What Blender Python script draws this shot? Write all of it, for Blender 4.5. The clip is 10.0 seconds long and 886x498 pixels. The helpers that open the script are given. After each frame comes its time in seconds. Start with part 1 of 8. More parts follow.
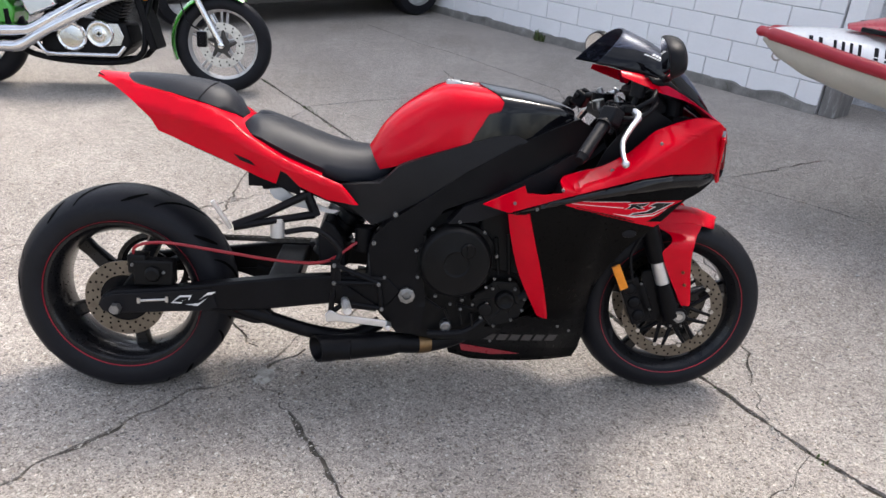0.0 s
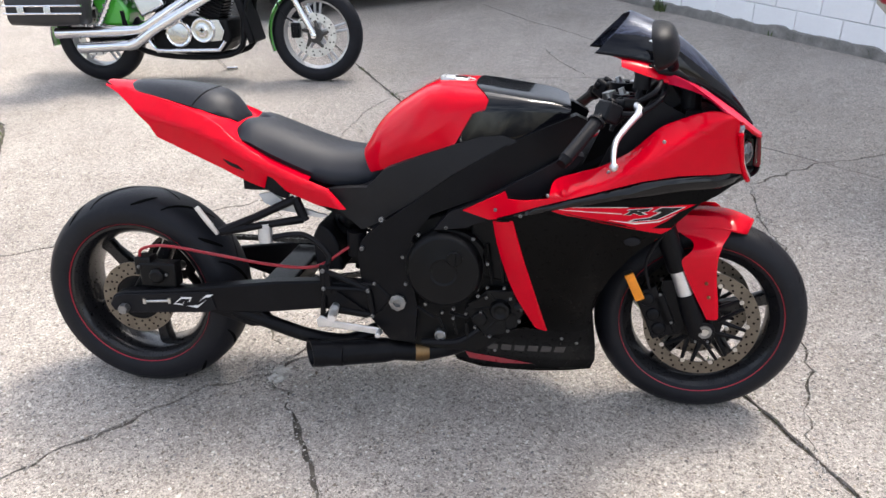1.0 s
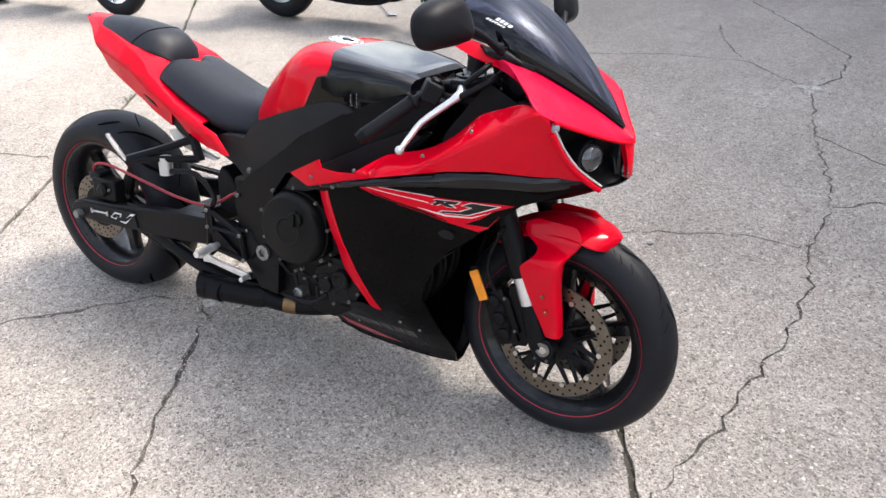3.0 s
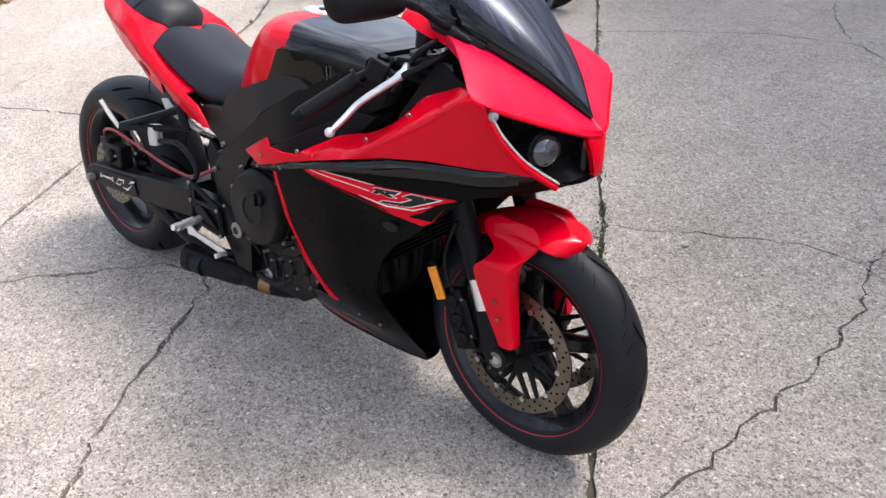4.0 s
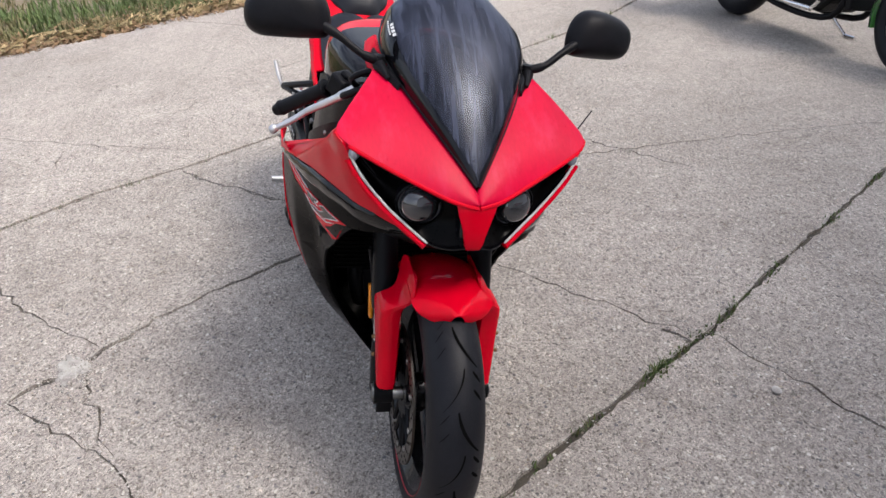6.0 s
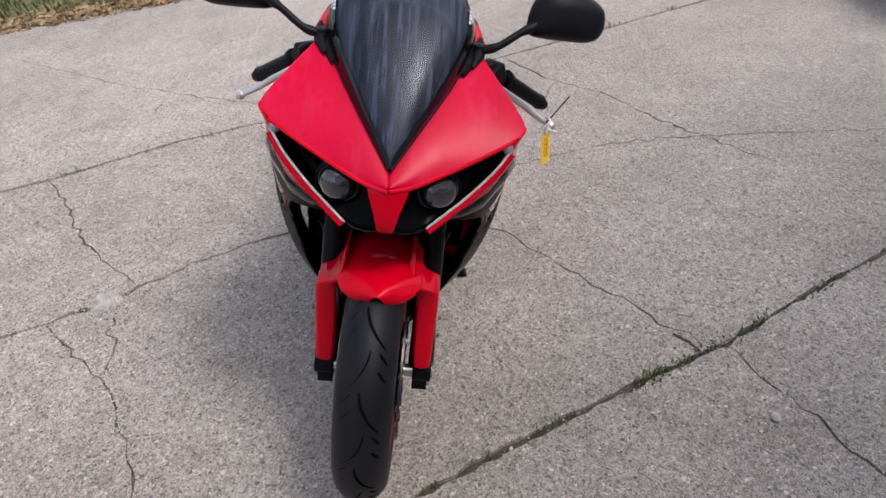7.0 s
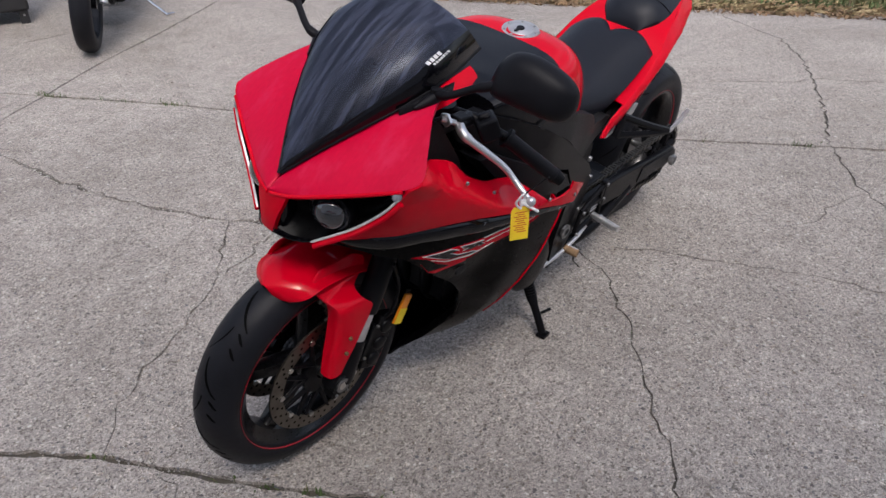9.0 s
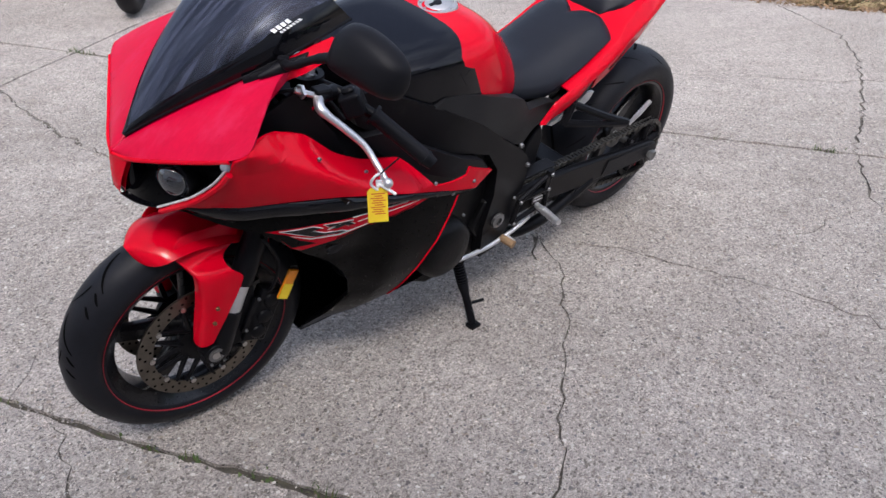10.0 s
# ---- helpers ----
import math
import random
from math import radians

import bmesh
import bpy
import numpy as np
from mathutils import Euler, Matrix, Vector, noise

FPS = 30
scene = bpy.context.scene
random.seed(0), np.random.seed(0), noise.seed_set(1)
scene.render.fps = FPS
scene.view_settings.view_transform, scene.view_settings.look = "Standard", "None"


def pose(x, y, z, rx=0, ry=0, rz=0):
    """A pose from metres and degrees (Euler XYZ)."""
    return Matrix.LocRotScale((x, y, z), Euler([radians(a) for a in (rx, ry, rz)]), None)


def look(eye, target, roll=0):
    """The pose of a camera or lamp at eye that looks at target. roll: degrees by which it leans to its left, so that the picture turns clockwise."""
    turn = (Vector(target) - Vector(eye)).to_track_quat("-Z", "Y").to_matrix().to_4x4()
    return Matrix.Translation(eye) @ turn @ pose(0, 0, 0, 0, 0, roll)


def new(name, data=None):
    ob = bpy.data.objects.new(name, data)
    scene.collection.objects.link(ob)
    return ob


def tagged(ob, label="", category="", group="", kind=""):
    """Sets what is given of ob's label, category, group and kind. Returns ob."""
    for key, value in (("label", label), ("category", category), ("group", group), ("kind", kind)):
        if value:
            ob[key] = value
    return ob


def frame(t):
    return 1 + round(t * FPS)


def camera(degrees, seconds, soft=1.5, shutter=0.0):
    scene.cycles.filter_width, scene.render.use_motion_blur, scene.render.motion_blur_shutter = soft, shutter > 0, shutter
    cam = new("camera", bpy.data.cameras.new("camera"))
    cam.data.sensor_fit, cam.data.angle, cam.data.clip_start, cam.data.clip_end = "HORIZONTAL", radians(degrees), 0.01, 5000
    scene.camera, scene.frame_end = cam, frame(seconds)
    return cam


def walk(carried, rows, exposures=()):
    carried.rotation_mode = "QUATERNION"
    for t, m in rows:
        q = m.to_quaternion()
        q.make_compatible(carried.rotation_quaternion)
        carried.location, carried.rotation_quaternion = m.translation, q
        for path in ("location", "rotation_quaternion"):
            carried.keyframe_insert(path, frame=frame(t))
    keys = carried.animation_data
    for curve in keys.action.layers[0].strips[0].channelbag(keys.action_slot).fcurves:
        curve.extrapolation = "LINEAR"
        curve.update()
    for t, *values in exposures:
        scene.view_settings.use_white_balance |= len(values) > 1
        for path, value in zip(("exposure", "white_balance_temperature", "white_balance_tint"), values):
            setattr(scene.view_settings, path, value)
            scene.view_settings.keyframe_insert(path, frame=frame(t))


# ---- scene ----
cam = camera(61.9, 10.0)
PATH = [
    (0, (0.24, 0.174, 1.448), (0.135, 1.959, 0.552), 4.1),
    (0.5, (0.372, 0.327, 1.472), (0.234, 2.054, 0.473), 3.3),
    (1, (0.654, 0.382, 1.486), (0.152, 2.061, 0.522), -1.6),
    (1.5, (0.903, 0.478, 1.486), (0.404, 2.145, 0.5), -2.9),
    (2, (1.072, 0.65, 1.458), (0.733, 2.306, 0.389), 6.5),
    (2.5, (1.349, 0.771, 1.459), (0.531, 2.292, 0.451), -0.9),
    (2.7, (1.476, 0.825, 1.467), (0.481, 2.239, 0.461), -2.8),
    (3.8, (1.684, 1.209, 1.444), (0.5, 2.396, 0.353), -2.0),
    (4, (1.76, 1.291, 1.407), (0.467, 2.364, 0.324), -4.2),
    (4.5, (2.009, 1.504, 1.453), (0.517, 2.324, 0.404), -5.2),
    (5, (2.067, 1.722, 1.427), (0.57, 2.481, 0.339), -0.2),
    (5.5, (2.06, 1.951, 1.433), (0.473, 2.475, 0.335), -1.1),
    (5.7, (2.12, 2.068, 1.426), (0.458, 2.392, 0.362), -2.7),
    (6.8, (2.107, 2.595, 1.43), (0.429, 2.46, 0.349), -1.1),
    (7, (2.072, 2.681, 1.426), (0.428, 2.408, 0.32), -3.7),
    (7.5, (2.007, 2.95, 1.43), (0.436, 2.294, 0.38), -3.5),
    (8, (1.877, 3.116, 1.413), (0.367, 2.345, 0.351), -2.0),
    (8.5, (1.67, 3.253, 1.403), (0.272, 2.405, 0.252), 2.9),
    (9, (1.545, 3.53, 1.422), (0.383, 2.285, 0.373), 0.2),
    (9.5, (1.388, 3.716, 1.424), (0.353, 2.342, 0.405), -2.6),
    (10, (1.157, 3.775, 1.395), (0.187, 2.41, 0.302), 0.9),
]
EXPOSURES = [  # seconds, stops, kelvin, tint: the picture is darkened and cooled on the way round
    (0, 1.45, 6650, 11), (1, 1.7, 6650, 10), (2.5, 1.8, 6650, 10), (4.5, 1.52, 6600, 12), (5.5, 1.24, 6550, 12), (7, 0.8, 6500, 14), (8.5, 0.62, 6350, 14), (9, 0.54, 6300, 14), (10, 0.94, 6150, 14)]
walk(cam, [(t, look(eye, target, roll)) for t, eye, target, roll in PATH], EXPOSURES)

# ---- light ----
SUN_AZ, SUN_EL = radians(60), radians(55)          # azimuth counted from +x towards +y
world = bpy.data.worlds.new("sky")
scene.world = world
world.use_nodes = True
wn = world.node_tree.nodes
sky = wn.new("ShaderNodeTexSky")
sky.sky_type, sky.sun_disc = "NISHITA", False
sky.sun_elevation, sky.sun_rotation = SUN_EL, radians(90) - SUN_AZ
sky.air_density, sky.dust_density, sky.ozone_density = 1.0, 4.0, 1.0
haze = wn.new("ShaderNodeHueSaturation")           # thin cloud greys the sky
haze.inputs["Saturation"].default_value = 0.55
world.node_tree.links.new(sky.outputs[0], haze.inputs["Color"])
wtc, wmap, cloud, cover = wn.new("ShaderNodeTexCoord"), wn.new("ShaderNodeMapping"), wn.new("ShaderNodeTexNoise"), wn.new("ShaderNodeValToRGB")
wmap.inputs["Scale"].default_value = (1.0, 1.0, 2.4)
cloud.inputs["Scale"].default_value, cloud.inputs["Detail"].default_value, cloud.inputs["Roughness"].default_value, cloud.inputs["Distortion"].default_value = 3.6, 7, 0.56, 0.6
cover.color_ramp.elements[0].position, cover.color_ramp.elements[0].color = 0.4, (0.5, 0.55, 0.66, 1)
cover.color_ramp.elements[1].position, cover.color_ramp.elements[1].color = 0.62, (1.6, 1.57, 1.5, 1)
broken = wn.new("ShaderNodeMixRGB")                # broken cloud
broken.blend_type, broken.inputs[0].default_value = "MULTIPLY", 0.9
wl = world.node_tree.links.new
wl(wtc.outputs["Generated"], wmap.inputs[0]), wl(wmap.outputs[0], cloud.inputs[0]), wl(cloud.outputs[0], cover.inputs[0])
wl(haze.outputs[0], broken.inputs[1]), wl(cover.outputs[0], broken.inputs[2]), wl(broken.outputs[0], wn["Background"].inputs[0])
wn["Background"].inputs[1].default_value = 0.15
sun = new("sun", bpy.data.lights.new("sun", "SUN"))
sun.data.energy, sun.data.angle, sun.data.color = 0.8, radians(13), (1.0, 0.96, 0.9)
sun.matrix_world = look((math.cos(SUN_AZ) * math.cos(SUN_EL) * 20, math.sin(SUN_AZ) * math.cos(SUN_EL) * 20, math.sin(SUN_EL) * 20), (0, 0, 0))


# ---- materials ----
def material(name, color, rough=0.5, metal=0.0, vary=0.12, scale=6.0, bump=0.0, bump_scale=200.0, coat=0.0, spec=0.5,
             rough_vary=0.1, dirt=None, dirt_scale=3.0, dirt_at=0.6, stretch=(1, 1, 1)):
    """A surface with variation at two scales in colour and gloss, fine relief, and optional dirt patches."""
    m = bpy.data.materials.new(name)
    m.use_nodes = True
    nt, n = m.node_tree, m.node_tree.nodes
    b = n["Principled BSDF"]
    L = nt.links.new
    tc, mp = n.new("ShaderNodeTexCoord"), n.new("ShaderNodeMapping")
    mp.inputs["Scale"].default_value = stretch
    L(tc.outputs["Object"], mp.inputs[0])
    big, fine = n.new("ShaderNodeTexNoise"), n.new("ShaderNodeTexNoise")
    big.inputs["Scale"].default_value, big.inputs["Detail"].default_value = scale, 4
    fine.inputs["Scale"].default_value, fine.inputs["Detail"].default_value = scale * 14, 3
    L(mp.outputs[0], big.inputs[0]), L(mp.outputs[0], fine.inputs[0])
    add = n.new("ShaderNodeMath")
    add.operation = "MULTIPLY_ADD"
    add.inputs[1].default_value = 0.5
    L(fine.outputs[0], add.inputs[0]), L(big.outputs[0], add.inputs[2])
    ramp = n.new("ShaderNodeValToRGB")
    ramp.color_ramp.elements[0].position, ramp.color_ramp.elements[1].position = 0.5, 1.0
    ramp.color_ramp.elements[0].color = (*[c * (1 - vary) for c in color], 1)
    ramp.color_ramp.elements[1].color = (*[min(1, c * (1 + vary)) for c in color], 1)
    L(add.outputs[0], ramp.inputs[0])
    out = ramp.outputs[0]
    if dirt:
        dn, dr, mix = n.new("ShaderNodeTexNoise"), n.new("ShaderNodeValToRGB"), n.new("ShaderNodeMixRGB")
        dn.inputs["Scale"].default_value, dn.inputs["Detail"].default_value, dn.inputs["Roughness"].default_value = dirt_scale, 8, 0.7
        dr.color_ramp.elements[0].position, dr.color_ramp.elements[1].position = dirt_at, dirt_at + 0.15
        L(mp.outputs[0], dn.inputs[0]), L(dn.outputs[0], dr.inputs[0]), L(dr.outputs[0], mix.inputs[0]), L(out, mix.inputs[1])
        mix.inputs[2].default_value = (*dirt, 1)
        out = mix.outputs[0]
    L(out, b.inputs["Base Color"])
    mr = n.new("ShaderNodeMapRange")
    mr.inputs["To Min"].default_value, mr.inputs["To Max"].default_value = max(0.02, rough - rough_vary), min(1, rough + rough_vary)
    L(fine.outputs[0], mr.inputs[0]), L(mr.outputs[0], b.inputs["Roughness"])
    b.inputs["Metallic"].default_value, b.inputs["Coat Weight"].default_value = metal, coat
    b.inputs["Specular IOR Level"].default_value, b.inputs["Coat Roughness"].default_value = spec, 0.03
    if bump:
        bn, bt = n.new("ShaderNodeBump"), n.new("ShaderNodeTexNoise")
        bt.inputs["Scale"].default_value, bt.inputs["Detail"].default_value = bump_scale, 3
        bn.inputs["Strength"].default_value, bn.inputs["Distance"].default_value = bump, 0.002
        L(mp.outputs[0], bt.inputs[0]), L(bt.outputs[0], bn.inputs["Height"]), L(bn.outputs[0], b.inputs["Normal"])
    return m


def concrete_material():
    """Worn exposed-aggregate concrete: stains, pale and dark grit, fine relief."""
    m = bpy.data.materials.new("worn_concrete")
    m.use_nodes = True
    nt, n = m.node_tree, m.node_tree.nodes
    b, L = n["Principled BSDF"], nt.links.new
    tc = n.new("ShaderNodeTexCoord")

    def noise_node(scale, detail=4, rough=0.6):
        t = n.new("ShaderNodeTexNoise")
        t.inputs["Scale"].default_value, t.inputs["Detail"].default_value, t.inputs["Roughness"].default_value = scale, detail, rough
        L(tc.outputs["Object"], t.inputs[0])
        return t.outputs[0]

    def ramp(src, stops):
        r = n.new("ShaderNodeValToRGB")
        while len(r.color_ramp.elements) < len(stops):
            r.color_ramp.elements.new(0.5)
        for e, (p, c) in zip(r.color_ramp.elements, stops):
            e.position, e.color = p, (*c, 1) if len(c) == 3 else c
        L(src, r.inputs[0])
        return r.outputs[0]

    def mix(kind, fac, a, c):
        x = n.new("ShaderNodeMixRGB")
        x.blend_type = kind
        x.inputs[0].default_value = fac if isinstance(fac, float) else 1.0
        if not isinstance(fac, float):
            L(fac, x.inputs[0])
        L(a, x.inputs[1]), L(c, x.inputs[2])
        return x.outputs[0]

    base = ramp(noise_node(0.55, 5), [(0.3, (0.302, 0.279, 0.258)), (0.55, (0.382, 0.356, 0.332)), (0.75, (0.432, 0.406, 0.38))])
    stain = ramp(noise_node(2.3, 8, 0.7), [(0.35, (0.84, 0.83, 0.82)), (0.6, (1, 1, 1))])
    base = mix("MULTIPLY", 0.8, base, stain)
    blotch = ramp(noise_node(9, 6, 0.75), [(0.33, (0.78, 0.77, 0.76)), (0.55, (1.02, 1.02, 1.02))])
    base = mix("MULTIPLY", 0.6, base, blotch)
    scuff = ramp(noise_node(34, 5, 0.8), [(0.34, (0.74, 0.73, 0.71)), (0.46, (1, 1, 1)), (0.64, (1, 1, 1)), (0.74, (1.16, 1.15, 1.13))])
    base = mix("MULTIPLY", 0.4, base, scuff)
    # grit: cells of two sizes, each with its own shade
    for size, amount, dark, pale in ((85, 0.5, 0.08, 0.93), (165, 0.95, 0.12, 0.9), (310, 1.0, 0.14, 0.88), (560, 0.8, 0.14, 0.88)):
        v = n.new("ShaderNodeTexVoronoi")
        v.inputs["Scale"].default_value = size
        L(tc.outputs["Object"], v.inputs[0])
        sep = n.new("ShaderNodeSeparateColor")
        L(v.outputs["Color"], sep.inputs[0])
        grit = ramp(sep.outputs[0], [(0.0, (0.4, 0.38, 0.36)), (dark, (0.8, 0.79, 0.78)), (0.5, (0.99, 0.985, 0.98)), (pale, (1.12, 1.11, 1.09)), (1.0, (1.45, 1.42, 1.37))])
        base = mix("MULTIPLY", amount, base, grit)
    L(base, b.inputs["Base Color"])
    b.inputs["Roughness"].default_value = 0.9
    bn = n.new("ShaderNodeBump")
    bn.inputs["Strength"].default_value, bn.inputs["Distance"].default_value = 0.55, 0.003
    L(noise_node(260, 3), bn.inputs["Height"]), L(bn.outputs[0], b.inputs["Normal"])
    return m


CONCRETE = concrete_material()
def island_material(name, colors, rough=0.9):
    """Each loose piece takes one colour of the list."""
    m = bpy.data.materials.new(name)
    m.use_nodes = True
    n, L = m.node_tree.nodes, m.node_tree.links.new
    geo, ramp = n.new("ShaderNodeNewGeometry"), n.new("ShaderNodeValToRGB")
    ramp.color_ramp.interpolation = "CONSTANT"
    while len(ramp.color_ramp.elements) < len(colors):
        ramp.color_ramp.elements.new(0.5)
    for i, (e, c) in enumerate(zip(ramp.color_ramp.elements, colors)):
        e.position, e.color = i / len(colors), (*c, 1)
    L(geo.outputs["Random Per Island"], ramp.inputs[0])
    L(ramp.outputs[0], n["Principled BSDF"].inputs["Base Color"])
    n["Principled BSDF"].inputs["Roughness"].default_value = rough
    return m


CHIPS = island_material("aggregate_chips", [(0.1, 0.09, 0.085), (0.13, 0.12, 0.115), (0.16, 0.13, 0.105), (0.2, 0.19, 0.18), (0.45, 0.43, 0.39), (0.55, 0.52, 0.47), (0.12, 0.115, 0.12), (0.3, 0.25, 0.2)])
MORTARPATCH = material("pale_crumbled_mortar", (0.41, 0.395, 0.36), 0.95, vary=0.35, scale=25, bump=0.9, bump_scale=120, dirt=(0.22, 0.2, 0.18), dirt_scale=22, dirt_at=0.48)
GRITPALE = island_material("pale_grit_pieces", [(0.5, 0.48, 0.44), (0.42, 0.4, 0.37), (0.34, 0.31, 0.28), (0.22, 0.2, 0.18), (0.46, 0.42, 0.36), (0.15, 0.14, 0.13)])
PEBBLE = material("pale_grit", (0.42, 0.4, 0.37), 0.9, vary=0.35, scale=30)
CRUMB = material("crack_grit", (0.095, 0.084, 0.068), 0.95, vary=0.6, scale=25, bump=0.9, bump_scale=140, dirt=(0.15, 0.14, 0.12), dirt_scale=14)
SOIL = material("joint_soil", (0.07, 0.06, 0.045), 0.95, vary=0.5, scale=20, bump=0.9, bump_scale=140, dirt=(0.1, 0.09, 0.05), dirt_scale=9)
EARTH = material("earth", (0.17, 0.135, 0.09), 0.95, vary=0.35, scale=3, bump=0.8, bump_scale=60, dirt=(0.09, 0.1, 0.045), dirt_scale=1.5, dirt_at=0.5)
GRASS = material("grass", (0.07, 0.11, 0.03), 0.75, vary=0.45, scale=4, dirt=(0.22, 0.17, 0.085), dirt_scale=1.2, dirt_at=0.46)
DRY = material("dry_leaves", (0.2, 0.125, 0.065), 0.85, vary=0.45, scale=12)
STRAW = material("dry_straw", (0.36, 0.28, 0.15), 0.85, vary=0.35, scale=10)
CRUMBLEAF = material("dead_leaf_crumbs", (0.075, 0.055, 0.04), 0.9, vary=0.4, scale=14)
GALV = material("galvanised_steel", (0.42, 0.44, 0.47), 0.45, metal=0.6, vary=0.2, scale=12)
WEED = material("weed", (0.065, 0.105, 0.028), 0.8, vary=0.4, scale=20, dirt=(0.16, 0.12, 0.06), dirt_scale=40, dirt_at=0.5)
WEEDLEAF = material("weed_leaf", (0.065, 0.1, 0.026), 0.75, vary=0.5, scale=30, dirt=(0.12, 0.09, 0.045), dirt_scale=45, dirt_at=0.52)
RED = material("red_paint", (0.57, 0.0007, 0.013), 0.2, vary=0.06, scale=3, coat=0.32, spec=0.01, rough_vary=0.05, bump=0.012, bump_scale=25)
# dusty red, tinted pinker to colour in sky sheen on the upward-facing nose
REDSHEEN = material("dusty_red_sky_sheen", (0.52, 0.0008, 0.031), 0.34, vary=0.12, scale=5, coat=0.0, spec=0.13, rough_vary=0.14, dirt=(0.54, 0.012, 0.055), dirt_scale=9, dirt_at=0.52, stretch=(1, 2.5, 1))
GLOSSBLACK = material("gloss_black_paint", (0.003, 0.003, 0.0042), 0.1, vary=0.3, spec=0.04, coat=0.6, rough_vary=0.05, dirt=(0.007, 0.008, 0.01), dirt_scale=12)
FAIRBLACK = material("dull_black_fairing", (0.0025, 0.0023, 0.0023), 0.3, vary=0.3, scale=8, spec=0.06, rough_vary=0.1)
SATIN = material("satin_black_metal", (0.0045, 0.0045, 0.0055), 0.36, vary=0.3, scale=10, bump=0.12, bump_scale=350, spec=0.11, dirt=(0.012, 0.0115, 0.011), dirt_scale=14)
GREYBLK = material("charcoal_plastic", (0.007, 0.007, 0.0086), 0.44, vary=0.2, scale=9, bump=0.22, bump_scale=500, spec=0.13)
SIDEGREY = material("charcoal_side_cover", (0.0135, 0.0135, 0.0145), 0.46, vary=0.18, scale=9, bump=0.2, bump_scale=500, spec=0.14)
ENGINE = material("engine_black", (0.0048, 0.0048, 0.0052), 0.38, vary=0.35, scale=14, bump=0.3, bump_scale=300, spec=0.13, dirt=(0.018, 0.022, 0.019), dirt_scale=20)
VINYL = material("seat_vinyl", (0.0075, 0.009, 0.0135), 0.46, vary=0.15, scale=8, bump=0.3, bump_scale=420, spec=0.28)
RUBBER = material("tyre_rubber", (0.0085, 0.0088, 0.0115), 0.48, vary=0.25, scale=8, bump=0.2, bump_scale=300, dirt=(0.016, 0.016, 0.017), dirt_scale=10, spec=0.18)
GROOVE = material("tyre_groove", (0.0025, 0.0025, 0.0025), 0.95, spec=0.05)
WHEELBLK = material("wheel_black", (0.006, 0.006, 0.007), 0.3, vary=0.2, scale=12, spec=0.2, coat=0.3, dirt=(0.03, 0.027, 0.025), dirt_scale=16)
PINSTRIPE = material("red_pinstripe", (0.3, 0.006, 0.018), 0.45)
DISC = material("brake_disc", (0.16, 0.142, 0.12), 0.36, metal=1.0, vary=0.2, scale=30, rough_vary=0.12)
STEEL = material("steel", (0.55, 0.54, 0.52), 0.32, metal=1.0, vary=0.15, scale=40)
BOLT = material("dull_bolt", (0.22, 0.22, 0.22), 0.4, metal=0.85, vary=0.3, scale=60)
ALU = material("bare_aluminium", (0.66, 0.66, 0.66), 0.36, metal=0.85, vary=0.12, scale=30, rough_vary=0.12)
CHROME = material("chrome", (0.75, 0.75, 0.76), 0.12, metal=1.0, vary=0.06, scale=20, dirt=(0.4, 0.38, 0.34), dirt_scale=30, dirt_at=0.66)
CASTALU = material("cast_aluminium", (0.5, 0.5, 0.5), 0.42, metal=0.7, vary=0.15, scale=25)
SILVERSTRIP = material("silver_light_strip", (0.6, 0.6, 0.59), 0.3, metal=0.3, vary=0.2, scale=60)
BRONZE = material("gold_anodised", (0.2, 0.125, 0.06), 0.4, metal=0.9, vary=0.25, scale=30)
CHAINMAT = material("greasy_chain", (0.085, 0.08, 0.072), 0.5, metal=0.8, vary=0.4, scale=60)
AMBER = material("amber_reflector", (0.85, 0.27, 0.01), 0.3, vary=0.15, scale=40)
YELLOW = material("yellow_tag", (0.85, 0.6, 0.02), 0.6, vary=0.08)
REDINK = material("red_print", (0.55, 0.09, 0.02), 0.7)
WHITE = material("white_plastic", (0.75, 0.75, 0.74), 0.45, vary=0.05)
DECAL = material("white_decal", (0.72, 0.71, 0.7), 0.4, vary=0.08, scale=30)
GREYDECAL = material("grey_decal", (0.075, 0.068, 0.064), 0.5, vary=0.3, scale=40)
REDCABLE = material("red_brake_line", (0.28, 0.01, 0.018), 0.4)
PROJECTOR = material("projector_glass", (0.022, 0.023, 0.027), 0.06, vary=0.5, scale=25, spec=0.7, coat=1.0, rough_vary=0.03)
BOWL = material("grey_reflector_bowl", (0.3, 0.31, 0.33), 0.3, metal=0.4, vary=0.3, scale=40)
PALELENS = material("pale_lens", (0.2, 0.21, 0.24), 0.15, vary=0.1, coat=0.6)
GREEN = material("lime_green_paint", (0.06, 0.4, 0.035), 0.2, vary=0.08, coat=1.0)
BLUE = material("sky_blue_paint", (0.03, 0.23, 0.5), 0.2, vary=0.08, coat=1.0)
PAINTBLOCK = material("white_block_paint", (0.9, 0.9, 0.905), 0.75, vary=0.04, scale=2.5, bump=0.6, bump_scale=70, dirt=(0.78, 0.78, 0.79), dirt_scale=2.2, dirt_at=0.6)
MORTAR = material("painted_joint", (0.66, 0.67, 0.69), 0.95, vary=0.4, scale=6, bump=0.8, bump_scale=90, dirt=(0.22, 0.22, 0.23), dirt_scale=3.0, dirt_at=0.56)
FOOTING = material("stained_footing", (0.21, 0.2, 0.185), 0.95, vary=0.4, scale=7, bump=0.9, bump_scale=60, dirt=(0.42, 0.41, 0.4), dirt_scale=7)
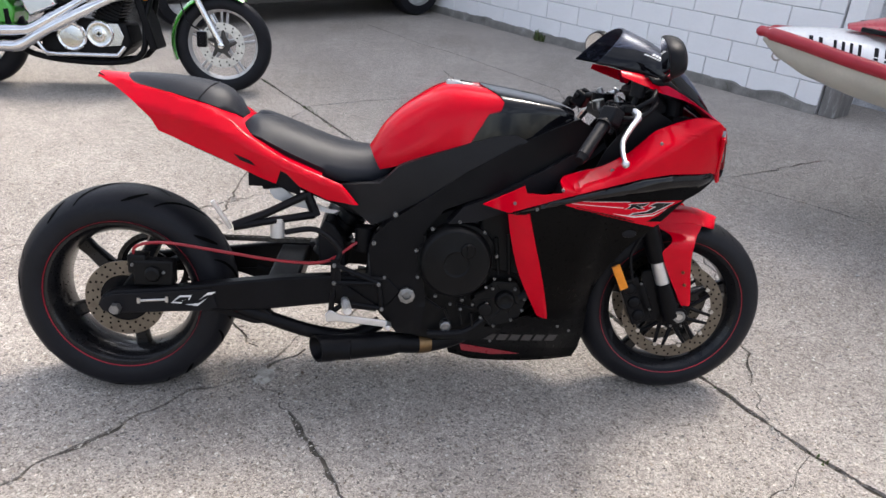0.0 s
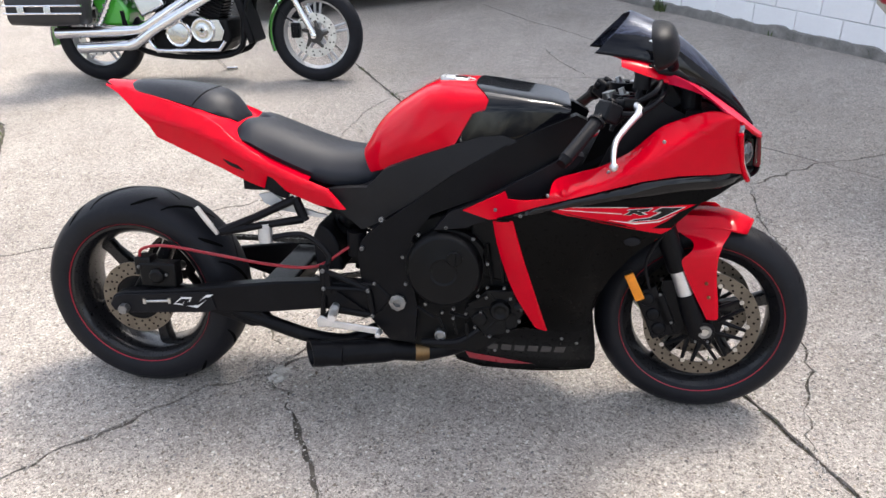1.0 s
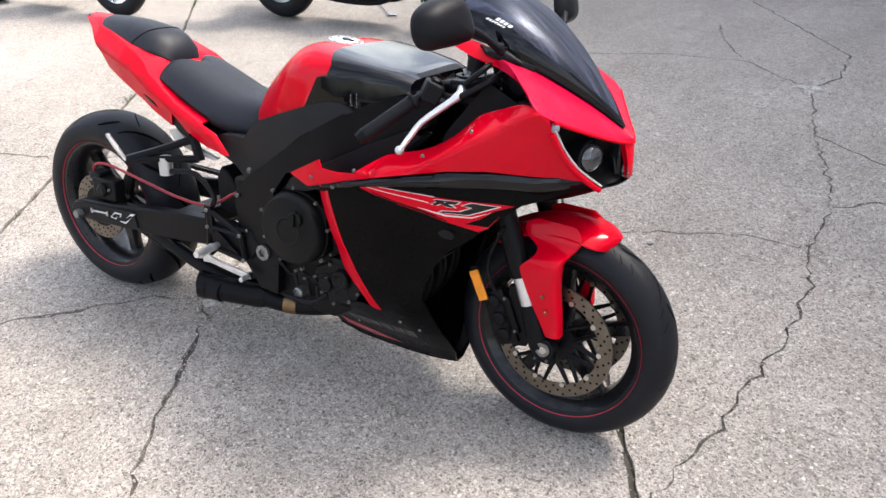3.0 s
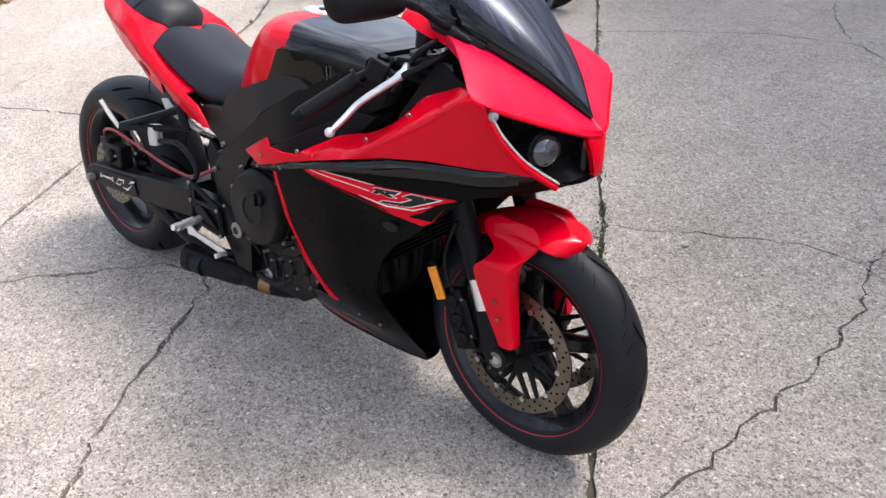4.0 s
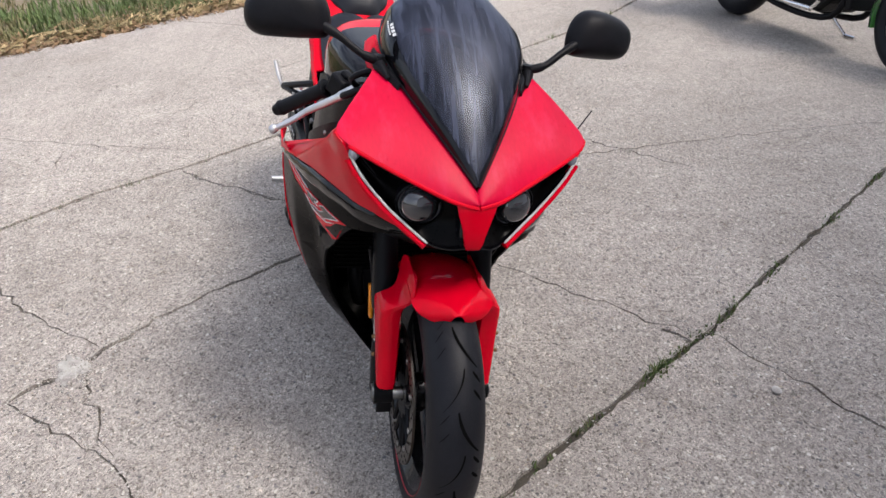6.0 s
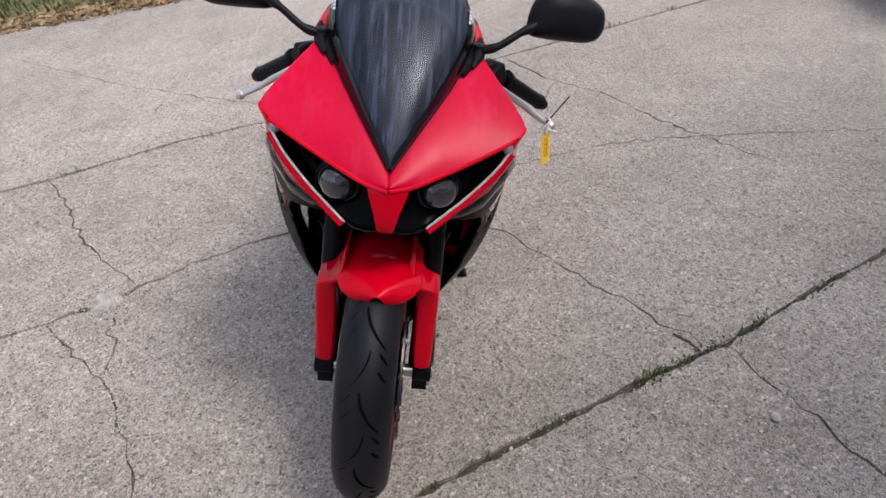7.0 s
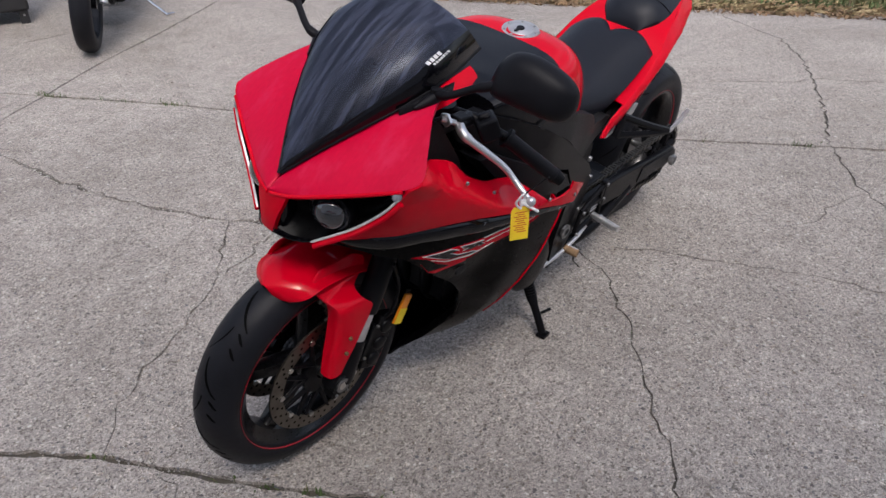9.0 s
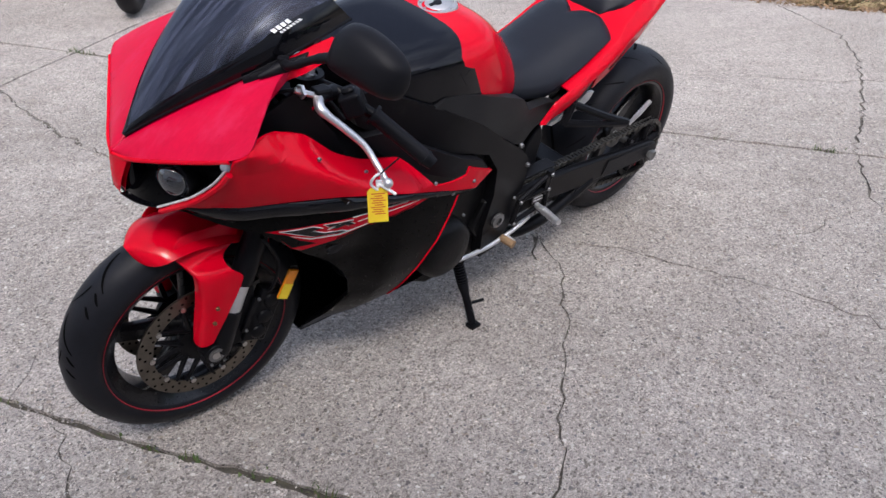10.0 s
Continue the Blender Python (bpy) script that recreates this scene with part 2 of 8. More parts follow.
WORNWOOD = material("worn_painted_post", (0.2, 0.19, 0.18), 0.9, vary=0.3, scale=9, bump=0.7, bump_scale=60, dirt=(0.5, 0.5, 0.5), dirt_scale=9, dirt_at=0.55, stretch=(3, 3, 0.6))
GELCOAT = material("white_gelcoat", (0.78, 0.78, 0.77), 0.3, vary=0.05, coat=0.5, dirt=(0.6, 0.6, 0.57), dirt_scale=4)
HULLCREAM = material("cream_hull", (0.55, 0.54, 0.47), 0.4, vary=0.08)
BUMPER = material("red_rubber_bumper", (0.36, 0.015, 0.03), 0.45, vary=0.12, scale=12)
MAROON = material("red_hood", (0.42, 0.012, 0.03), 0.3, vary=0.1, coat=0.5)
CARBLACK = material("car_black", (0.01, 0.01, 0.011), 0.3, vary=0.2, coat=0.6)
BAGBLK = material("bag_leather", (0.014, 0.014, 0.017), 0.4, vary=0.2, scale=12, bump=0.3, bump_scale=160)
MUDGREY = material("road_grime", (0.06, 0.056, 0.05), 0.8, vary=0.3, scale=9)
DARKPLASTIC = material("dark_box", (0.02, 0.02, 0.022), 0.55, vary=0.25, scale=8)


def glass_material(name, color, rough, streak=False):
    m = bpy.data.materials.new(name)
    m.use_nodes = True
    n, L = m.node_tree.nodes, m.node_tree.links.new
    b = n["Principled BSDF"]
    b.inputs["Base Color"].default_value = (*color, 1)
    b.inputs["Transmission Weight"].default_value, b.inputs["IOR"].default_value = 1.0, 1.45
    b.inputs["Roughness"].default_value = rough
    if streak:
        # tinted sheet: what shows through, streaks colouring in the sky's reflection, and the gloss
        tc, mp, t = n.new("ShaderNodeTexCoord"), n.new("ShaderNodeMapping"), n.new("ShaderNodeTexNoise")
        mp.vector_type = "TEXTURE"
        mp.inputs["Rotation"].default_value, mp.inputs["Scale"].default_value = (0, radians(40), 0), (0.16, 0.012, 0.05)
        t.inputs["Scale"].default_value, t.inputs["Detail"].default_value, t.inputs["Roughness"].default_value = 1.0, 7, 0.62
        L(tc.outputs["Object"], mp.inputs[0]), L(mp.outputs[0], t.inputs[0])
        clear, sky_streaks, gloss = n.new("ShaderNodeBsdfTransparent"), n.new("ShaderNodeBsdfDiffuse"), n.new("ShaderNodeBsdfGlossy")
        clear.inputs[0].default_value, sky_streaks.inputs[0].default_value = (*color, 1), (0.085, 0.097, 0.145, 1)
        fr, gr, fres = n.new("ShaderNodeMapRange"), n.new("ShaderNodeMapRange"), n.new("ShaderNodeFresnel")
        for q, lo, hi in ((fr, 0.1, 0.58), (gr, 0.3, 0.31)):
            q.inputs["From Min"].default_value, q.inputs["From Max"].default_value = 0.42, 0.63
            q.inputs["To Min"].default_value, q.inputs["To Max"].default_value = lo, hi
            L(t.outputs[0], q.inputs[0])
        gloss.inputs[0].default_value = (0.45, 0.48, 0.55, 1)
        fres.inputs["IOR"].default_value = 1.45
        sheet, skin_ = n.new("ShaderNodeMixShader"), n.new("ShaderNodeMixShader")
        L(gr.outputs[0], gloss.inputs["Roughness"])
        L(fr.outputs[0], sheet.inputs[0]), L(clear.outputs[0], sheet.inputs[1]), L(sky_streaks.outputs[0], sheet.inputs[2])
        L(fres.outputs[0], skin_.inputs[0]), L(sheet.outputs[0], skin_.inputs[1]), L(gloss.outputs[0], skin_.inputs[2])
        L(skin_.outputs[0], n["Material Output"].inputs["Surface"])
    return m


SMOKE = glass_material("smoked_acrylic", (0.3, 0.305, 0.34), 0.06, True)
LENS = glass_material("clear_lens", (0.93, 0.94, 0.95), 0.02)
MIRRORGLASS = material("mirror_glass", (0.8, 0.8, 0.8), 0.03, metal=1.0, vary=0.0, rough_vary=0.0)


# ---- geometry: lists of vertices and faces ----
def vec(*a):
    return Vector(a)


def spline(pts, k=6, closed=False):
    """Catmull-Rom through the points."""
    P = [Vector(p) for p in pts]
    n, out = len(P), []
    for i in range(n if closed else n - 1):
        a, b, c, d = (P[(i + j) % n] if closed else P[min(max(i + j, 0), n - 1)] for j in (-1, 0, 1, 2))
        for s in range(k):
            t = s / k
            out.append(0.5 * ((2 * b) + (c - a) * t + (2 * a - 5 * b + 4 * c - d) * t * t + (3 * b - a - 3 * c + d) * t ** 3))
    return out if closed else out + [P[-1]]


def lut(x, table):
    """Piecewise-linear table of (x, value), smoothed at the knots."""
    if x <= table[0][0]:
        return table[0][1]
    for (a, u), (b, v) in zip(table, table[1:]):
        if x <= b:
            return u + (v - u) * (x - a) / (b - a)
    return table[-1][1]


def join(*gs):
    V, F = [], []
    for v, f in gs:
        o = len(V)
        V += [Vector(p) for p in v]
        F += [tuple(i + o for i in q) for q in f]
    return V, F


def moved(g, m):
    return [m @ Vector(p) for p in g[0]], g[1]


def mirrored(g):
    return [vec(p[0], -p[1], p[2]) for p in g[0]], [tuple(reversed(f)) for f in g[1]]


def grid_faces(rows, cols, wrap=False, flip=False):
    F = []
    for i in range(rows - 1):
        for j in range(cols if wrap else cols - 1):
            q = (i * cols + j, i * cols + (j + 1) % cols, (i + 1) * cols + (j + 1) % cols, (i + 1) * cols + j)
            F.append(tuple(reversed(q)) if flip else q)
    return F


def loft(rings, cap=True, wrap=True):
    n = len(rings[0])
    V = [Vector(p) for r in rings for p in r]
    F = grid_faces(len(rings), n, wrap)
    if cap and wrap:
        F += [tuple(reversed(range(n))), tuple(range((len(rings) - 1) * n, len(rings) * n))]
    return V, F


def tube(pts, r, n=10, cap=True):
    """Round bar along points; r is one radius or one a point."""
    P = [Vector(p) for p in pts]
    R = r if isinstance(r, (list, tuple)) else [r] * len(P)
    up, rings = None, []
    for i, p in enumerate(P):
        d = (P[min(i + 1, len(P) - 1)] - P[max(i - 1, 0)]).normalized()
        if up is None:
            up = d.orthogonal().normalized()
        up = (up - d * up.dot(d)).normalized()
        side = d.cross(up)
        rings.append([p + (up * math.cos(a) + side * math.sin(a)) * R[i] for a in (2 * math.pi * k / n for k in range(n))])
    return loft(rings, cap)


def lathe(profile, n=32, axis="y", at=(0, 0, 0)):
    """Profile of (radius, along) turned about an axis through at; closed where the radius is 0."""
    V, c = [], Vector(at)
    for rad, al in profile:
        for k in range(n):
            a = 2 * math.pi * k / n
            u, w = rad * math.cos(a), rad * math.sin(a)
            V.append(c + (vec(u, al, w) if axis == "y" else vec(al, u, w) if axis == "x" else vec(u, w, al)))
    return V, grid_faces(len(profile), n, True, axis != "y")


def prism(outline, y0, y1):
    """Polygon in x, z pushed from y0 to y1."""
    n = len(outline)
    V = [vec(x, y0, z) for x, z in outline] + [vec(x, y1, z) for x, z in outline]
    F = [tuple(range(n)), tuple(reversed(range(n, 2 * n)))]
    F += [(i, i + n, (i + 1) % n + n, (i + 1) % n) for i in range(n)]
    return V, F


def box(c, s, m=None):
    V = [vec(c[0] + s[0] / 2 * a, c[1] + s[1] / 2 * b, c[2] + s[2] / 2 * d) for a in (-1, 1) for b in (-1, 1) for d in (-1, 1)]
    F = [(0, 1, 3, 2), (4, 6, 7, 5), (0, 4, 5, 1), (2, 3, 7, 6), (0, 2, 6, 4), (1, 5, 7, 3)]
    return ([m @ p for p in V] if m else V), F


from mathutils.geometry import tessellate_polygon


def panel(outline, depth, thick=0.004, side=-1, step=0.035, smooth=0):
    """A curved sheet: a polygon in x, z laid on y = side * depth(x, z), with thickness inwards."""
    if smooth:
        outline = [(p.x, p.y) for p in spline([(x, z, 0) for x, z in outline], smooth, True)]
    bm = bmesh.new()
    vs = [bm.verts.new((x, 0, z)) for x, z in outline]
    for tri_ in tessellate_polygon([[vec(x, z, 0) for x, z in outline]]):
        if len(set(tri_)) == 3:
            bm.faces.new([vs[i] for i in tri_])
    bmesh.ops.recalc_face_normals(bm, faces=bm.faces[:])
    bm.normal_update()
    xs, zs = [p[0] for p in outline], [p[1] for p in outline]
    for lo, hi, no in ((min(xs), max(xs), (1, 0, 0)), (min(zs), max(zs), (0, 0, 1))):
        k = max(1, int((hi - lo) / step))
        for i in range(1, k):
            co = Vector(no) * (lo + (hi - lo) * i / k)
            bmesh.ops.bisect_plane(bm, geom=bm.verts[:] + bm.edges[:] + bm.faces[:], plane_co=co, plane_no=no)
    bmesh.ops.remove_doubles(bm, verts=bm.verts[:], dist=1e-5)
    bm.verts.index_update()
    n = len(bm.verts)
    front = [vec(v.co.x, side * depth(v.co.x, v.co.z), v.co.z) for v in bm.verts]
    back = [vec(p.x, p.y - side * thick, p.z) for p in front]
    F = []
    for f in bm.faces:
        idx = [v.index for v in f.verts]
        if (f.normal.y > 0) != (side > 0):
            idx.reverse()
        F += [tuple(idx), tuple(i + n for i in reversed(idx))]
    for e in bm.edges:
        if e.is_boundary:
            f = e.link_faces[0]
            a, b = e.verts[0].index, e.verts[1].index
            idx = [v.index for v in f.verts]
            if idx[(idx.index(a) + 1) % len(idx)] != b:
                a, b = b, a
            if (f.normal.y > 0) != (side > 0):
                a, b = b, a
            F.append((b, a, a + n, b + n))
    bm.free()
    return front + back, F


def patch(A, B, n=8, bulge=0.0, normal=(0, 0, 1), thick=0.004):
    """A sheet ruled between two curves of equal length, bulged along normal."""
    nv, rows = Vector(normal).normalized(), []
    for i in range(n + 1):
        t = i / n
        rows.append([Vector(a).lerp(Vector(b), t) + nv * bulge * 4 * t * (1 - t) for a, b in zip(A, B)])
    V, F = loft(rows, False, False)
    k = len(V)
    W = V + [p - nv * thick for p in V]
    G = F + [tuple(i + k for i in reversed(f)) for f in F]
    c = len(A)
    rim = [j for j in range(c)] + [i * c + c - 1 for i in range(1, n + 1)] + [n * c + j for j in range(c - 2, -1, -1)] + [i * c for i in range(n - 1, 0, -1)]
    G += [(b, a, a + k, b + k) for a, b in zip(rim, rim[1:] + rim[:1])]
    return W, G


def ball(c, r, n=12, scale=(1, 1, 1)):
    prof = [(max(1e-4, math.sin(math.pi * i / n)) * r, -math.cos(math.pi * i / n) * r) for i in range(n + 1)]
    V, F = lathe(prof, 2 * n)
    return [vec(c[0] + p.x * scale[0], c[1] + p.y * scale[1], c[2] + p.z * scale[2]) for p in V], F


def part(name, g, mat, parent, label="", bevel=0.0, angle=40, kind=""):
    me = bpy.data.meshes.new(name)
    me.from_pydata([tuple(p) for p in g[0]], [], g[1])
    me.validate()
    bm = bmesh.new()
    bm.from_mesh(me)
    bmesh.ops.recalc_face_normals(bm, faces=bm.faces[:])
    bm.to_mesh(me)
    bm.free()
    me.materials.append(mat)
    me.shade_smooth()
    me.set_sharp_from_angle(angle=radians(angle))
    ob = new(name, me)
    ob.parent = parent
    if bevel:
        bv = ob.modifiers.new("bevel", "BEVEL")
        bv.width, bv.segments, bv.limit_method, bv.angle_limit = bevel, 2, "ANGLE", radians(35)
    return tagged(ob, label=label, kind=kind)


def empty(name, m, label, category, group=""):
    ob = new(name)
    ob.empty_display_size = 0.1
    ob.matrix_world = m
    return tagged(ob, label=label, category=category, group=group)


def sides(fn):
    """Runs fn for the right (-1) and left (+1) side."""
    for s in (-1, 1):
        fn(s)


def bolt(c, r=0.007, h=0.005, side=-1):
    """Socket-head bolt whose axis is y."""
    s, r = side, r * 0.62
    return lathe([(r, 0), (r, s * h * 0.7), (r * 0.8, s * h), (r * 0.5, s * h), (r * 0.45, s * h * 0.5), (1e-4, s * h * 0.5)], 10, "y", c)


# ---- ground ----
DIP = lambda x, y: -0.024 * math.exp(-((x - 0.3) / 2.2) ** 2 - ((y - 2.25) / 1.0) ** 2)
JOINTS = [  # sawn joints: points, half width
    ([(2.6, 0.2), (1.46, 1.79), (1.28, 1.97), (1.06, 2.28), (0.81, 2.6), (0.58, 2.91), (0.38, 3.2), (0.11, 3.52), (-0.2, 3.91), (-0.59, 4.39), (-1.02, 4.95), (-1.53, 5.6), (-2.6, 7.0), (-4.4, 9.3), (-7.0, 12.7)], 0.0095),
    ([(2.4, -3.3), (0.49, -0.82), (0.04, -0.23), (-0.26, 0.22), (-0.5, 0.55), (-0.89, 0.96), (-1.14, 1.33), (-1.43, 1.68), (-1.74, 2.06), (-2.03, 2.4), (-2.38, 2.87), (-2.73, 3.27), (-3.15, 3.78), (-4.1, 4.6), (-5.14, 5.5), (-8.5, 9.8)], 0.0115),
    ([(3.9, 1.6), (2.2, 0.62), (0.75, -0.62), (0.49, -0.82), (0.02, -1.21), (-0.52, -1.58), (-2.5, -3.1)], 0.007),
    ([(0.39, -1.96), (0.03, -1.99), (-0.4, -2.1)], 0.005),
]
CRACKS = [
    ([(0.95, -0.5), (0.9, -0.15), (0.81, 0.3), (0.7, 0.62), (0.57, 0.88), (0.43, 1.12), (0.31, 1.26), (0.16, 1.37), (0.05, 1.48), (-0.07, 1.6), (-0.15, 1.72), (-0.27, 1.88), (-0.36, 1.99), (-0.46, 2.05)], 0.0075),
    ([(-0.46, 2.05), (-0.62, 1.95), (-0.73, 1.78), (-0.86, 1.6), (-0.95, 1.45), (-1.12, 1.27)], 0.007),
    ([(-0.33, 2.24), (-0.39, 2.17), (-0.46, 2.05)], 0.01),
    ([(-0.46, 2.1), (-0.34, 2.36), (-0.18, 2.54), (-0.02, 2.71), (0.18, 2.92), (0.33, 3.05), (0.38, 3.14)], 0.0035),
    ([(-0.5, 2.22), (-0.62, 2.36), (-0.77, 2.63), (-0.9, 2.88), (-0.97, 3.15), (-0.99, 3.38), (-1.02, 3.62), (-1.07, 4.13), (-1.1, 4.6), (-1.02, 4.95)], 0.004),
    ([(-2.03, 2.41), (-1.71, 2.66), (-1.5, 2.93), (-1.18, 3.18), (-0.97, 3.37), (-0.75, 3.6)], 0.0045),
    ([(-2.0, 2.42), (-2.45, 2.2), (-2.87, 1.95), (-3.25, 1.72), (-3.6, 1.4), (-3.9, 0.75)], 0.005),
    ([(-2.85, 1.92), (-2.5, 1.57), (-2.16, 1.3), (-1.71, 1.05)], 0.003),
    ([(-2.07, -0.68), (-1.77, -0.04), (-1.59, 0.36), (-1.48, 0.7), (-1.3, 1.4)], 0.003),
    ([(0.43, 1.12), (0.56, 1.29), (0.68, 1.45), (0.87, 1.61), (1.05, 1.72), (1.16, 1.82), (1.28, 1.97)], 0.003),
    ([(0.31, 1.28), (0.52, 1.39), (0.68, 1.46)], 0.003),
    ([(-0.5, 0.55), (-0.26, 0.79), (-0.05, 0.96), (0.09, 1.14), (0.2, 1.3)], 0.0035),
    ([(0.38, 3.2), (0.52, 3.28), (0.63, 3.34), (0.82, 3.46), (1.0, 3.54), (1.17, 3.55)], 0.0035),
    ([(1.19, 2.11), (1.205, 2.33), (1.23, 2.5), (1.235, 2.7), (1.26, 2.96), (1.25, 3.15), (1.235, 3.32), (1.17, 3.55), (1.15, 3.9), (1.06, 4.24), (0.87, 4.7), (0.76, 5.1), (0.68, 5.32)], 0.0038),
    ([(1.15, 3.94), (1.28, 4.08), (1.42, 4.21), (1.53, 4.295), (1.76, 4.42), (2.06, 4.63), (2.34, 4.84)], 0.0065),
    ([(0.87, 4.67), (1.14, 4.52), (1.36, 4.4), (1.53, 4.3), (1.74, 4.17), (1.96, 4.04), (2.21, 3.83), (2.6, 3.5)], 0.0055),
    ([(0.68, 5.32), (0.46, 5.47), (0.23, 5.64), (-0.2, 5.55), (-0.67, 5.29), (-1.02, 5.02)], 0.0045),
    ([(0.69, 5.34), (0.78, 5.62), (0.72, 6.05), (0.54, 6.27), (0.17, 6.7), (-0.21, 7.12), (-0.55, 7.44), (-1.2, 8.2)], 0.006),
    ([(0.2, 5.65), (-0.05, 6.0), (-0.24, 6.42)], 0.004),
    ([(-2.44, 1.47), (-2.8, 1.86), (-2.96, 1.93), (-3.25, 2.32), (-3.33, 2.66), (-3.52, 2.99), (-3.72, 3.55)], 0.0035),
    ([(-1.44, 0.67), (-1.15, 0.7), (-0.89, 0.76)], 0.003),
    ([(-1.66, 2.7), (-1.4, 2.67), (-1.08, 2.67)], 0.0025),
    ([(0.35, 3.055), (0.385, 3.1), (0.425, 3.11)], 0.022),
]
NRM, ALG = vec(0.794, 0.608, 0), vec(-0.608, 0.794, 0)     # across and along the joints


def ribbon(pts, half, rng, wander):
    """Ragged outline of a crack along points."""
    P = [vec(x, y, 0) for x, y in pts]
    D = []
    for a, b in zip(P, P[1:]):
        k = max(1, int((b - a).length / 0.035))
        D += [a.lerp(b, i / k) for i in range(k)]
    D.append(P[-1])
    left, right = [], []
    for i, p in enumerate(D):
        d = (D[min(i + 1, len(D) - 1)] - D[max(i - 1, 0)]).normalized()
        s = vec(-d.y, d.x, 0)
        far = min(1, (i + 0.4) / 3, (len(D) - i - 0.6) / 3)
        p = p + s * rng.gauss(0, wander)
        calm = 0.5 + 0.5 * noise.noise((p.x * 5, p.y * 5, 3.3)) * (1.0 if wander > 0.005 else 0.35)
        w = half * (0.25 + 1.5 * calm) * rng.uniform(0.45, 1.5) * (0.35 + 0.65 * far)
        left.append(p + s * w)
        right.append(p - s * w * rng.uniform(0.6, 1.3))
    return left + right[::-1]


def build_ground():
    from mathutils.geometry import delaunay_2d_cdt
    rng = random.Random(4)
    outer = [NRM * -2.72 + ALG * -9]
    outer += [NRM * (-2.72 + rng.gauss(0, 0.04)) + ALG * (-9 + 0.15 * i) for i in range(1, 160)]
    outer += [NRM * -2.72 + ALG * 15, NRM * 12 + ALG * 15, NRM * 12 + ALG * -9]
    polys = [outer] + [ribbon(p, h, rng, 0.002) for p, h in JOINTS] + [ribbon(p, h * 0.95, rng, 0.0075) for p, h in CRACKS]
    pts, faces = [], []
    for poly in polys:
        if sum(a.x * b.y - b.x * a.y for a, b in zip(poly, poly[1:] + poly[:1])) < 0:
            poly = poly[::-1]
        faces.append(list(range(len(pts), len(pts) + len(poly))))
        pts += [(p.x, p.y) for p in poly]
    for i in range(-8, 30):
        for j in range(-24, 44):
            q = NRM * (i * 0.35 + 0.1) + ALG * (j * 0.35)
            if -2.5 < q.dot(NRM) < 11.5:
                pts.append((q.x + rng.uniform(-0.05, 0.05), q.y + rng.uniform(-0.05, 0.05)))
    cv, _, cf, _, _, of = delaunay_2d_cdt([Vector(p) for p in pts], [], faces, 1, 1e-5)
    top = [f for f, o in zip(cf, of) if o == [0]]
    low = [f for f, o in zip(cf, of) if any(k > 0 for k in o)]
    # slabs: pieces of concrete that hang together
    boss = list(range(len(cv)))

    def find(a):
        while boss[a] != a:
            boss[a] = boss[boss[a]]
            a = boss[a]
        return a
    for f in top:
        for a in f[1:]:
            boss[find(a)] = find(f[0])
    groups = {}
    for f in top:
        groups.setdefault(find(f[0]), []).append(f)
    pavement = tagged(new("pavement"), "cracked exposed-aggregate concrete driveway with weedy joints", "pavement", kind="structure")
    rest = []
    for fs in sorted(groups.values(), key=len, reverse=True):
        if len(fs) < 12:
            rest += fs
            continue
        slab(pavement, cv, fs)
    if rest:
        slab(pavement, cv, rest, "concrete_chip")
    # soil in the joints, a little below the slabs
    ids = sorted({i for f in low for i in f})
    at = {v: k for k, v in enumerate(ids)}
    V = [vec(cv[i].x, cv[i].y, DIP(cv[i].x, cv[i].y) - 0.011) for i in ids]
    wide = set(range(1, len(JOINTS) + 1))
    deep = [any(k in wide for k in o) for o in of if any(k > 0 for k in o)]
    part("joint_filling", (V, [tuple(at[i] for i in f) for f, d in zip(low, deep) if d]), SOIL, pavement, "dark soil packed in the joints", kind="stuff")
    part("crack_filling", ([p + vec(0, 0, 0.003) for p in V], [tuple(at[i] for i in f) for f, d in zip(low, deep) if not d]), CRUMB, pavement, "grey crumbled grit in the cracks", kind="stuff")
    far = 320
    tagged(part("ground", ([vec(-far, -far, -0.05), vec(far, -far, -0.05), vec(far, far, -0.05), vec(-far, far, -0.05)], [(0, 1, 2, 3)]), EARTH, None, "bare earth with thin grass"), category="ground", kind="structure")


def slab(parent, cv, fs, name="concrete_slab"):
    ids = sorted({i for f in fs for i in f})
    at = {v: k for k, v in enumerate(ids)}
    V = [vec(cv[i].x, cv[i].y, DIP(cv[i].x, cv[i].y)) for i in ids]
    n = len(V)
    F = [tuple(at[i] for i in f) for f in fs]
    have = {(a, b) for f in F for a, b in zip(f, f[1:] + f[:1])}
    rim = [(a, b) for a, b in have if (b, a) not in have]
    W = V + [p + vec(0, 0, -0.045) for p in V]
    part(name, (W, F + [(b, a, a + n, b + n) for a, b in rim]), CONCRETE, parent, angle=30)


build_ground()


def blades(name, spots, mat, label, category, height, rng, width=0.004, parent=None, spread=0.018):
    """Many thin bent blades as one mesh."""
    V, F = [], []
    for p, k in spots:
        for _ in range(k):
            a, h = rng.uniform(0, 2 * math.pi), height * rng.uniform(0.4, 1.2)
            o = p + vec(rng.gauss(0, spread), rng.gauss(0, spread), 0)
            d, s = vec(math.cos(a), math.sin(a), 0), vec(-math.sin(a), math.cos(a), 0) * width * rng.uniform(0.6, 1.4)
            bend = rng.uniform(0.2, 0.9) * h
            i = len(V)
            V += [o - s, o + s, o + d * bend * 0.35 + vec(0, 0, h * 0.6) + s * 0.8, o + d * bend * 0.35 + vec(0, 0, h * 0.6) - s * 0.8, o + d * bend + vec(0, 0, h)]
            F += [(i, i + 1, i + 2, i + 3), (i + 3, i + 2, i + 4)]
    ob = part(name, (V, F), mat, parent)
    return tagged(ob, label, category, kind="stuff")


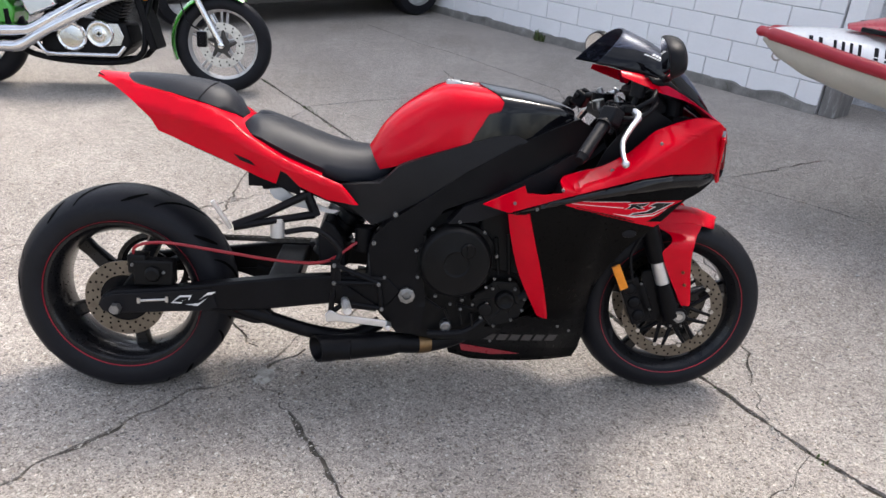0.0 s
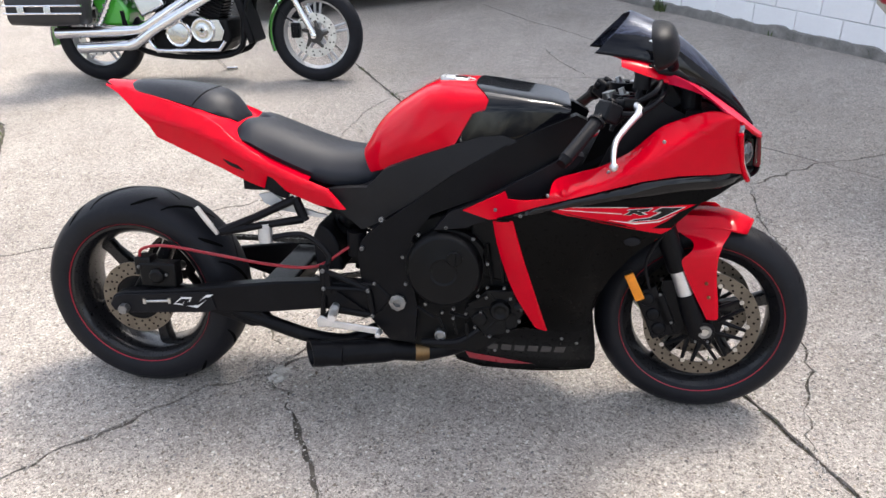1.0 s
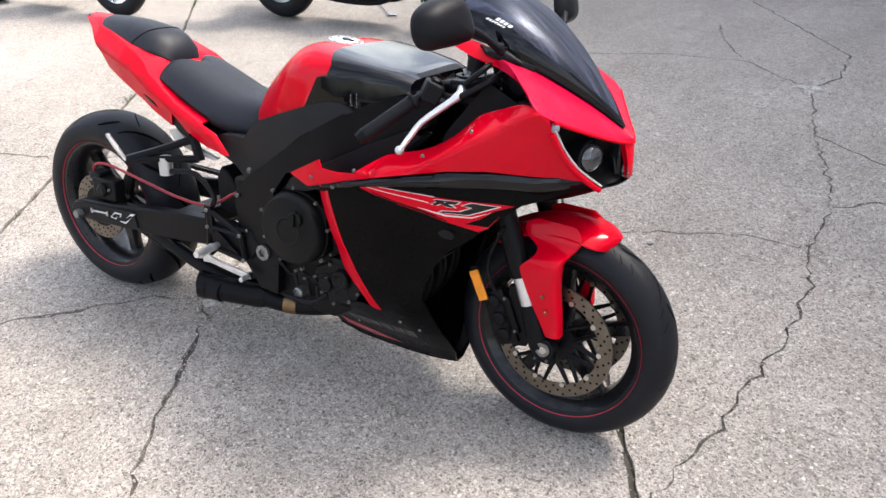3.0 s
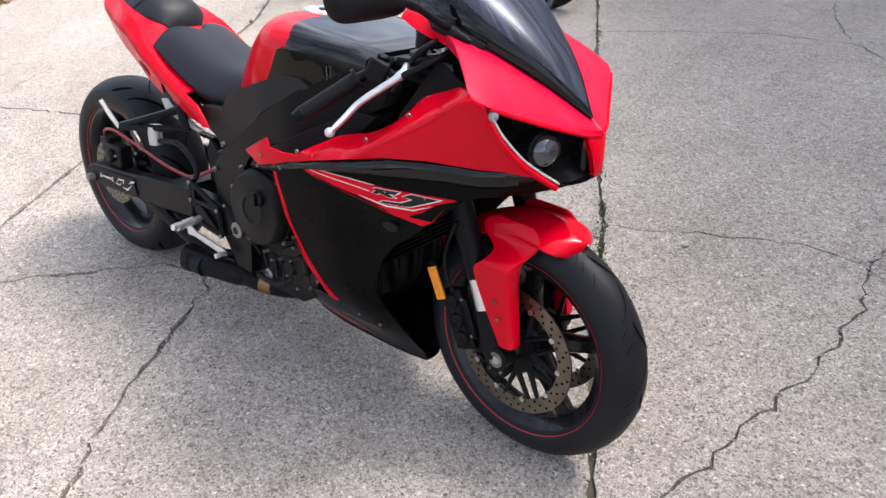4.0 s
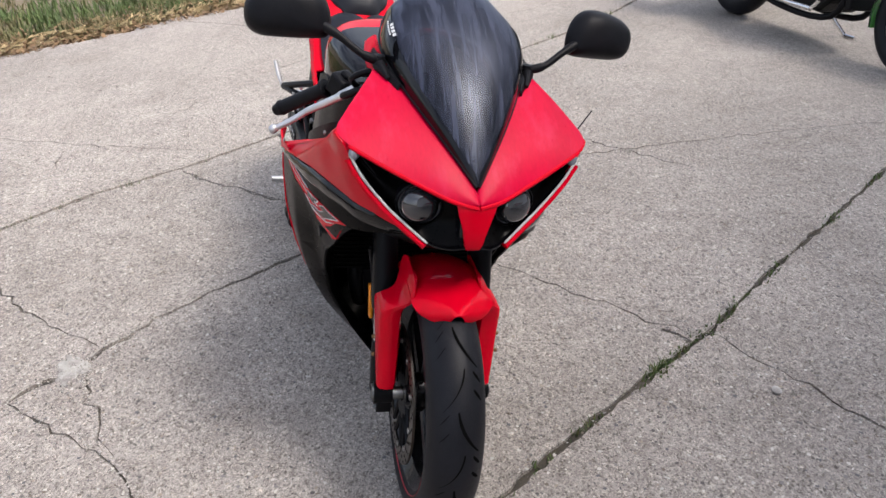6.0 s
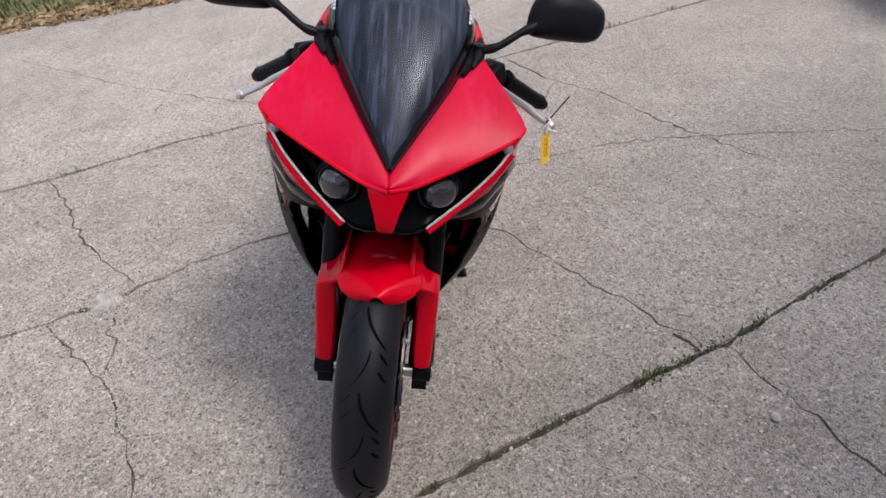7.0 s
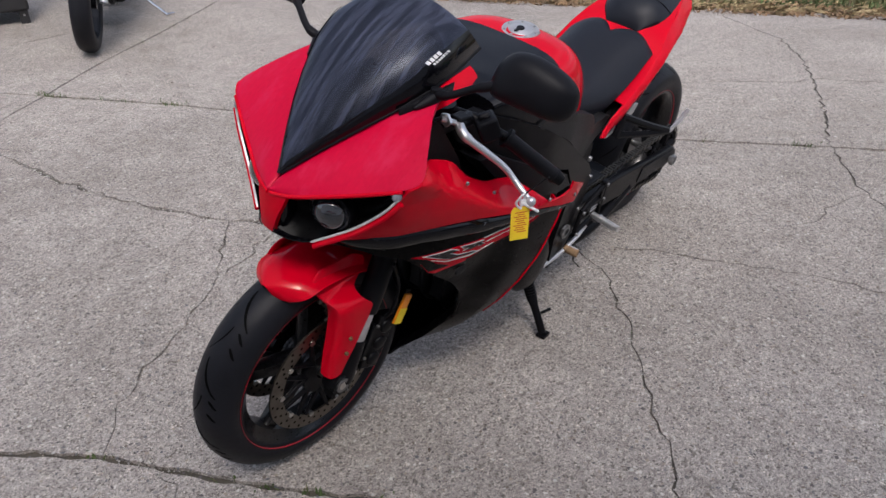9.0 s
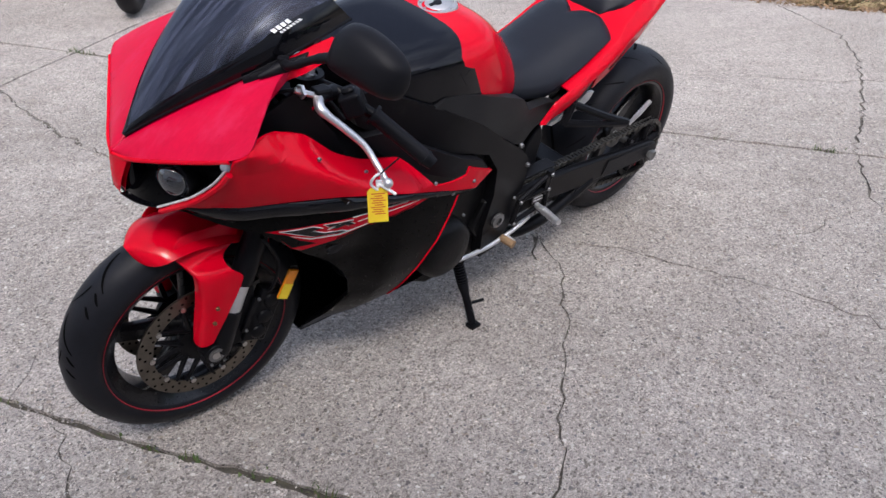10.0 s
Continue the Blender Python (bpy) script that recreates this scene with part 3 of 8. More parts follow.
def along(pts, a, b, count, rng, jitter=0.012):
    """Random spots between the fractions a and b of a polyline."""
    P = [vec(x, y, 0) for x, y in pts]
    lens = [0]
    for p, q in zip(P, P[1:]):
        lens.append(lens[-1] + (q - p).length)
    out = []
    for _ in range(count):
        d = rng.uniform(a, b) * lens[-1]
        i = max(k for k in range(len(P) - 1) if lens[k] <= d)
        p = P[i].lerp(P[i + 1], (d - lens[i]) / (lens[i + 1] - lens[i]))
        out.append(p + vec(rng.gauss(0, jitter), rng.gauss(0, jitter), DIP(p.x, p.y) - 0.012))
    return out


def build_plants():
    rng = random.Random(8)
    main, second, third = JOINTS[0][0], JOINTS[1][0], JOINTS[2][0]
    spots = [(p, 3) for p in along(main[5:8], 0.1, 0.9, 26, rng)] + [(p, 1) for p in along(main, 0.1, 0.75, 90, rng)]
    for x, y, k in ((0.52, 2.99, 60), (0.48, 3.05, 40), (0.3, 3.3, 30), (0.1, 3.55, 26), (-0.2, 3.92, 26), (-0.5, 4.28, 24), (0.72, 2.72, 22), (0.95, 2.42, 14), (-1.0, 4.95, 20), (-1.5, 5.55, 20)):
        spots += [(vec(x, y, DIP(x, y) - 0.01) + ALG * rng.gauss(0, 0.04) + NRM * rng.gauss(0, 0.004), 1) for _ in range(k)]
    blades("joint_weeds", spots, WEED, "low green weeds growing in the main joint", "weeds", 0.026, rng, 0.0024, spread=0.007)
    spots = []
    for x, y, k, w in ((0.52, 3.0, 80, 0.045), (0.4, 3.16, 24, 0.03), (0.27, 3.33, 20, 0.05), (0.06, 3.59, 14, 0.04), (-0.24, 3.97, 16, 0.06), (-0.52, 4.3, 14, 0.07), (-1.02, 4.96, 16, 0.08), (0.83, 2.57, 12, 0.03), (1.02, 2.33, 12, 0.025), (1.3, 1.95, 12, 0.03)):
        spots += [(vec(x, y, DIP(x, y) - 0.006) + ALG * rng.gauss(0, w) + NRM * rng.gauss(0, 0.011), 1) for _ in range(k)]
    blades("joint_weeds", spots, WEEDLEAF, "small leafy weed clumps sprouting from the main joint", "weeds", 0.016, rng, 0.0042, spread=0.006)
    spots = [(p, 3) for p in along(second[1:6], 0, 1, 28, rng)] + [(p, 2) for p in along(second, 0.2, 0.8, 30, rng)] + [(p, 2) for p in along(third, 0.3, 0.75, 14, rng)]
    for q in along(second, 0.12, 0.75, 16, rng):
        spots += [(q + ALG * rng.gauss(0, 0.035) + NRM * rng.gauss(0, 0.008), 2) for _ in range(14)]
    blades("joint_weeds", spots, WEED, "dry grass tufts along the concrete joint", "weeds", 0.035, rng, 0.002, spread=0.01)
    spots = [(p, 1) for c in CRACKS for p in along(c[0], 0, 1, 7, rng)]
    blades("joint_weeds", spots, WEED, "tiny weeds in the hairline cracks", "weeds", 0.014, rng, 0.0016, spread=0.006)
    spots = []
    for _ in range(9000):
        d = rng.uniform(-3.5, 8.5)
        n = -2.95 - 0.12 * math.sin(d * 1.7) - 0.1 * math.sin(d * 4.1) - abs(rng.gauss(0, 0.9))
        p = NRM * n + ALG * d
        spots.append((vec(p.x, p.y, -0.05), 3))
    blades("grass", spots, GRASS, "ragged green grass verge beside the concrete", "grass", 0.11, rng, 0.005)
    V, F = [], []
    for _ in range(12000):
        p = NRM * (-2.72 - abs(rng.gauss(0, 0.28)) + 0.08) + ALG * rng.uniform(-3.5, 8.5)
        m = pose(p.x, p.y, rng.uniform(-0.03, 0.022), rng.uniform(-40, 40), rng.uniform(-40, 40), rng.uniform(0, 360))
        l, w = rng.uniform(0.012, 0.035), rng.uniform(0.006, 0.014)
        i = len(V)
        V += [m @ vec(*q) for q in ((-l, 0, 0), (0, -w, 0.003), (l, 0, 0.004), (0, w, 0.003))]
        F.append((i, i + 1, i + 2, i + 3))
    tagged(part("leaf_litter", (V, F), DRY, None), "brown dead leaves and straw at the grass edge", "leaf litter", kind="stuff")
    V, F = [], []
    for _ in range(5000):                       # dry stalks lying between the grass and the concrete
        p = NRM * (-2.76 - abs(rng.gauss(0, 0.16))) + ALG * rng.uniform(-3.5, 8.5)
        a, l = rng.uniform(0, math.pi), rng.uniform(0.03, 0.11)
        u, w = vec(math.cos(a), math.sin(a), 0) * l, vec(-math.sin(a), math.cos(a), 0) * 0.0018
        z, i = rng.uniform(-0.03, 0.03), len(V)
        V += [p + vec(0, 0, z) - w, p + vec(0, 0, z) + w, p + u + vec(0, 0, z + rng.uniform(-0.01, 0.03)) + w, p + u + vec(0, 0, z + rng.uniform(-0.01, 0.03)) - w]
        F.append((i, i + 1, i + 2, i + 3))
    tagged(part("straw", (V, F), STRAW, None), "pale dry straw lying along the grass edge", "straw", kind="stuff")
    V, F = [], []
    for _ in range(1500):                       # crumbs of leaf and bark blown over the concrete
        p = NRM * (-2.65 + abs(rng.gauss(0, 1.7))) + ALG * rng.uniform(-3.0, 8.0)
        if p.dot(NRM) > 5.5:
            continue
        a, l = rng.uniform(0, math.pi), rng.uniform(0.003, 0.012)
        u, w = vec(math.cos(a), math.sin(a), 0) * l, vec(-math.sin(a), math.cos(a), 0) * l * rng.uniform(0.25, 0.6)
        z, i = DIP(p.x, p.y) + 0.002, len(V)
        V += [p + vec(0, 0, z) - u, p + vec(0, 0, z + 0.003) - w, p + vec(0, 0, z) + u, p + vec(0, 0, z + 0.002) + w]
        F.append((i, i + 1, i + 2, i + 3))
    tagged(part("leaf_crumbs", (V, F), CRUMBLEAF, None), "dark crumbs of dead leaf scattered on the concrete", "leaf litter", kind="stuff")
    post = tagged(part("fence_post", lathe([(1e-4, 1.9), (0.03, 1.9), (0.034, 1.88), (0.034, -0.06), (1e-4, -0.06)], 18, "z", (-2.84, -2.07, 0.0)), GALV, None), "grey galvanised steel post standing in the dirt verge", "post")


build_plants()


def build_pebbles():
    """Loose pale grit where the cracks have crumbled."""
    rng = random.Random(21)
    V, F = [], []
    for cx, cy, rad, count in ((0.3, 1.28, 0.1, 170), (-0.46, 2.08, 0.1, 170), (0.38, 3.14, 0.09, 130), (0.68, 5.33, 0.14, 150), (1.17, 3.55, 0.08, 70), (-0.97, 3.37, 0.07, 60), (0.5, 1.3, 0.2, 90), (1.2, 2.05, 0.12, 70)):
        for _ in range(count):
            a, d = rng.uniform(0, 2 * math.pi), abs(rng.gauss(0, rad * 0.6))
            x, y, r = cx + d * math.cos(a), cy + d * math.sin(a), rng.uniform(0.0018, 0.006)
            m = pose(x, y, DIP(x, y) + r * 0.3, rng.uniform(0, 360), rng.uniform(0, 360), rng.uniform(0, 360))
            i = len(V)
            V += [m @ (vec(*q) * r * rng.uniform(0.7, 1.3)) for q in ((1, 0, 0), (-1, 0, 0), (0, 0.8, 0), (0, -0.8, 0), (0, 0, 0.7), (0, 0, -0.7))]
            F += [(i + p, i + q, i + t) for p, q, t in ((0, 2, 4), (2, 1, 4), (1, 3, 4), (3, 0, 4), (2, 0, 5), (1, 2, 5), (3, 1, 5), (0, 3, 5))]
    # crumbled band along the broken cracks
    for k in (0, 1, 3, 9, 10, 12, 13, 14, 16):
        for p in along(CRACKS[k][0], 0, 1, int(190 * sum((vec(*a, 0) - vec(*c, 0)).length for a, c in zip(CRACKS[k][0], CRACKS[k][0][1:]))), rng, 0.013):
            r = rng.uniform(0.0014, 0.0055)
            mm = pose(p.x, p.y, DIP(p.x, p.y) + r * 0.2, rng.uniform(-25, 25), rng.uniform(-25, 25), rng.uniform(0, 360))
            i = len(V)
            V += [mm @ (vec(*q) * r * rng.uniform(0.7, 1.3)) for q in ((1, 0, 0), (-1, 0, 0), (0, 0.8, 0), (0, -0.8, 0), (0, 0, 0.6), (0, 0, -0.6))]
            F += [(i + a, i + c, i + t) for a, c, t in ((0, 2, 4), (2, 1, 4), (1, 3, 4), (3, 0, 4), (2, 0, 5), (1, 2, 5), (3, 1, 5), (0, 3, 5))]
    tagged(part("loose_grit", (V, F), GRITPALE, None), "pale crumbled grit lying where the cracks meet", "gravel", kind="stuff")
    # pale mortar left where the cracks meet
    for x, y, a, c, turn in ((0.3, 1.25, 0.11, 0.06, 20), (-0.42, 2.07, 0.07, 0.04, 70), (0.68, 5.33, 0.13, 0.08, 0)):
        ring = []
        for i in range(26):
            t = 2 * math.pi * i / 26
            k = 0.75 + 0.55 * noise.noise((math.cos(t) * 1.7 + x * 3, math.sin(t) * 1.7, y))
            p = Matrix.Rotation(radians(turn), 3, "Z") @ vec(a * k * math.cos(t), c * k * math.sin(t), 0)
            ring.append(vec(x + p.x, y + p.y, DIP(x, y)))
        low, mid = [p + vec(0, 0, -0.004) for p in ring], [vec(x, y, 0) + (p - vec(x, y, 0)) * 0.8 for p in ring]
        mid = [vec(p.x, p.y, DIP(x, y) + 0.003) for p in mid]
        tagged(part("mortar_patch", loft([low, mid]), MORTARPATCH, None, angle=30), "pale crumbling mortar patch in the cracked concrete", "mortar patch", group="mortar patches")
    # stones of the mix that show in the worn surface
    V, F = [], []
    for _ in range(80000):
        d, e = rng.uniform(-3.2, 3.4), rng.uniform(-1.6, 4.6)
        p = NRM * (1.9 + d * 0.9) + ALG * (1.3 + e - 1.5)
        r = 0.0018 + 0.005 * rng.random() ** 2.2
        t0, sq = rng.uniform(0, 6.28), rng.uniform(0.5, 0.95)
        z = DIP(p.x, p.y) + 0.0006
        i = len(V)
        c, s = math.cos(t0), math.sin(t0)
        for q in range(5):
            u, v = r * math.cos(1.257 * q) * rng.uniform(0.8, 1.2), r * sq * math.sin(1.257 * q)
            V.append(vec(p.x + c * u - s * v, p.y + s * u + c * v, z))
        F.append(tuple(range(i, i + 5)))
    tagged(part("aggregate", (V, F), CHIPS, None), "small stones showing in the worn concrete surface", "gravel", kind="stuff")
    g = ball((0, 0, 0), 1, 6)
    for x, y, r in ((0.67, 3.27, 0.016), (1.9, 3.2, 0.009), (-0.2, 0.45, 0.008)):
        part_g = ([vec(x + p.x * r * (1 + 0.2 * math.sin(p.z * 5)), y + p.y * r * 0.8, DIP(x, y) + 0.4 * r + p.z * r * 0.55) for p in g[0]], g[1])
        tagged(part("stone", part_g, PEBBLE, None), "small grey stone lying on the concrete", "stone", group="loose stones")


build_pebbles()


# ---- the red sport motorcycle ----
BIKE = pose(0.854, 2.251, -0.02, -9.5, 0, 8.5)          # leaning on its side stand
bike = empty("motorcycle", BIKE, "red and black sport motorcycle with stretched swingarm, leaning on its stand", "motorcycle")
AX_F, AX_R = vec(0, 0, 0.294), vec(-1.652, 0, 0.312)
HEAD = vec(-0.26, 0, 0.88)
STEER = Matrix.Translation(HEAD) @ Matrix.Rotation(radians(-3.0), 4, vec(-0.37, 0, 0.93)) @ Matrix.Translation(-HEAD)


def st(g):
    return moved(g, STEER)


def tyre_shape(R, half, rim, n=72, c=(0, 0, 0), crown=None):
    crown = crown or [(0, 0), (0.35, 0.006), (0.6, 0.02), (0.82, 0.045), (0.95, 0.072)]
    prof = [(R - d * half / 0.06 * 0.72, f * half) for f, d in crown]
    prof += [(R - (R - rim) * 0.72, half), (rim + 0.012, half * 0.94), (rim, half * 0.84), (rim - 0.004, half * 0.8)]
    prof = [(r, -y) for r, y in reversed(prof[1:])] + prof
    prof += [(rim - 0.006, half * 0.5), (rim - 0.006, -half * 0.5), prof[0]]
    return lathe(prof, n, "y", c), crown


def tyre_radius(R, half, f, crown):
    return R - lut(abs(f), crown) * half / 0.06 * 0.72


def tread(R, half, crown, c, marks, count, lift=0.0012, seed=1):
    """Curved dark grooves laid on the tread: marks of (start angle, end angle, start offset, end offset, bow, width)."""
    V, F = [], []
    for k in range(count):
        for a0, a1, f0, f1, bow, w in marks:
            base, n = 360 / count * k, 9
            for i in range(n + 1):
                t = i / n
                f = f0 + (f1 - f0) * t + bow * 4 * t * (1 - t)
                a = radians(base + a0 + (a1 - a0) * t)
                wd = 1.25 * w * (0.4 + 0.6 * math.sin(math.pi * min(1, t * 0.9 + 0.1)))
                for e in (-1, 1):
                    g = max(-0.94, min(0.94, f + e * wd / half * 0.8))
                    b = a + e * wd * 0.6 / R
                    r = tyre_radius(R, half, g, crown) + lift
                    V.append(vec(c[0] + r * math.cos(b), c[1] + g * half, c[2] + r * math.sin(b)))
                if i:
                    j = len(V)
                    F.append((j - 4, j - 3, j - 1, j - 2))
    return V, F


def wheel_shape(rim, half, c, spokes, hub, w0, w1, turn=0, yoff=0.0):
    """Cast rim with a barrel, lips, a hub and tapered spokes."""
    prof = [(rim - 0.002, -half), (rim + 0.008, -half), (rim + 0.009, -half + 0.006), (rim - 0.006, -half + 0.012), (rim - 0.012, 0), (rim - 0.006, half - 0.012),
            (rim + 0.009, half - 0.006), (rim + 0.008, half), (rim - 0.002, half), (rim - 0.012, half - 0.01), (rim - 0.026, half * 0.55), (rim - 0.03, 0), (rim - 0.026, -half * 0.55), (rim - 0.012, -half + 0.01), (rim - 0.002, -half)]
    gs, rods = [lathe(prof, 64, "y", c)], []
    hw = min(half * 0.8, 0.05)
    gs.append(lathe([(0.012, -hw), (hub, -hw), (hub, -hw * 0.6), (hub * 0.8, 0), (hub, hw * 0.6), (hub, hw), (0.012, hw)], 28, "y", (c[0], c[1] + yoff, c[2])))
    for k in range(spokes):
        a = radians(turn + 360 / spokes * k)
        u, w = vec(math.cos(a), 0, math.sin(a)), vec(-math.sin(a), 0, math.cos(a))
        rings = []
        for t in (0, 0.25, 0.5, 0.75, 1):
            r = hub * 0.7 + (rim - 0.024 - hub * 0.7) * t
            hwid = (w0 + (w1 - w0) * t) / 2 * (1 if t < 0.9 else 1.35)
            th = 0.022 - 0.006 * t
            p = Vector(c) + u * r + vec(0, yoff * (1 - t), 0)
            rings.append([p + w * hwid * x + vec(0, th * y, 0) for x, y in ((-1, -0.5), (-0.7, -1), (0.7, -1), (1, -0.5), (1, 0.5), (0.7, 1), (-0.7, 1), (-1, 0.5))])
        rods.append(loft(rings))
    return join(*gs), rods


def disc_shape(r0, r1, y, th, c, n=64):
    return lathe([(r0, y - th / 2), (r1, y - th / 2), (r1, y + th / 2), (r0, y + th / 2), (r0, y - th / 2)], n, "y", c)


def disc_holes(r0, r1, y, th, c, rows, count, rad, skew=5):
    gs = []
    for k in range(count):
        for i in range(rows):
            a = radians(360 / count * k + skew * i)
            r = r0 + (r1 - r0) * (i + 0.6) / (rows + 0.2)
            p = (c[0] + r * math.cos(a), c[1] + y, c[2] + r * math.sin(a))
            gs.append(lathe([(1e-4, -th / 2 - 0.0006), (rad, -th / 2 - 0.0006), (rad, th / 2 + 0.0006), (1e-4, th / 2 + 0.0006)], 8, "y", p))
    return join(*gs)


def front_end():
    c = AX_F
    rimg, rods = wheel_shape(0.216, 0.048, c, 5, 0.045, 0.05, 0.032, 20)
    wheel = part("front_wheel", st(rimg), WHEELBLK, bike, "black cast five-spoke front wheel")
    for g in rods:
        part("spoke", st(g), WHEELBLK, wheel)
    g, crown = tyre_shape(0.295, 0.06, 0.218, c=c, crown=[(0, 0), (0.2, 0.0018), (0.4, 0.0072), (0.6, 0.0165), (0.78, 0.031), (0.9, 0.046), (0.97, 0.061)])
    part("tyre", st(g), RUBBER, wheel, "worn black front tyre", angle=60)
    marks = [(16, 0, 0.12, -0.6, 0.16, 0.0028), (0, -16, -0.12, 0.6, -0.16, 0.0028)]
    marks += [(a, a - 4, e * 0.42, e * 0.68, 0.0, 0.0024) for a, e in ((15, 1), (8, 1), (-1, -1), (-8, -1))]
    part("tread_groove", st(tread(0.2948, 0.06, crown, c, marks, 11)), GROOVE, wheel, kind="stuff")
    for s in (-1, 1):
        part("pinstripe", st(lathe([(0.2235, s * 0.0524), (0.2238, s * 0.0545), (0.2256, s * 0.0558), (0.226, s * 0.0537), (0.2235, s * 0.0524)], 72, "y", c)), PINSTRIPE, wheel)
        disc = part("brake_disc", st(disc_shape(0.122, 0.158, s * 0.067, 0.005, c)), DISC, wheel, "drilled brake disc")
        part("drill_hole", st(disc_holes(0.122, 0.158, s * 0.067, 0.005, c, 3, 26, 0.0034)), GROOVE, disc, kind="stuff")
        arms = []
        for k in range(8):
            a = radians(45 * k + 10)
            for sk in (-0.28, 0.28):
                p0, p1 = vec(math.cos(a) * 0.05, s * 0.06, math.sin(a) * 0.05), vec(math.cos(a + sk) * 0.123, s * 0.067, math.sin(a + sk) * 0.123)
                arms.append(tube([c + p0, c + p1], [0.008, 0.005], 6))
        arms.append(disc_shape(0.02, 0.058, s * 0.06, 0.012, c, 32))
        part("disc_carrier", st(join(*arms)), SATIN, disc, kind="stuff")
        part("disc_button", st(join(*[lathe([(1e-4, -0.005), (0.0065, -0.005), (0.0065, 0.005), (1e-4, 0.005)], 10, "y", (c.x + 0.124 * math.cos(radians(36 * k)), s * 0.067, c.z + 0.124 * math.sin(radians(36 * k)))) for k in range(10)])), STEEL, disc, kind="stuff")
    part("axle", st(lathe([(1e-4, -0.135), (0.014, -0.135), (0.014, 0.135), (1e-4, 0.135)], 20, "y", c)), STEEL, bike, "steel front axle")

    def fork(s):
        a = lambda z: vec(-0.018 - 0.39 * (z - 0.30), s * 0.108, z)
        foot = join(tube([a(0.275), a(0.30), a(0.36), a(0.40)], [0.024, 0.03, 0.028, 0.026], 16), tube([vec(0, s * 0.09, 0.30), vec(0, s * 0.132, 0.30)], 0.027, 18),
                    box((-0.005, s * 0.108, 0.275), (0.055, 0.034, 0.035)))
        leg = part("fork_leg", st(tube([a(0.47), a(0.5), a(0.70), a(0.915)], [0.0275, 0.0285, 0.0275, 0.026], 20)), SATIN, bike, "black upside-down fork leg")
        part("fork_foot", st(foot), SATIN, leg, bevel=0.002)
        part("fork_slider", st(tube([a(0.38), a(0.48)], 0.0225, 20)), ALU, leg, "bare metal fork slider")
        part("axle_clamp_bolt", st(join(bolt((0.012, s * 0.125, 0.268), 0.006, 0.006, s), bolt((-0.02, s * 0.125, 0.266), 0.006, 0.006, s))), BOLT, leg, kind="stuff")
        part("axle_ring", st(lathe([(0.011, s * 0.131), (0.019, s * 0.131), (0.019, s * 0.136), (0.011, s * 0.136)], 20, "y", (0, 0, 0.30))), BOLT, leg)
        part("fork_cap", st(join(tube([a(0.913), a(0.924)], [0.023, 0.021], 14), tube([a(0.924), a(0.934)], [0.0165, 0.015], 12), tube([a(0.934), a(0.95)], [0.009, 0.008], 6))), ALU, leg, "bare metal fork cap with adjuster")
        # brake caliper, radial mount
        m = Matrix.Translation((-0.135, s * 0.083, 0.335)) @ Matrix.Rotation(radians(-24), 4, "Y")
        cal = [box((0, s * 0.012, 0), (0.062, 0.03, 0.15), m), box((0.028, s * 0.015, 0.0), (0.03, 0.024, 0.10), m)]
        cal += [moved(lathe([(1e-4, 0), (0.02, 0), (0.02, s * 0.03), (0.014, s * 0.034), (1e-4, s * 0.034)], 16, "y", (-0.004, 0, z)), m) for z in (-0.048, -0.002, 0.046)]
        caliper = part("brake_caliper", st(join(*cal)), SATIN, bike, "black radial brake caliper", bevel=0.003)
        part("caliper_bolt", st(join(*[moved(bolt((0.034, s * 0.028, z), 0.007, 0.005, s), m) for z in (-0.04, 0.05)])), BOLT, caliper, kind="stuff")
        part("caliper_bracket", st(prism([(-0.12, 0.43), (-0.06, 0.44), (-0.03, 0.33), (-0.06, 0.27), (-0.12, 0.26)], s * 0.085, s * 0.10)), SATIN, caliper, bevel=0.002)
        hose = spline([a(0.60) + vec(0.01, s * 0.035, 0), vec(-0.17, s * 0.125, 0.50), vec(-0.16, s * 0.12, 0.43), vec(-0.15, s * 0.105, 0.40)], 6)
        part("brake_hose", st(tube(hose, 0.0045, 8)), GREYBLK, caliper)
        # amber reflector on its bracket
        m2 = Matrix.Translation((-0.195, s * 0.122, 0.415)) @ Matrix.Rotation(radians(-26), 4, "Y")
        br = part("reflector_bracket", st(box((0, -s * 0.006, 0), (0.02, 0.004, 0.10), m2)), SATIN, bike)
        part("reflector", st(box((0, 0, 0), (0.026, 0.008, 0.082), m2)), AMBER, br, "amber side reflector", bevel=0.002)
        if s > 0:
            part("reflector_base", st(box((0, s * 0.0045, -0.018), (0.0255, 0.002, 0.042), m2)), YELLOW, br, "yellow half of the reflector")
    sides(fork)
    part("steering_yoke", st(join(prism([(-0.30, 0.872), (-0.21, 0.868), (-0.205, 0.895), (-0.3, 0.90)], -0.135, 0.135), tube([vec(-0.25, 0, 0.89), vec(-0.258, 0, 0.925)], [0.02, 0.016], 12))), SATIN, bike, "black top yoke", bevel=0.006)
    part("ignition_switch", st(join(tube([vec(-0.29, 0, 0.90), vec(-0.297, 0, 0.925)], [0.019, 0.018], 16))), STEEL, bike)
    part("lower_yoke", st(prism([(-0.21, 0.66), (-0.12, 0.64), (-0.12, 0.68), (-0.21, 0.70)], -0.135, 0.135)), SATIN, bike, bevel=0.006)

    # mudguard: crowned strip over the tyre, with arms down to the fork feet
    rows = []
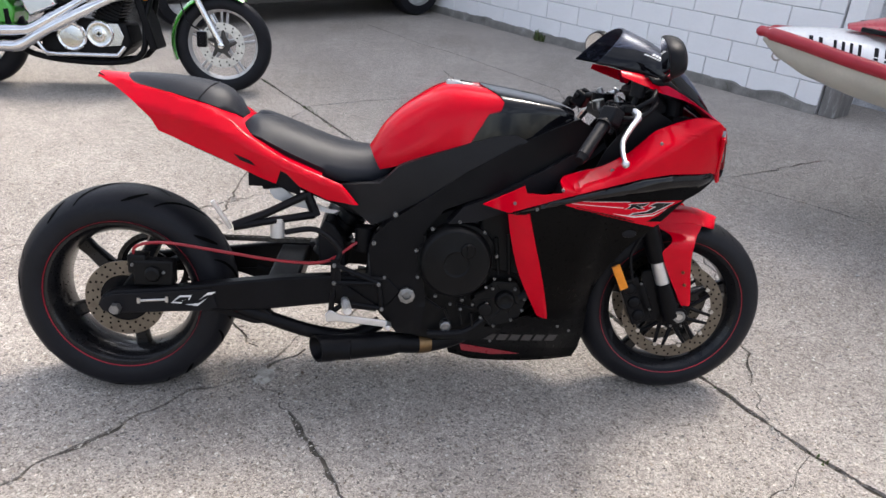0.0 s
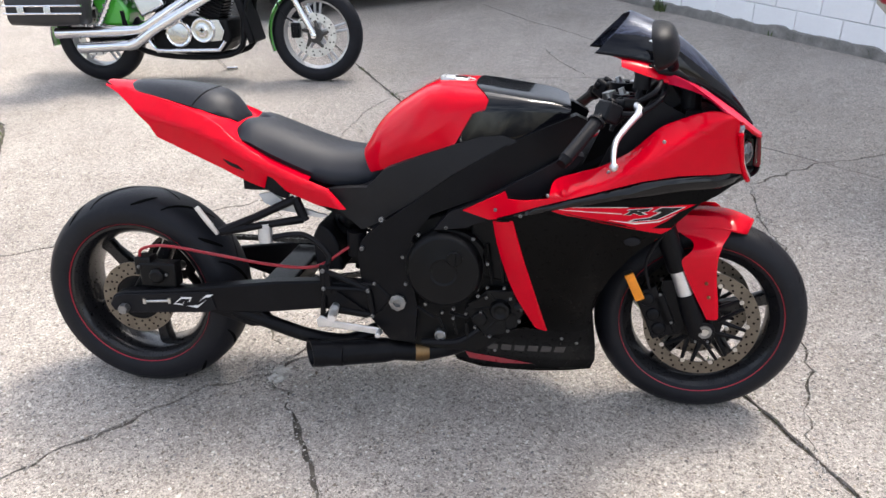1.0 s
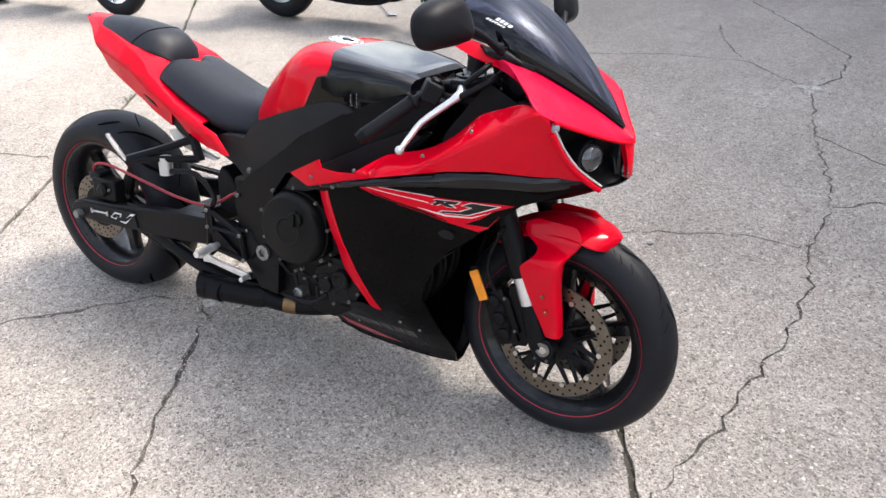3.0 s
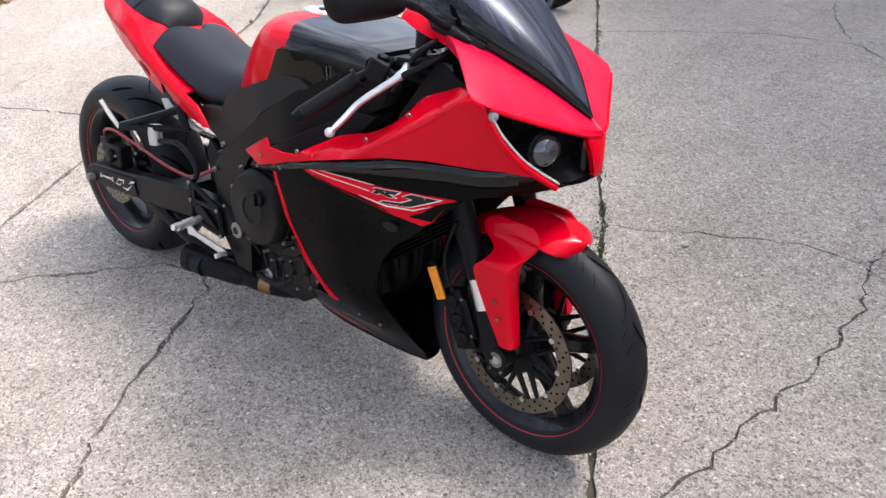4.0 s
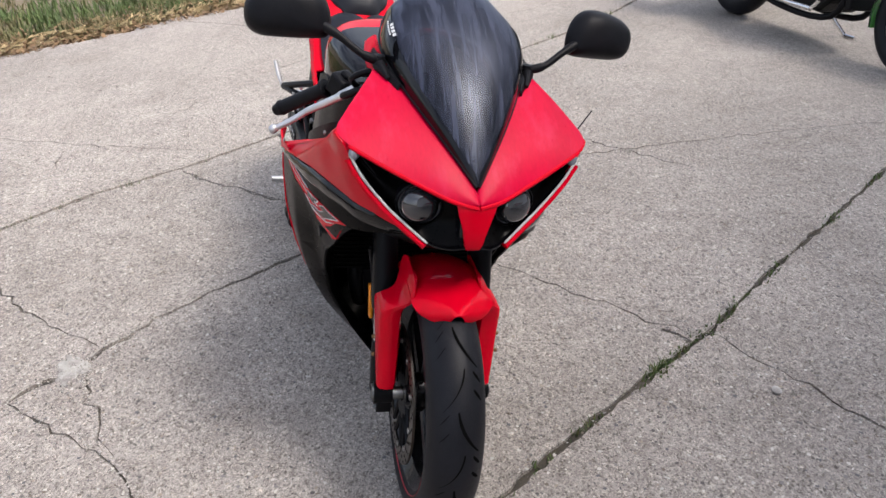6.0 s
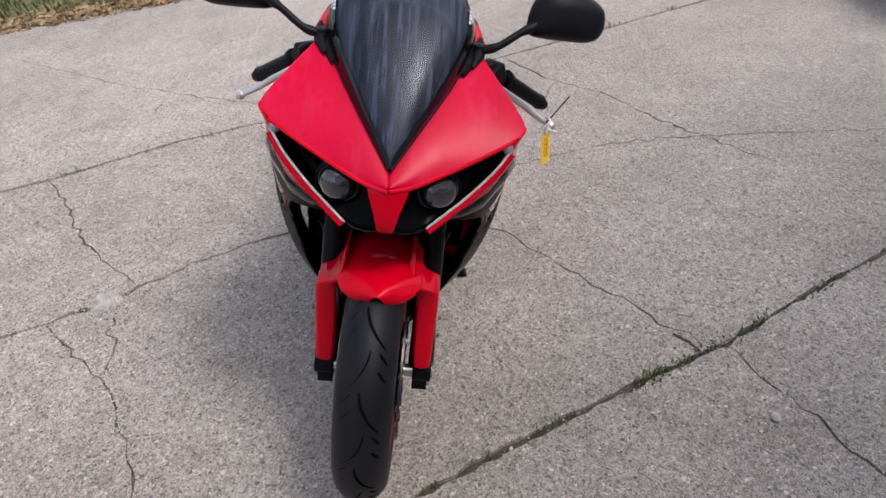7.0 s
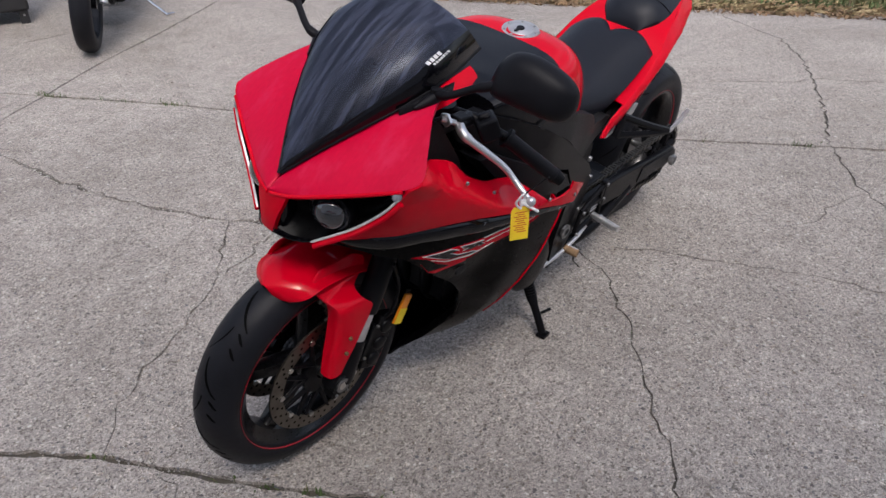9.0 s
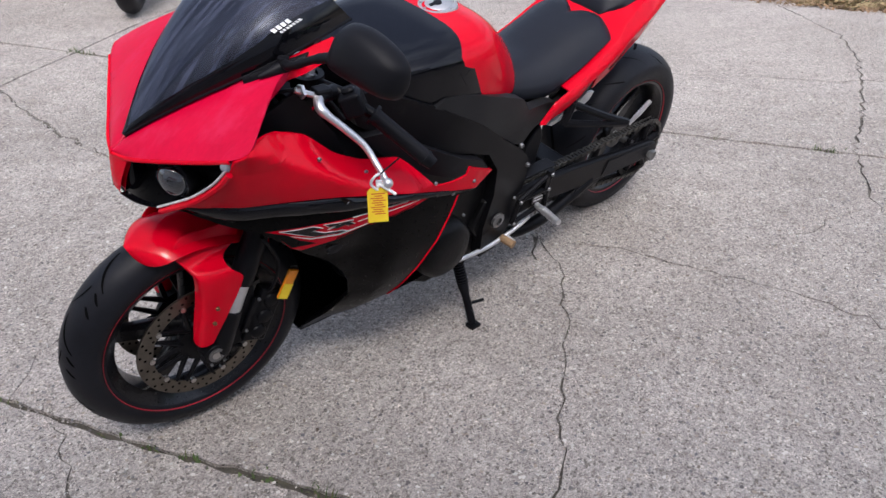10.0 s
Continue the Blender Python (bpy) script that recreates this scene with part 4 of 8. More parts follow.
    for i in range(25):
        ang = radians(68 + 58 * i / 24)
        end = min(1, (i + 0.12) / 5)
        half = 0.085 * math.sqrt(1 - (1 - end) ** 2)
        row = []
        for j in range(13):
            f = j / 6 - 1
            r = 0.318 - 0.03 * abs(f) ** 2.4 - 0.004 * (1 - end)
            row.append(AX_F + vec(math.cos(ang) * r, f * half + 0.006, math.sin(ang) * r))
        rows.append(row)
    V, F = loft(rows, False, False)
    k = len(V)
    inner = [AX_F + (p - AX_F) * 0.988 for p in V]
    cols = 13
    rim = [j for j in range(cols)] + [i * cols + cols - 1 for i in range(1, 25)] + [24 * cols + j for j in range(cols - 2, -1, -1)] + [i * cols for i in range(23, 0, -1)]
    guard = (V + inner, F + [tuple(x + k for x in reversed(f)) for f in F] + [(b, a, a + k, b + k) for a, b in zip(rim, rim[1:] + rim[:1])])
    fender = part("front_mudguard", st(guard), RED, bike, "glossy red front mudguard", angle=50)

    def arm(s):
        # stations: height, rear and front edge, outer and inner face
        rows, inner = [], []
        for z, xr, xf, yo, yi in ((0.612, -0.07, 0.02, 0.069, 0.064), (0.6, -0.095, 0.036, 0.073, 0.066), (0.582, -0.1, 0.046, 0.077, 0.068), (0.565, -0.085, 0.041, 0.082, 0.071), (0.55, -0.055, 0.031, 0.096, 0.077), (0.538, -0.052, 0.023, 0.117, 0.081), (0.525, -0.062, 0.017, 0.129, 0.083),
                                  (0.505, -0.08, 0.014, 0.132, 0.084), (0.48, -0.074, 0.014, 0.132, 0.084), (0.44, -0.055, 0.018, 0.131, 0.084), (0.40, -0.034, 0.025, 0.13, 0.085), (0.365, -0.014, 0.03, 0.129, 0.086), (0.335, 0.002, 0.034, 0.128, 0.088)):
            r = min(0.012, (yo - yi) * 0.4)
            q = [(xr, yo), (xr * 0.6 + xf * 0.4, yo + 0.001), (xf - r, yo), (xf - r * 0.3, yo - r * 0.3), (xf, yo - r), (xf + 0.002, (yo + yi) / 2), (xf, yi + r * 0.5), (xf - r, yi), (xf - 0.03, yi)]
            rows.append([vec(x, s * y, z) for x, y in q])
            inner.append([vec(x - 0.003 * (i > 2), s * (y + (-0.003 if i < 5 else 0.002 if i > 6 else 0)), z) for i, (x, y) in enumerate(q)])
        fine = [list(c) for c in zip(*[spline([r[k] for r in rows], 3) for k in range(9)])]
        fin2 = [list(c) for c in zip(*[spline([r[k] for r in inner], 3) for k in range(9)])]
        part("mudguard_arm", st(loft([a + c[::-1] for a, c in zip(fine, fin2)])), RED, fender, angle=50)
        part("mudguard_bolt", st(join(bolt((-0.012, s * 0.136, 0.445), 0.0075, 0.006, s), bolt((-0.002, s * 0.136, 0.405), 0.0075, 0.006, s))), BRONZE, fender, kind="stuff")
    sides(arm)


front_end()


def rear_end():
    c = AX_R
    wc = c + vec(-0.02, -0.009, -0.008)               # the wheel sits a little off centre in the arm
    rimg, rods = wheel_shape(0.216, 0.082, wc, 5, 0.055, 0.055, 0.036, 62)
    wheel = part("rear_wheel", rimg, WHEELBLK, bike, "black cast five-spoke rear wheel")
    for g in rods:
        part("spoke", g, WHEELBLK, wheel)
    crown = [(0, 0), (0.3, 0.0035), (0.55, 0.014), (0.75, 0.03), (0.9, 0.05), (0.97, 0.064)]
    g, crown = tyre_shape(0.317, 0.094, 0.218, c=wc, crown=[(f, d * 0.55) for f, d in crown])
    part("tyre", g, RUBBER, wheel, "very wide black rear tyre", angle=60)
    marks = [(0, 24, 0.15, -0.85, 0.1, 0.0045), (20, 44, -0.15, 0.85, -0.1, 0.0045), (8, 20, 0.5, 0.9, 0.05, 0.004), (30, 42, -0.5, -0.9, -0.05, 0.004)]
    part("tread_groove", tread(0.3168, 0.094, crown, wc, marks, 8), GROOVE, wheel, kind="stuff")
    for s in (-1, 1):
        part("pinstripe", lathe([(0.2245, s * 0.0825), (0.2248, s * 0.0855), (0.2268, s * 0.0875), (0.2272, s * 0.085), (0.2245, s * 0.0825)], 72, "y", wc), PINSTRIPE, wheel)
    disc = part("brake_disc", disc_shape(0.07, 0.112, -0.128, 0.005, c), DISC, wheel, "drilled rear brake disc")
    part("drill_hole", disc_holes(0.07, 0.112, -0.128, 0.005, c, 3, 20, 0.0034), GROOVE, disc, kind="stuff")
    part("disc_carrier", disc_shape(0.03, 0.072, -0.122, 0.012, c, 32), SATIN, disc, kind="stuff")
    # sprocket with teeth and lightening holes
    n, tw = 45, []
    for k in range(n):
        for q, r in ((0, 0.11), (0.3, 0.118), (0.5, 0.118), (0.8, 0.11)):
            a = 2 * math.pi * (k + q) / n
            tw.append((c.x + r * math.cos(a), c.z + r * math.sin(a)))
    inner = [(c.x + 0.092 * math.cos(2 * math.pi * i / (4 * n)), c.z + 0.092 * math.sin(2 * math.pi * i / (4 * n))) for i in range(4 * n)]
    V = [vec(x, y, z) for y in (0.147, 0.153) for ring in (tw, inner) for x, z in ring]
    m = 4 * n
    F = []
    for i in range(m):
        j = (i + 1) % m
        F += [(i, j, m + j, m + i), (3 * m + i, 3 * m + j, 2 * m + j, 2 * m + i), (i, 2 * m + i, 2 * m + j, j), (m + i, m + j, 3 * m + j, 3 * m + i)]
    spr = [(V, F)]
    for k in range(5):
        a = radians(72 * k + 20)
        spr.append(tube([c + vec(0.04 * math.cos(a), 0.15, 0.04 * math.sin(a)), c + vec(0.095 * math.cos(a), 0.15, 0.095 * math.sin(a))], [0.014, 0.016], 8))
    spr.append(disc_shape(0.02, 0.05, 0.15, 0.01, c, 32))
    part("sprocket", join(*spr), SATIN, wheel, "black rear sprocket with cut-outs")
    part("rear_axle", join(lathe([(1e-4, -0.225), (0.013, -0.225), (0.013, 0.215), (1e-4, 0.215)], 20, "y", c), lathe([(1e-4, -0.222), (0.015, -0.222), (0.016, -0.205), (1e-4, -0.205)], 6, "y", c), lathe([(1e-4, 0.2), (0.02, 0.2), (0.02, 0.215), (1e-4, 0.215)], 6, "y", c)), BOLT, bike, "bare metal rear axle and nut")

    def arm(s):
        top = [(-1.705, 0.318), (-1.69, 0.345), (-1.655, 0.358), (-1.50, 0.372), (-1.377, 0.388), (-1.2, 0.41), (-1.06, 0.42), (-0.90, 0.42), (-0.86, 0.38), (-0.90, 0.33), (-1.065, 0.336), (-1.255, 0.312), (-1.39, 0.306), (-1.66, 0.29), (-1.695, 0.296)]
        beam = part("swingarm_beam", prism(top, s * (0.155 if s < 0 else 0.166), s * (0.198 if s < 0 else 0.19)), SATIN, bike, "long black extended swingarm", bevel=0.006)
        brace = spline([(-1.33, s * 0.176, 0.315), (-1.245, s * 0.176, 0.283), (-1.11, s * 0.172, 0.238), (-1.0, s * 0.15, 0.22), (-0.92, s * 0.12, 0.25)], 5)
        part("swingarm_brace", tube(brace, 0.021, 10), SATIN, beam)
        part("swingarm_gusset", prism([(-1.42, 0.31), (-1.25, 0.318), (-1.2, 0.27), (-1.28, 0.265)], s * 0.158, s * 0.19), SATIN, beam, bevel=0.005)
        cap = [(-1.69, 0.30), (-1.70, 0.32), (-1.68, 0.345), (-1.645, 0.352), (-1.39, 0.372), (-1.375, 0.32), (-1.40, 0.308), (-1.65, 0.295)]
        cover = part("axle_block", prism(cap, s * (0.198 if s < 0 else 0.19), s * (0.203 if s < 0 else 0.194)), GREYBLK, beam, bevel=0.002)
        if s > 0:
            return
        part("adjuster_bolt", join(tube([vec(-1.585, s * 0.206, 0.335), vec(-1.515, s * 0.206, 0.34)], 0.0035, 6), box((-1.59, s * 0.205, 0.335), (0.008, 0.006, 0.016)), box((-1.513, s * 0.205, 0.34), (0.008, 0.006, 0.016))), STEEL, beam)
        for tri_ in ([(-1.502, 0.330), (-1.478, 0.352), (-1.445, 0.354), (-1.452, 0.340), (-1.47, 0.338), (-1.475, 0.328)], [(-1.462, 0.326), (-1.44, 0.328), (-1.40, 0.363), (-1.378, 0.366), (-1.392, 0.356), (-1.43, 0.322)]):
            part("swingarm_emblem", prism(tri_, s * 0.203, s * 0.2045), DECAL, cover, "white outlined angular emblem")
            cx, cz = sum(p[0] for p in tri_) / 6, sum(p[1] for p in tri_) / 6
            part("emblem_fill", prism([(cx + (x - cx) * 0.8, cz + (z - cz) * 0.62) for x, z in tri_], s * 0.2046, s * 0.2055), GREYBLK, cover)
    sides(arm)
    part("swingarm_crossbeam", join(box((-1.2, 0, 0.37), (0.09, 0.33, 0.06)), box((-0.93, 0, 0.375), (0.07, 0.33, 0.08))), SATIN, bike, bevel=0.008)
    # chain
    path = []
    r0, r1, fx, fz = 0.11, 0.04, -0.88, 0.375
    path += [vec(c.x + r0 * math.cos(radians(a)), 0.15, c.z + r0 * math.sin(radians(a))) for a in range(95, 266, 10)]
    path += [vec(fx + r1 * math.cos(radians(a)), 0.15, fz + r1 * math.sin(radians(a))) for a in range(-85, 96, 20)]
    path.append(path[0])
    dist = [0]
    for a, b in zip(path, path[1:]):
        dist.append(dist[-1] + (b - a).length)
    links, step = [], 0.0159
    for k in range(int(dist[-1] / step)):
        d = k * step
        i = max(q for q in range(len(path) - 1) if dist[q] <= d)
        t = (path[i + 1] - path[i]).normalized()
        p = path[i] + t * (d - dist[i])
        mm = Matrix(((t.x, 0, -t.z, p.x), (0, 1, 0, p.y), (t.z, 0, t.x, p.z), (0, 0, 0, 1)))
        w = 0.011 if k % 2 else 0.008
        links += [box((0.003, w, 0), (0.019, 0.0025, 0.013), mm), box((0.003, -w, 0), (0.019, 0.0025, 0.013), mm), box((0.0, 0, 0), (0.008, 2 * w, 0.008), mm)]
    part("drive_chain", join(*links), CHAINMAT, bike, "greasy steel drive chain")
    part("chain_slider", prism([(-1.15, 0.425), (-0.9, 0.43), (-0.9, 0.41), (-1.15, 0.408)], 0.11, 0.155), GREYBLK, bike, bevel=0.003)
    # rear brake
    cal = join(box((-1.555, -0.155, 0.405), (0.11, 0.045, 0.075)), box((-1.60, -0.15, 0.43), (0.05, 0.05, 0.055)), lathe([(1e-4, 0), (0.024, 0), (0.02, -0.014), (1e-4, -0.014)], 16, "y", (-1.555, -0.178, 0.405)), prism([(-1.66, 0.345), (-1.5, 0.37), (-1.5, 0.40), (-1.62, 0.40)], -0.15, -0.138))
    rc = part("rear_caliper", cal, ENGINE, bike, "grimy black rear caliper", bevel=0.006)
    part("caliper_bolt", join(bolt((-1.525, -0.178, 0.41), 0.008, 0.006), bolt((-1.61, -0.176, 0.43), 0.008, 0.006)), BOLT, rc, kind="stuff")
    line = spline([(-1.61, -0.16, 0.44), (-1.6, -0.165, 0.48), (-1.52, -0.17, 0.495), (-1.36, -0.175, 0.475), (-1.2, -0.18, 0.455), (-1.08, -0.175, 0.455), (-1.0, -0.15, 0.50), (-0.95, -0.12, 0.53)], 8)
    part("rear_brake_line", tube(line, 0.0045, 8), REDCABLE, rc, "red braided brake line")
    part("brake_reservoir", join(tube([vec(-1.205, -0.21, 0.535), vec(-1.205, -0.21, 0.58)], 0.02, 14), tube([vec(-1.205, -0.21, 0.58), vec(-1.205, -0.21, 0.589)], 0.022, 14)), CASTALU, bike, "pale brake fluid reservoir")
    part("reservoir_hose", tube(spline([(-1.185, -0.21, 0.548), (-1.1, -0.2, 0.555), (-1.04, -0.19, 0.50), (-1.045, -0.195, 0.46)], 6), 0.008, 8), GREYBLK, bike)
    damper = part("rear_damper", tube([vec(-1.1, 0, 0.42), vec(-0.98, 0, 0.60)], 0.035, 16), SATIN, bike)
    part("damper_reservoir", tube([vec(-0.97, -0.13, 0.48), vec(-0.97, -0.13, 0.55)], 0.028, 16), SATIN, damper)
    part("damper_spring", join(*[tube([vec(-1.1 + 0.12 * t, 0, 0.42 + 0.18 * t), vec(-1.1 + 0.12 * (t + 0.06), 0, 0.42 + 0.18 * (t + 0.06))], 0.046, 16) for t in (0.1, 0.25, 0.4, 0.55, 0.7)]), SATIN, damper, kind="stuff")
    part("rear_mudflap", prism([(-1.1, 0.42), (-1.105, 0.52), (-1.085, 0.56), (-1.06, 0.545), (-1.03, 0.50), (-1.02, 0.42)], -0.11, 0.11), GREYBLK, bike, bevel=0.006)

    def hanger(s):
        tip = vec(-1.315, s * 0.25, 0.572)
        arms = [tube([tip, vec(-1.23, s * 0.225, 0.605), vec(-1.13, s * 0.165, 0.645)], [0.013, 0.011, 0.012], 8),
                tube([tip, vec(-1.21, s * 0.225, 0.585), vec(-1.11, s * 0.17, 0.59)], [0.013, 0.01, 0.012], 8),
                tube([vec(-1.13, s * 0.165, 0.65), vec(-1.105, s * 0.168, 0.585)], 0.014, 8)]
        h = part("footrest_hanger", join(*arms), SATIN, bike, "black pillion footrest hanger")
        peg = [tip + vec(-0.006, s * 0.006, -0.004), tip + vec(-0.025, s * 0.02, 0.035), tip + vec(-0.045, s * 0.03, 0.075)]
        part("pillion_footrest", join(tube(peg, [0.006, 0.007, 0.0062], 10), *[tube([peg[0].lerp(peg[2], t), peg[0].lerp(peg[2], t + 0.03)], 0.0077, 10) for t in (0.3, 0.4, 0.5, 0.6, 0.7, 0.8, 0.9)]), ALU, h, "folded bare metal footrest")
        part("subframe_bracket", panel([(-1.235, 0.655), (-1.20, 0.66), (-1.16, 0.635), (-1.07, 0.605), (-1.04, 0.60), (-1.06, 0.592), (-1.17, 0.61), (-1.22, 0.63)], lambda x, z: 0.16, 0.01, s), CASTALU, h, "bare cast subframe bracket")
        # rider's footrest bracket
        y = s * 0.205
        pts = [vec(-1.05, y, 0.457), vec(-1.05, y, 0.405), vec(-0.925, y, 0.405), vec(-0.915, y, 0.33), vec(-1.02, y, 0.345), vec(-1.06, y, 0.31)]
        fr = join(*[tube([pts[a], pts[b]], 0.008, 8) for a, b in ((0, 2), (1, 2), (2, 3), (3, 4), (4, 5), (1, 5), (0, 1))], prism([(-1.06, 0.47), (-1.035, 0.47), (-1.03, 0.39), (-1.06, 0.38)], y - 0.006, y + 0.006))
        b = part("footrest_bracket", fr, SATIN, bike, "black rearset bracket")
        part("bracket_bolt", join(*[bolt((p.x, y + s * 0.007, p.z), 0.01, 0.006, s) for p in pts[:4]]), BOLT, b, kind="stuff")
        part("footrest", join(tube([vec(-1.02, y, 0.352), vec(-1.005, y + s * 0.1, 0.358)], [0.011, 0.0095], 10), *[tube([vec(-1.017 + 0.002 * i, y + s * (0.026 + 0.013 * i), 0.354), vec(-1.016 + 0.002 * i, y + s * (0.033 + 0.013 * i), 0.354)], 0.0125, 10) for i in range(5)]), ALU, b, "bare metal footrest")
        if s < 0:
            part("brake_pedal", join(prism([(-1.075, 0.312), (-1.06, 0.325), (-1.03, 0.31), (-0.9, 0.297), (-0.885, 0.28), (-0.91, 0.278), (-1.04, 0.293), (-1.07, 0.29)], y - 0.016, y - 0.008), tube([vec(-0.895, y - 0.01, 0.287), vec(-0.895, y - 0.045, 0.287)], 0.008, 8)), ALU, b, "bare metal brake pedal", bevel=0.002)
            part("heel_plate", prism([(-1.06, 0.41), (-1.02, 0.40), (-0.935, 0.34), (-0.93, 0.32), (-1.02, 0.33)], y - 0.002, y + 0.003), SATIN, b)
        else:
            part("shift_lever", join(tube(spline([(-1.0, 0.2, 0.315), (-0.94, 0.205, 0.30), (-0.84, 0.2, 0.275), (-0.72, 0.19, 0.27)], 5), 0.007, 8), tube([vec(-0.9, 0.2, 0.285), vec(-0.905, 0.235, 0.283)], 0.008, 8)), ALU, b, "bare metal shift lever")
            part("toe_rubber", tube([vec(-0.885, 0.2, 0.285), vec(-0.893, 0.245, 0.283)], 0.0125, 10), DRY, b, "brown toe rubber")
            part("swingarm_label", prism([(-1.08, 0.355), (-1.0, 0.36), (-1.0, 0.40), (-1.08, 0.395)], 0.198, 0.2), GREYDECAL, b)
            part("label_bar", join(*[prism([(-1.074, z), (-1.006, z + 0.004), (-1.006, z + 0.009), (-1.074, z + 0.005)], 0.2, 0.2008) for z in (0.362, 0.373, 0.384)]), DECAL, b, kind="stuff")
    sides(hanger)


rear_end()


# body surfaces: half width of the bodywork by x and z
def fair_half(x, z):
    w = lut(x, [(-0.72, 0.24), (-0.66, 0.285), (-0.58, 0.303), (-0.51, 0.306), (-0.4, 0.296), (-0.237, 0.268), (-0.14, 0.235), (-0.04, 0.186), (0.013, 0.145), (0.065, 0.085), (0.1, 0.045)])
    s = lut(x, [(-0.25, 0.0), (-0.1, 0.25), (-0.02, 0.42), (0.06, 0.5)])
    hi = lut(z, [(0.73, 0), (0.9, 0.17)]) * s
    lo = lut(z, [(0.085, 0.04), (0.11, 0.1), (0.15, 0.21), (0.2, 0.37), (0.24, 0.5), (0.276, 0.604), (0.317, 0.71), (0.37, 0.81), (0.44, 0.9), (0.52, 0.965), (0.62, 1.0)])
    tuck = lut(x, [(-0.36, 0), (-0.31, 0.035), (-0.18, 0.034), (-0.1, 0.035)]) * lut(z, [(0.1, 0.0), (0.3, 0.8), (0.4, 1), (0.55, 1), (0.68, 0)])
    return w * lo + hi - tuck


def nudge(d):
    return lambda x, z: fair_half(x, z) + d


def at_band(px, py):
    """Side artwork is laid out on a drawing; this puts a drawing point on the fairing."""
    return (-0.475 + (px - 950) * 0.00138 - 0.00006 * (py - 360), 0.686 - (py - 360) * 0.00130 + (px - 950) * 0.00003)


def bodywork():
    def side(s):
        main = [(-0.575, 0.643), (-0.475, 0.680), (-0.406, 0.698), (-0.231, 0.739), (-0.139, 0.75), (-0.06, 0.746), (0.0, 0.742), (-0.03, 0.71), (-0.065, 0.683), (-0.104, 0.65), (-0.143, 0.612), (-0.18, 0.579), (-0.235, 0.535), (-0.275, 0.484), (-0.302, 0.43),
                (-0.316, 0.371), (-0.306, 0.30), (-0.294, 0.22), (-0.288, 0.15), (-0.296, 0.112), (-0.37, 0.096), (-0.455, 0.087), (-0.54, 0.087), (-0.627, 0.092), (-0.7, 0.12), (-0.715, 0.16), (-0.69, 0.20), (-0.655, 0.235), (-0.605, 0.272), (-0.5, 0.322), (-0.446, 0.312), (-0.478, 0.44), (-0.515, 0.56), (-0.54, 0.645)]
        lab = "dull black lower side fairing"
        fairing = part("side_fairing", panel(main, fair_half, 0.004, s), FAIRBLACK, bike, lab, angle=60)
        front = spline([(-0.54, 0.648, 0), (-0.515, 0.56, 0), (-0.478, 0.44, 0), (-0.442, 0.312, 0)], 6)
        rear = spline([(-0.585, 0.643, 0), (-0.568, 0.56, 0), (-0.532, 0.45, 0), (-0.468, 0.325, 0)], 6)
        A = [vec(p.x + 0.006, s * (fair_half(p.x, p.y) + 0.003), p.y) for p in front]
        B = [vec(p.x, s * (max(0.252 - 0.035 * max(0, (0.42 - p.y) / 0.1), fair_half(p.x, p.y) - 0.032) if s < 0 else fair_half(p.x, p.y) - 0.05), p.y) for p in rear]
        part("red_edge", patch(A, B, 4, 0.004, (-0.6, s * 0.8, 0), 0.004), RED, fairing, "red painted inner edge of the fairing", angle=60)
        well = [(-0.065, 0.683), (-0.104, 0.65), (-0.143, 0.612), (-0.18, 0.579), (-0.235, 0.535), (-0.275, 0.484), (-0.302, 0.43), (-0.316, 0.371), (-0.306, 0.30), (-0.294, 0.22), (-0.288, 0.15), (-0.296, 0.112)]
        A = [vec(x, s * fair_half(x, z), z) for x, z in well]
        part("wheel_well_lip", patch(A, [p + vec(-0.03, -s * min(0.02, abs(p.y) * 0.3), 0.0) for p in A], 3, 0, (1, 0, -0.4), 0.003), FAIRBLACK, fairing, angle=60)
        band = [at_band(*p) for p in [(950, 361), (1050, 364), (1150, 369), (1236, 371), (1215, 392), (1196, 420), (1180, 430), (1120, 412), (1050, 392), (1000, 377)]]
        stripe = part("red_band", panel(band, nudge(0.0015), 0.003, s), RED, fairing, "red band with angular artwork", angle=60)
        part("band_shade", panel([at_band(*p) for p in [(1205, 385), (1236, 373), (1215, 392), (1196, 418), (1160, 415), (1185, 402)]], nudge(0.0025), 0.002, s), FAIRBLACK, stripe)
        for q in ([(955, 361.5), (1100, 379), (1100, 380.2), (955, 362.2)], [(975, 361), (1110, 366), (1110, 366.9), (975, 361.4)]):
            part("pale_line", panel([at_band(*p) for p in q], nudge(0.0025), 0.002, s), DECAL, stripe)
        for q in ([(1000, 373), (1110, 404), (1112, 406), (1000, 374.5)], [(1010, 379), (1130, 411), (1130, 413), (1010, 380.5)]):
            part("dark_line", panel([at_band(*p) for p in q], nudge(0.0025), 0.002, s), FAIRBLACK, stripe)
        art = lambda q: [at_band(1106 + (x - 1109) * 1.16, 369.5 + (y - 360) * 0.98) for x, y in q]
        rims = ([(1110, 362), (1115, 360), (1153, 360.2), (1146, 368.5), (1139, 369), (1147, 375), (1131, 375.5), (1122, 370), (1119, 374), (1106, 373), (1115, 365)],
                [(1149, 369), (1163, 360.2), (1207, 365.5), (1162, 388.5), (1113, 389), (1122, 382), (1146, 380.5), (1160, 372.5)])
        fills = ([(1112, 363), (1117, 361.2), (1149, 361.4), (1143, 367.2), (1133, 368), (1141, 373.6), (1132, 374.2), (1122, 368.4), (1117, 372.6), (1109, 372), (1117, 365)],
                 [(1153, 368.6), (1165, 362), (1199, 366), (1160, 386.6), (1120, 387), (1125, 383.4), (1149, 382), (1166, 371.6)])
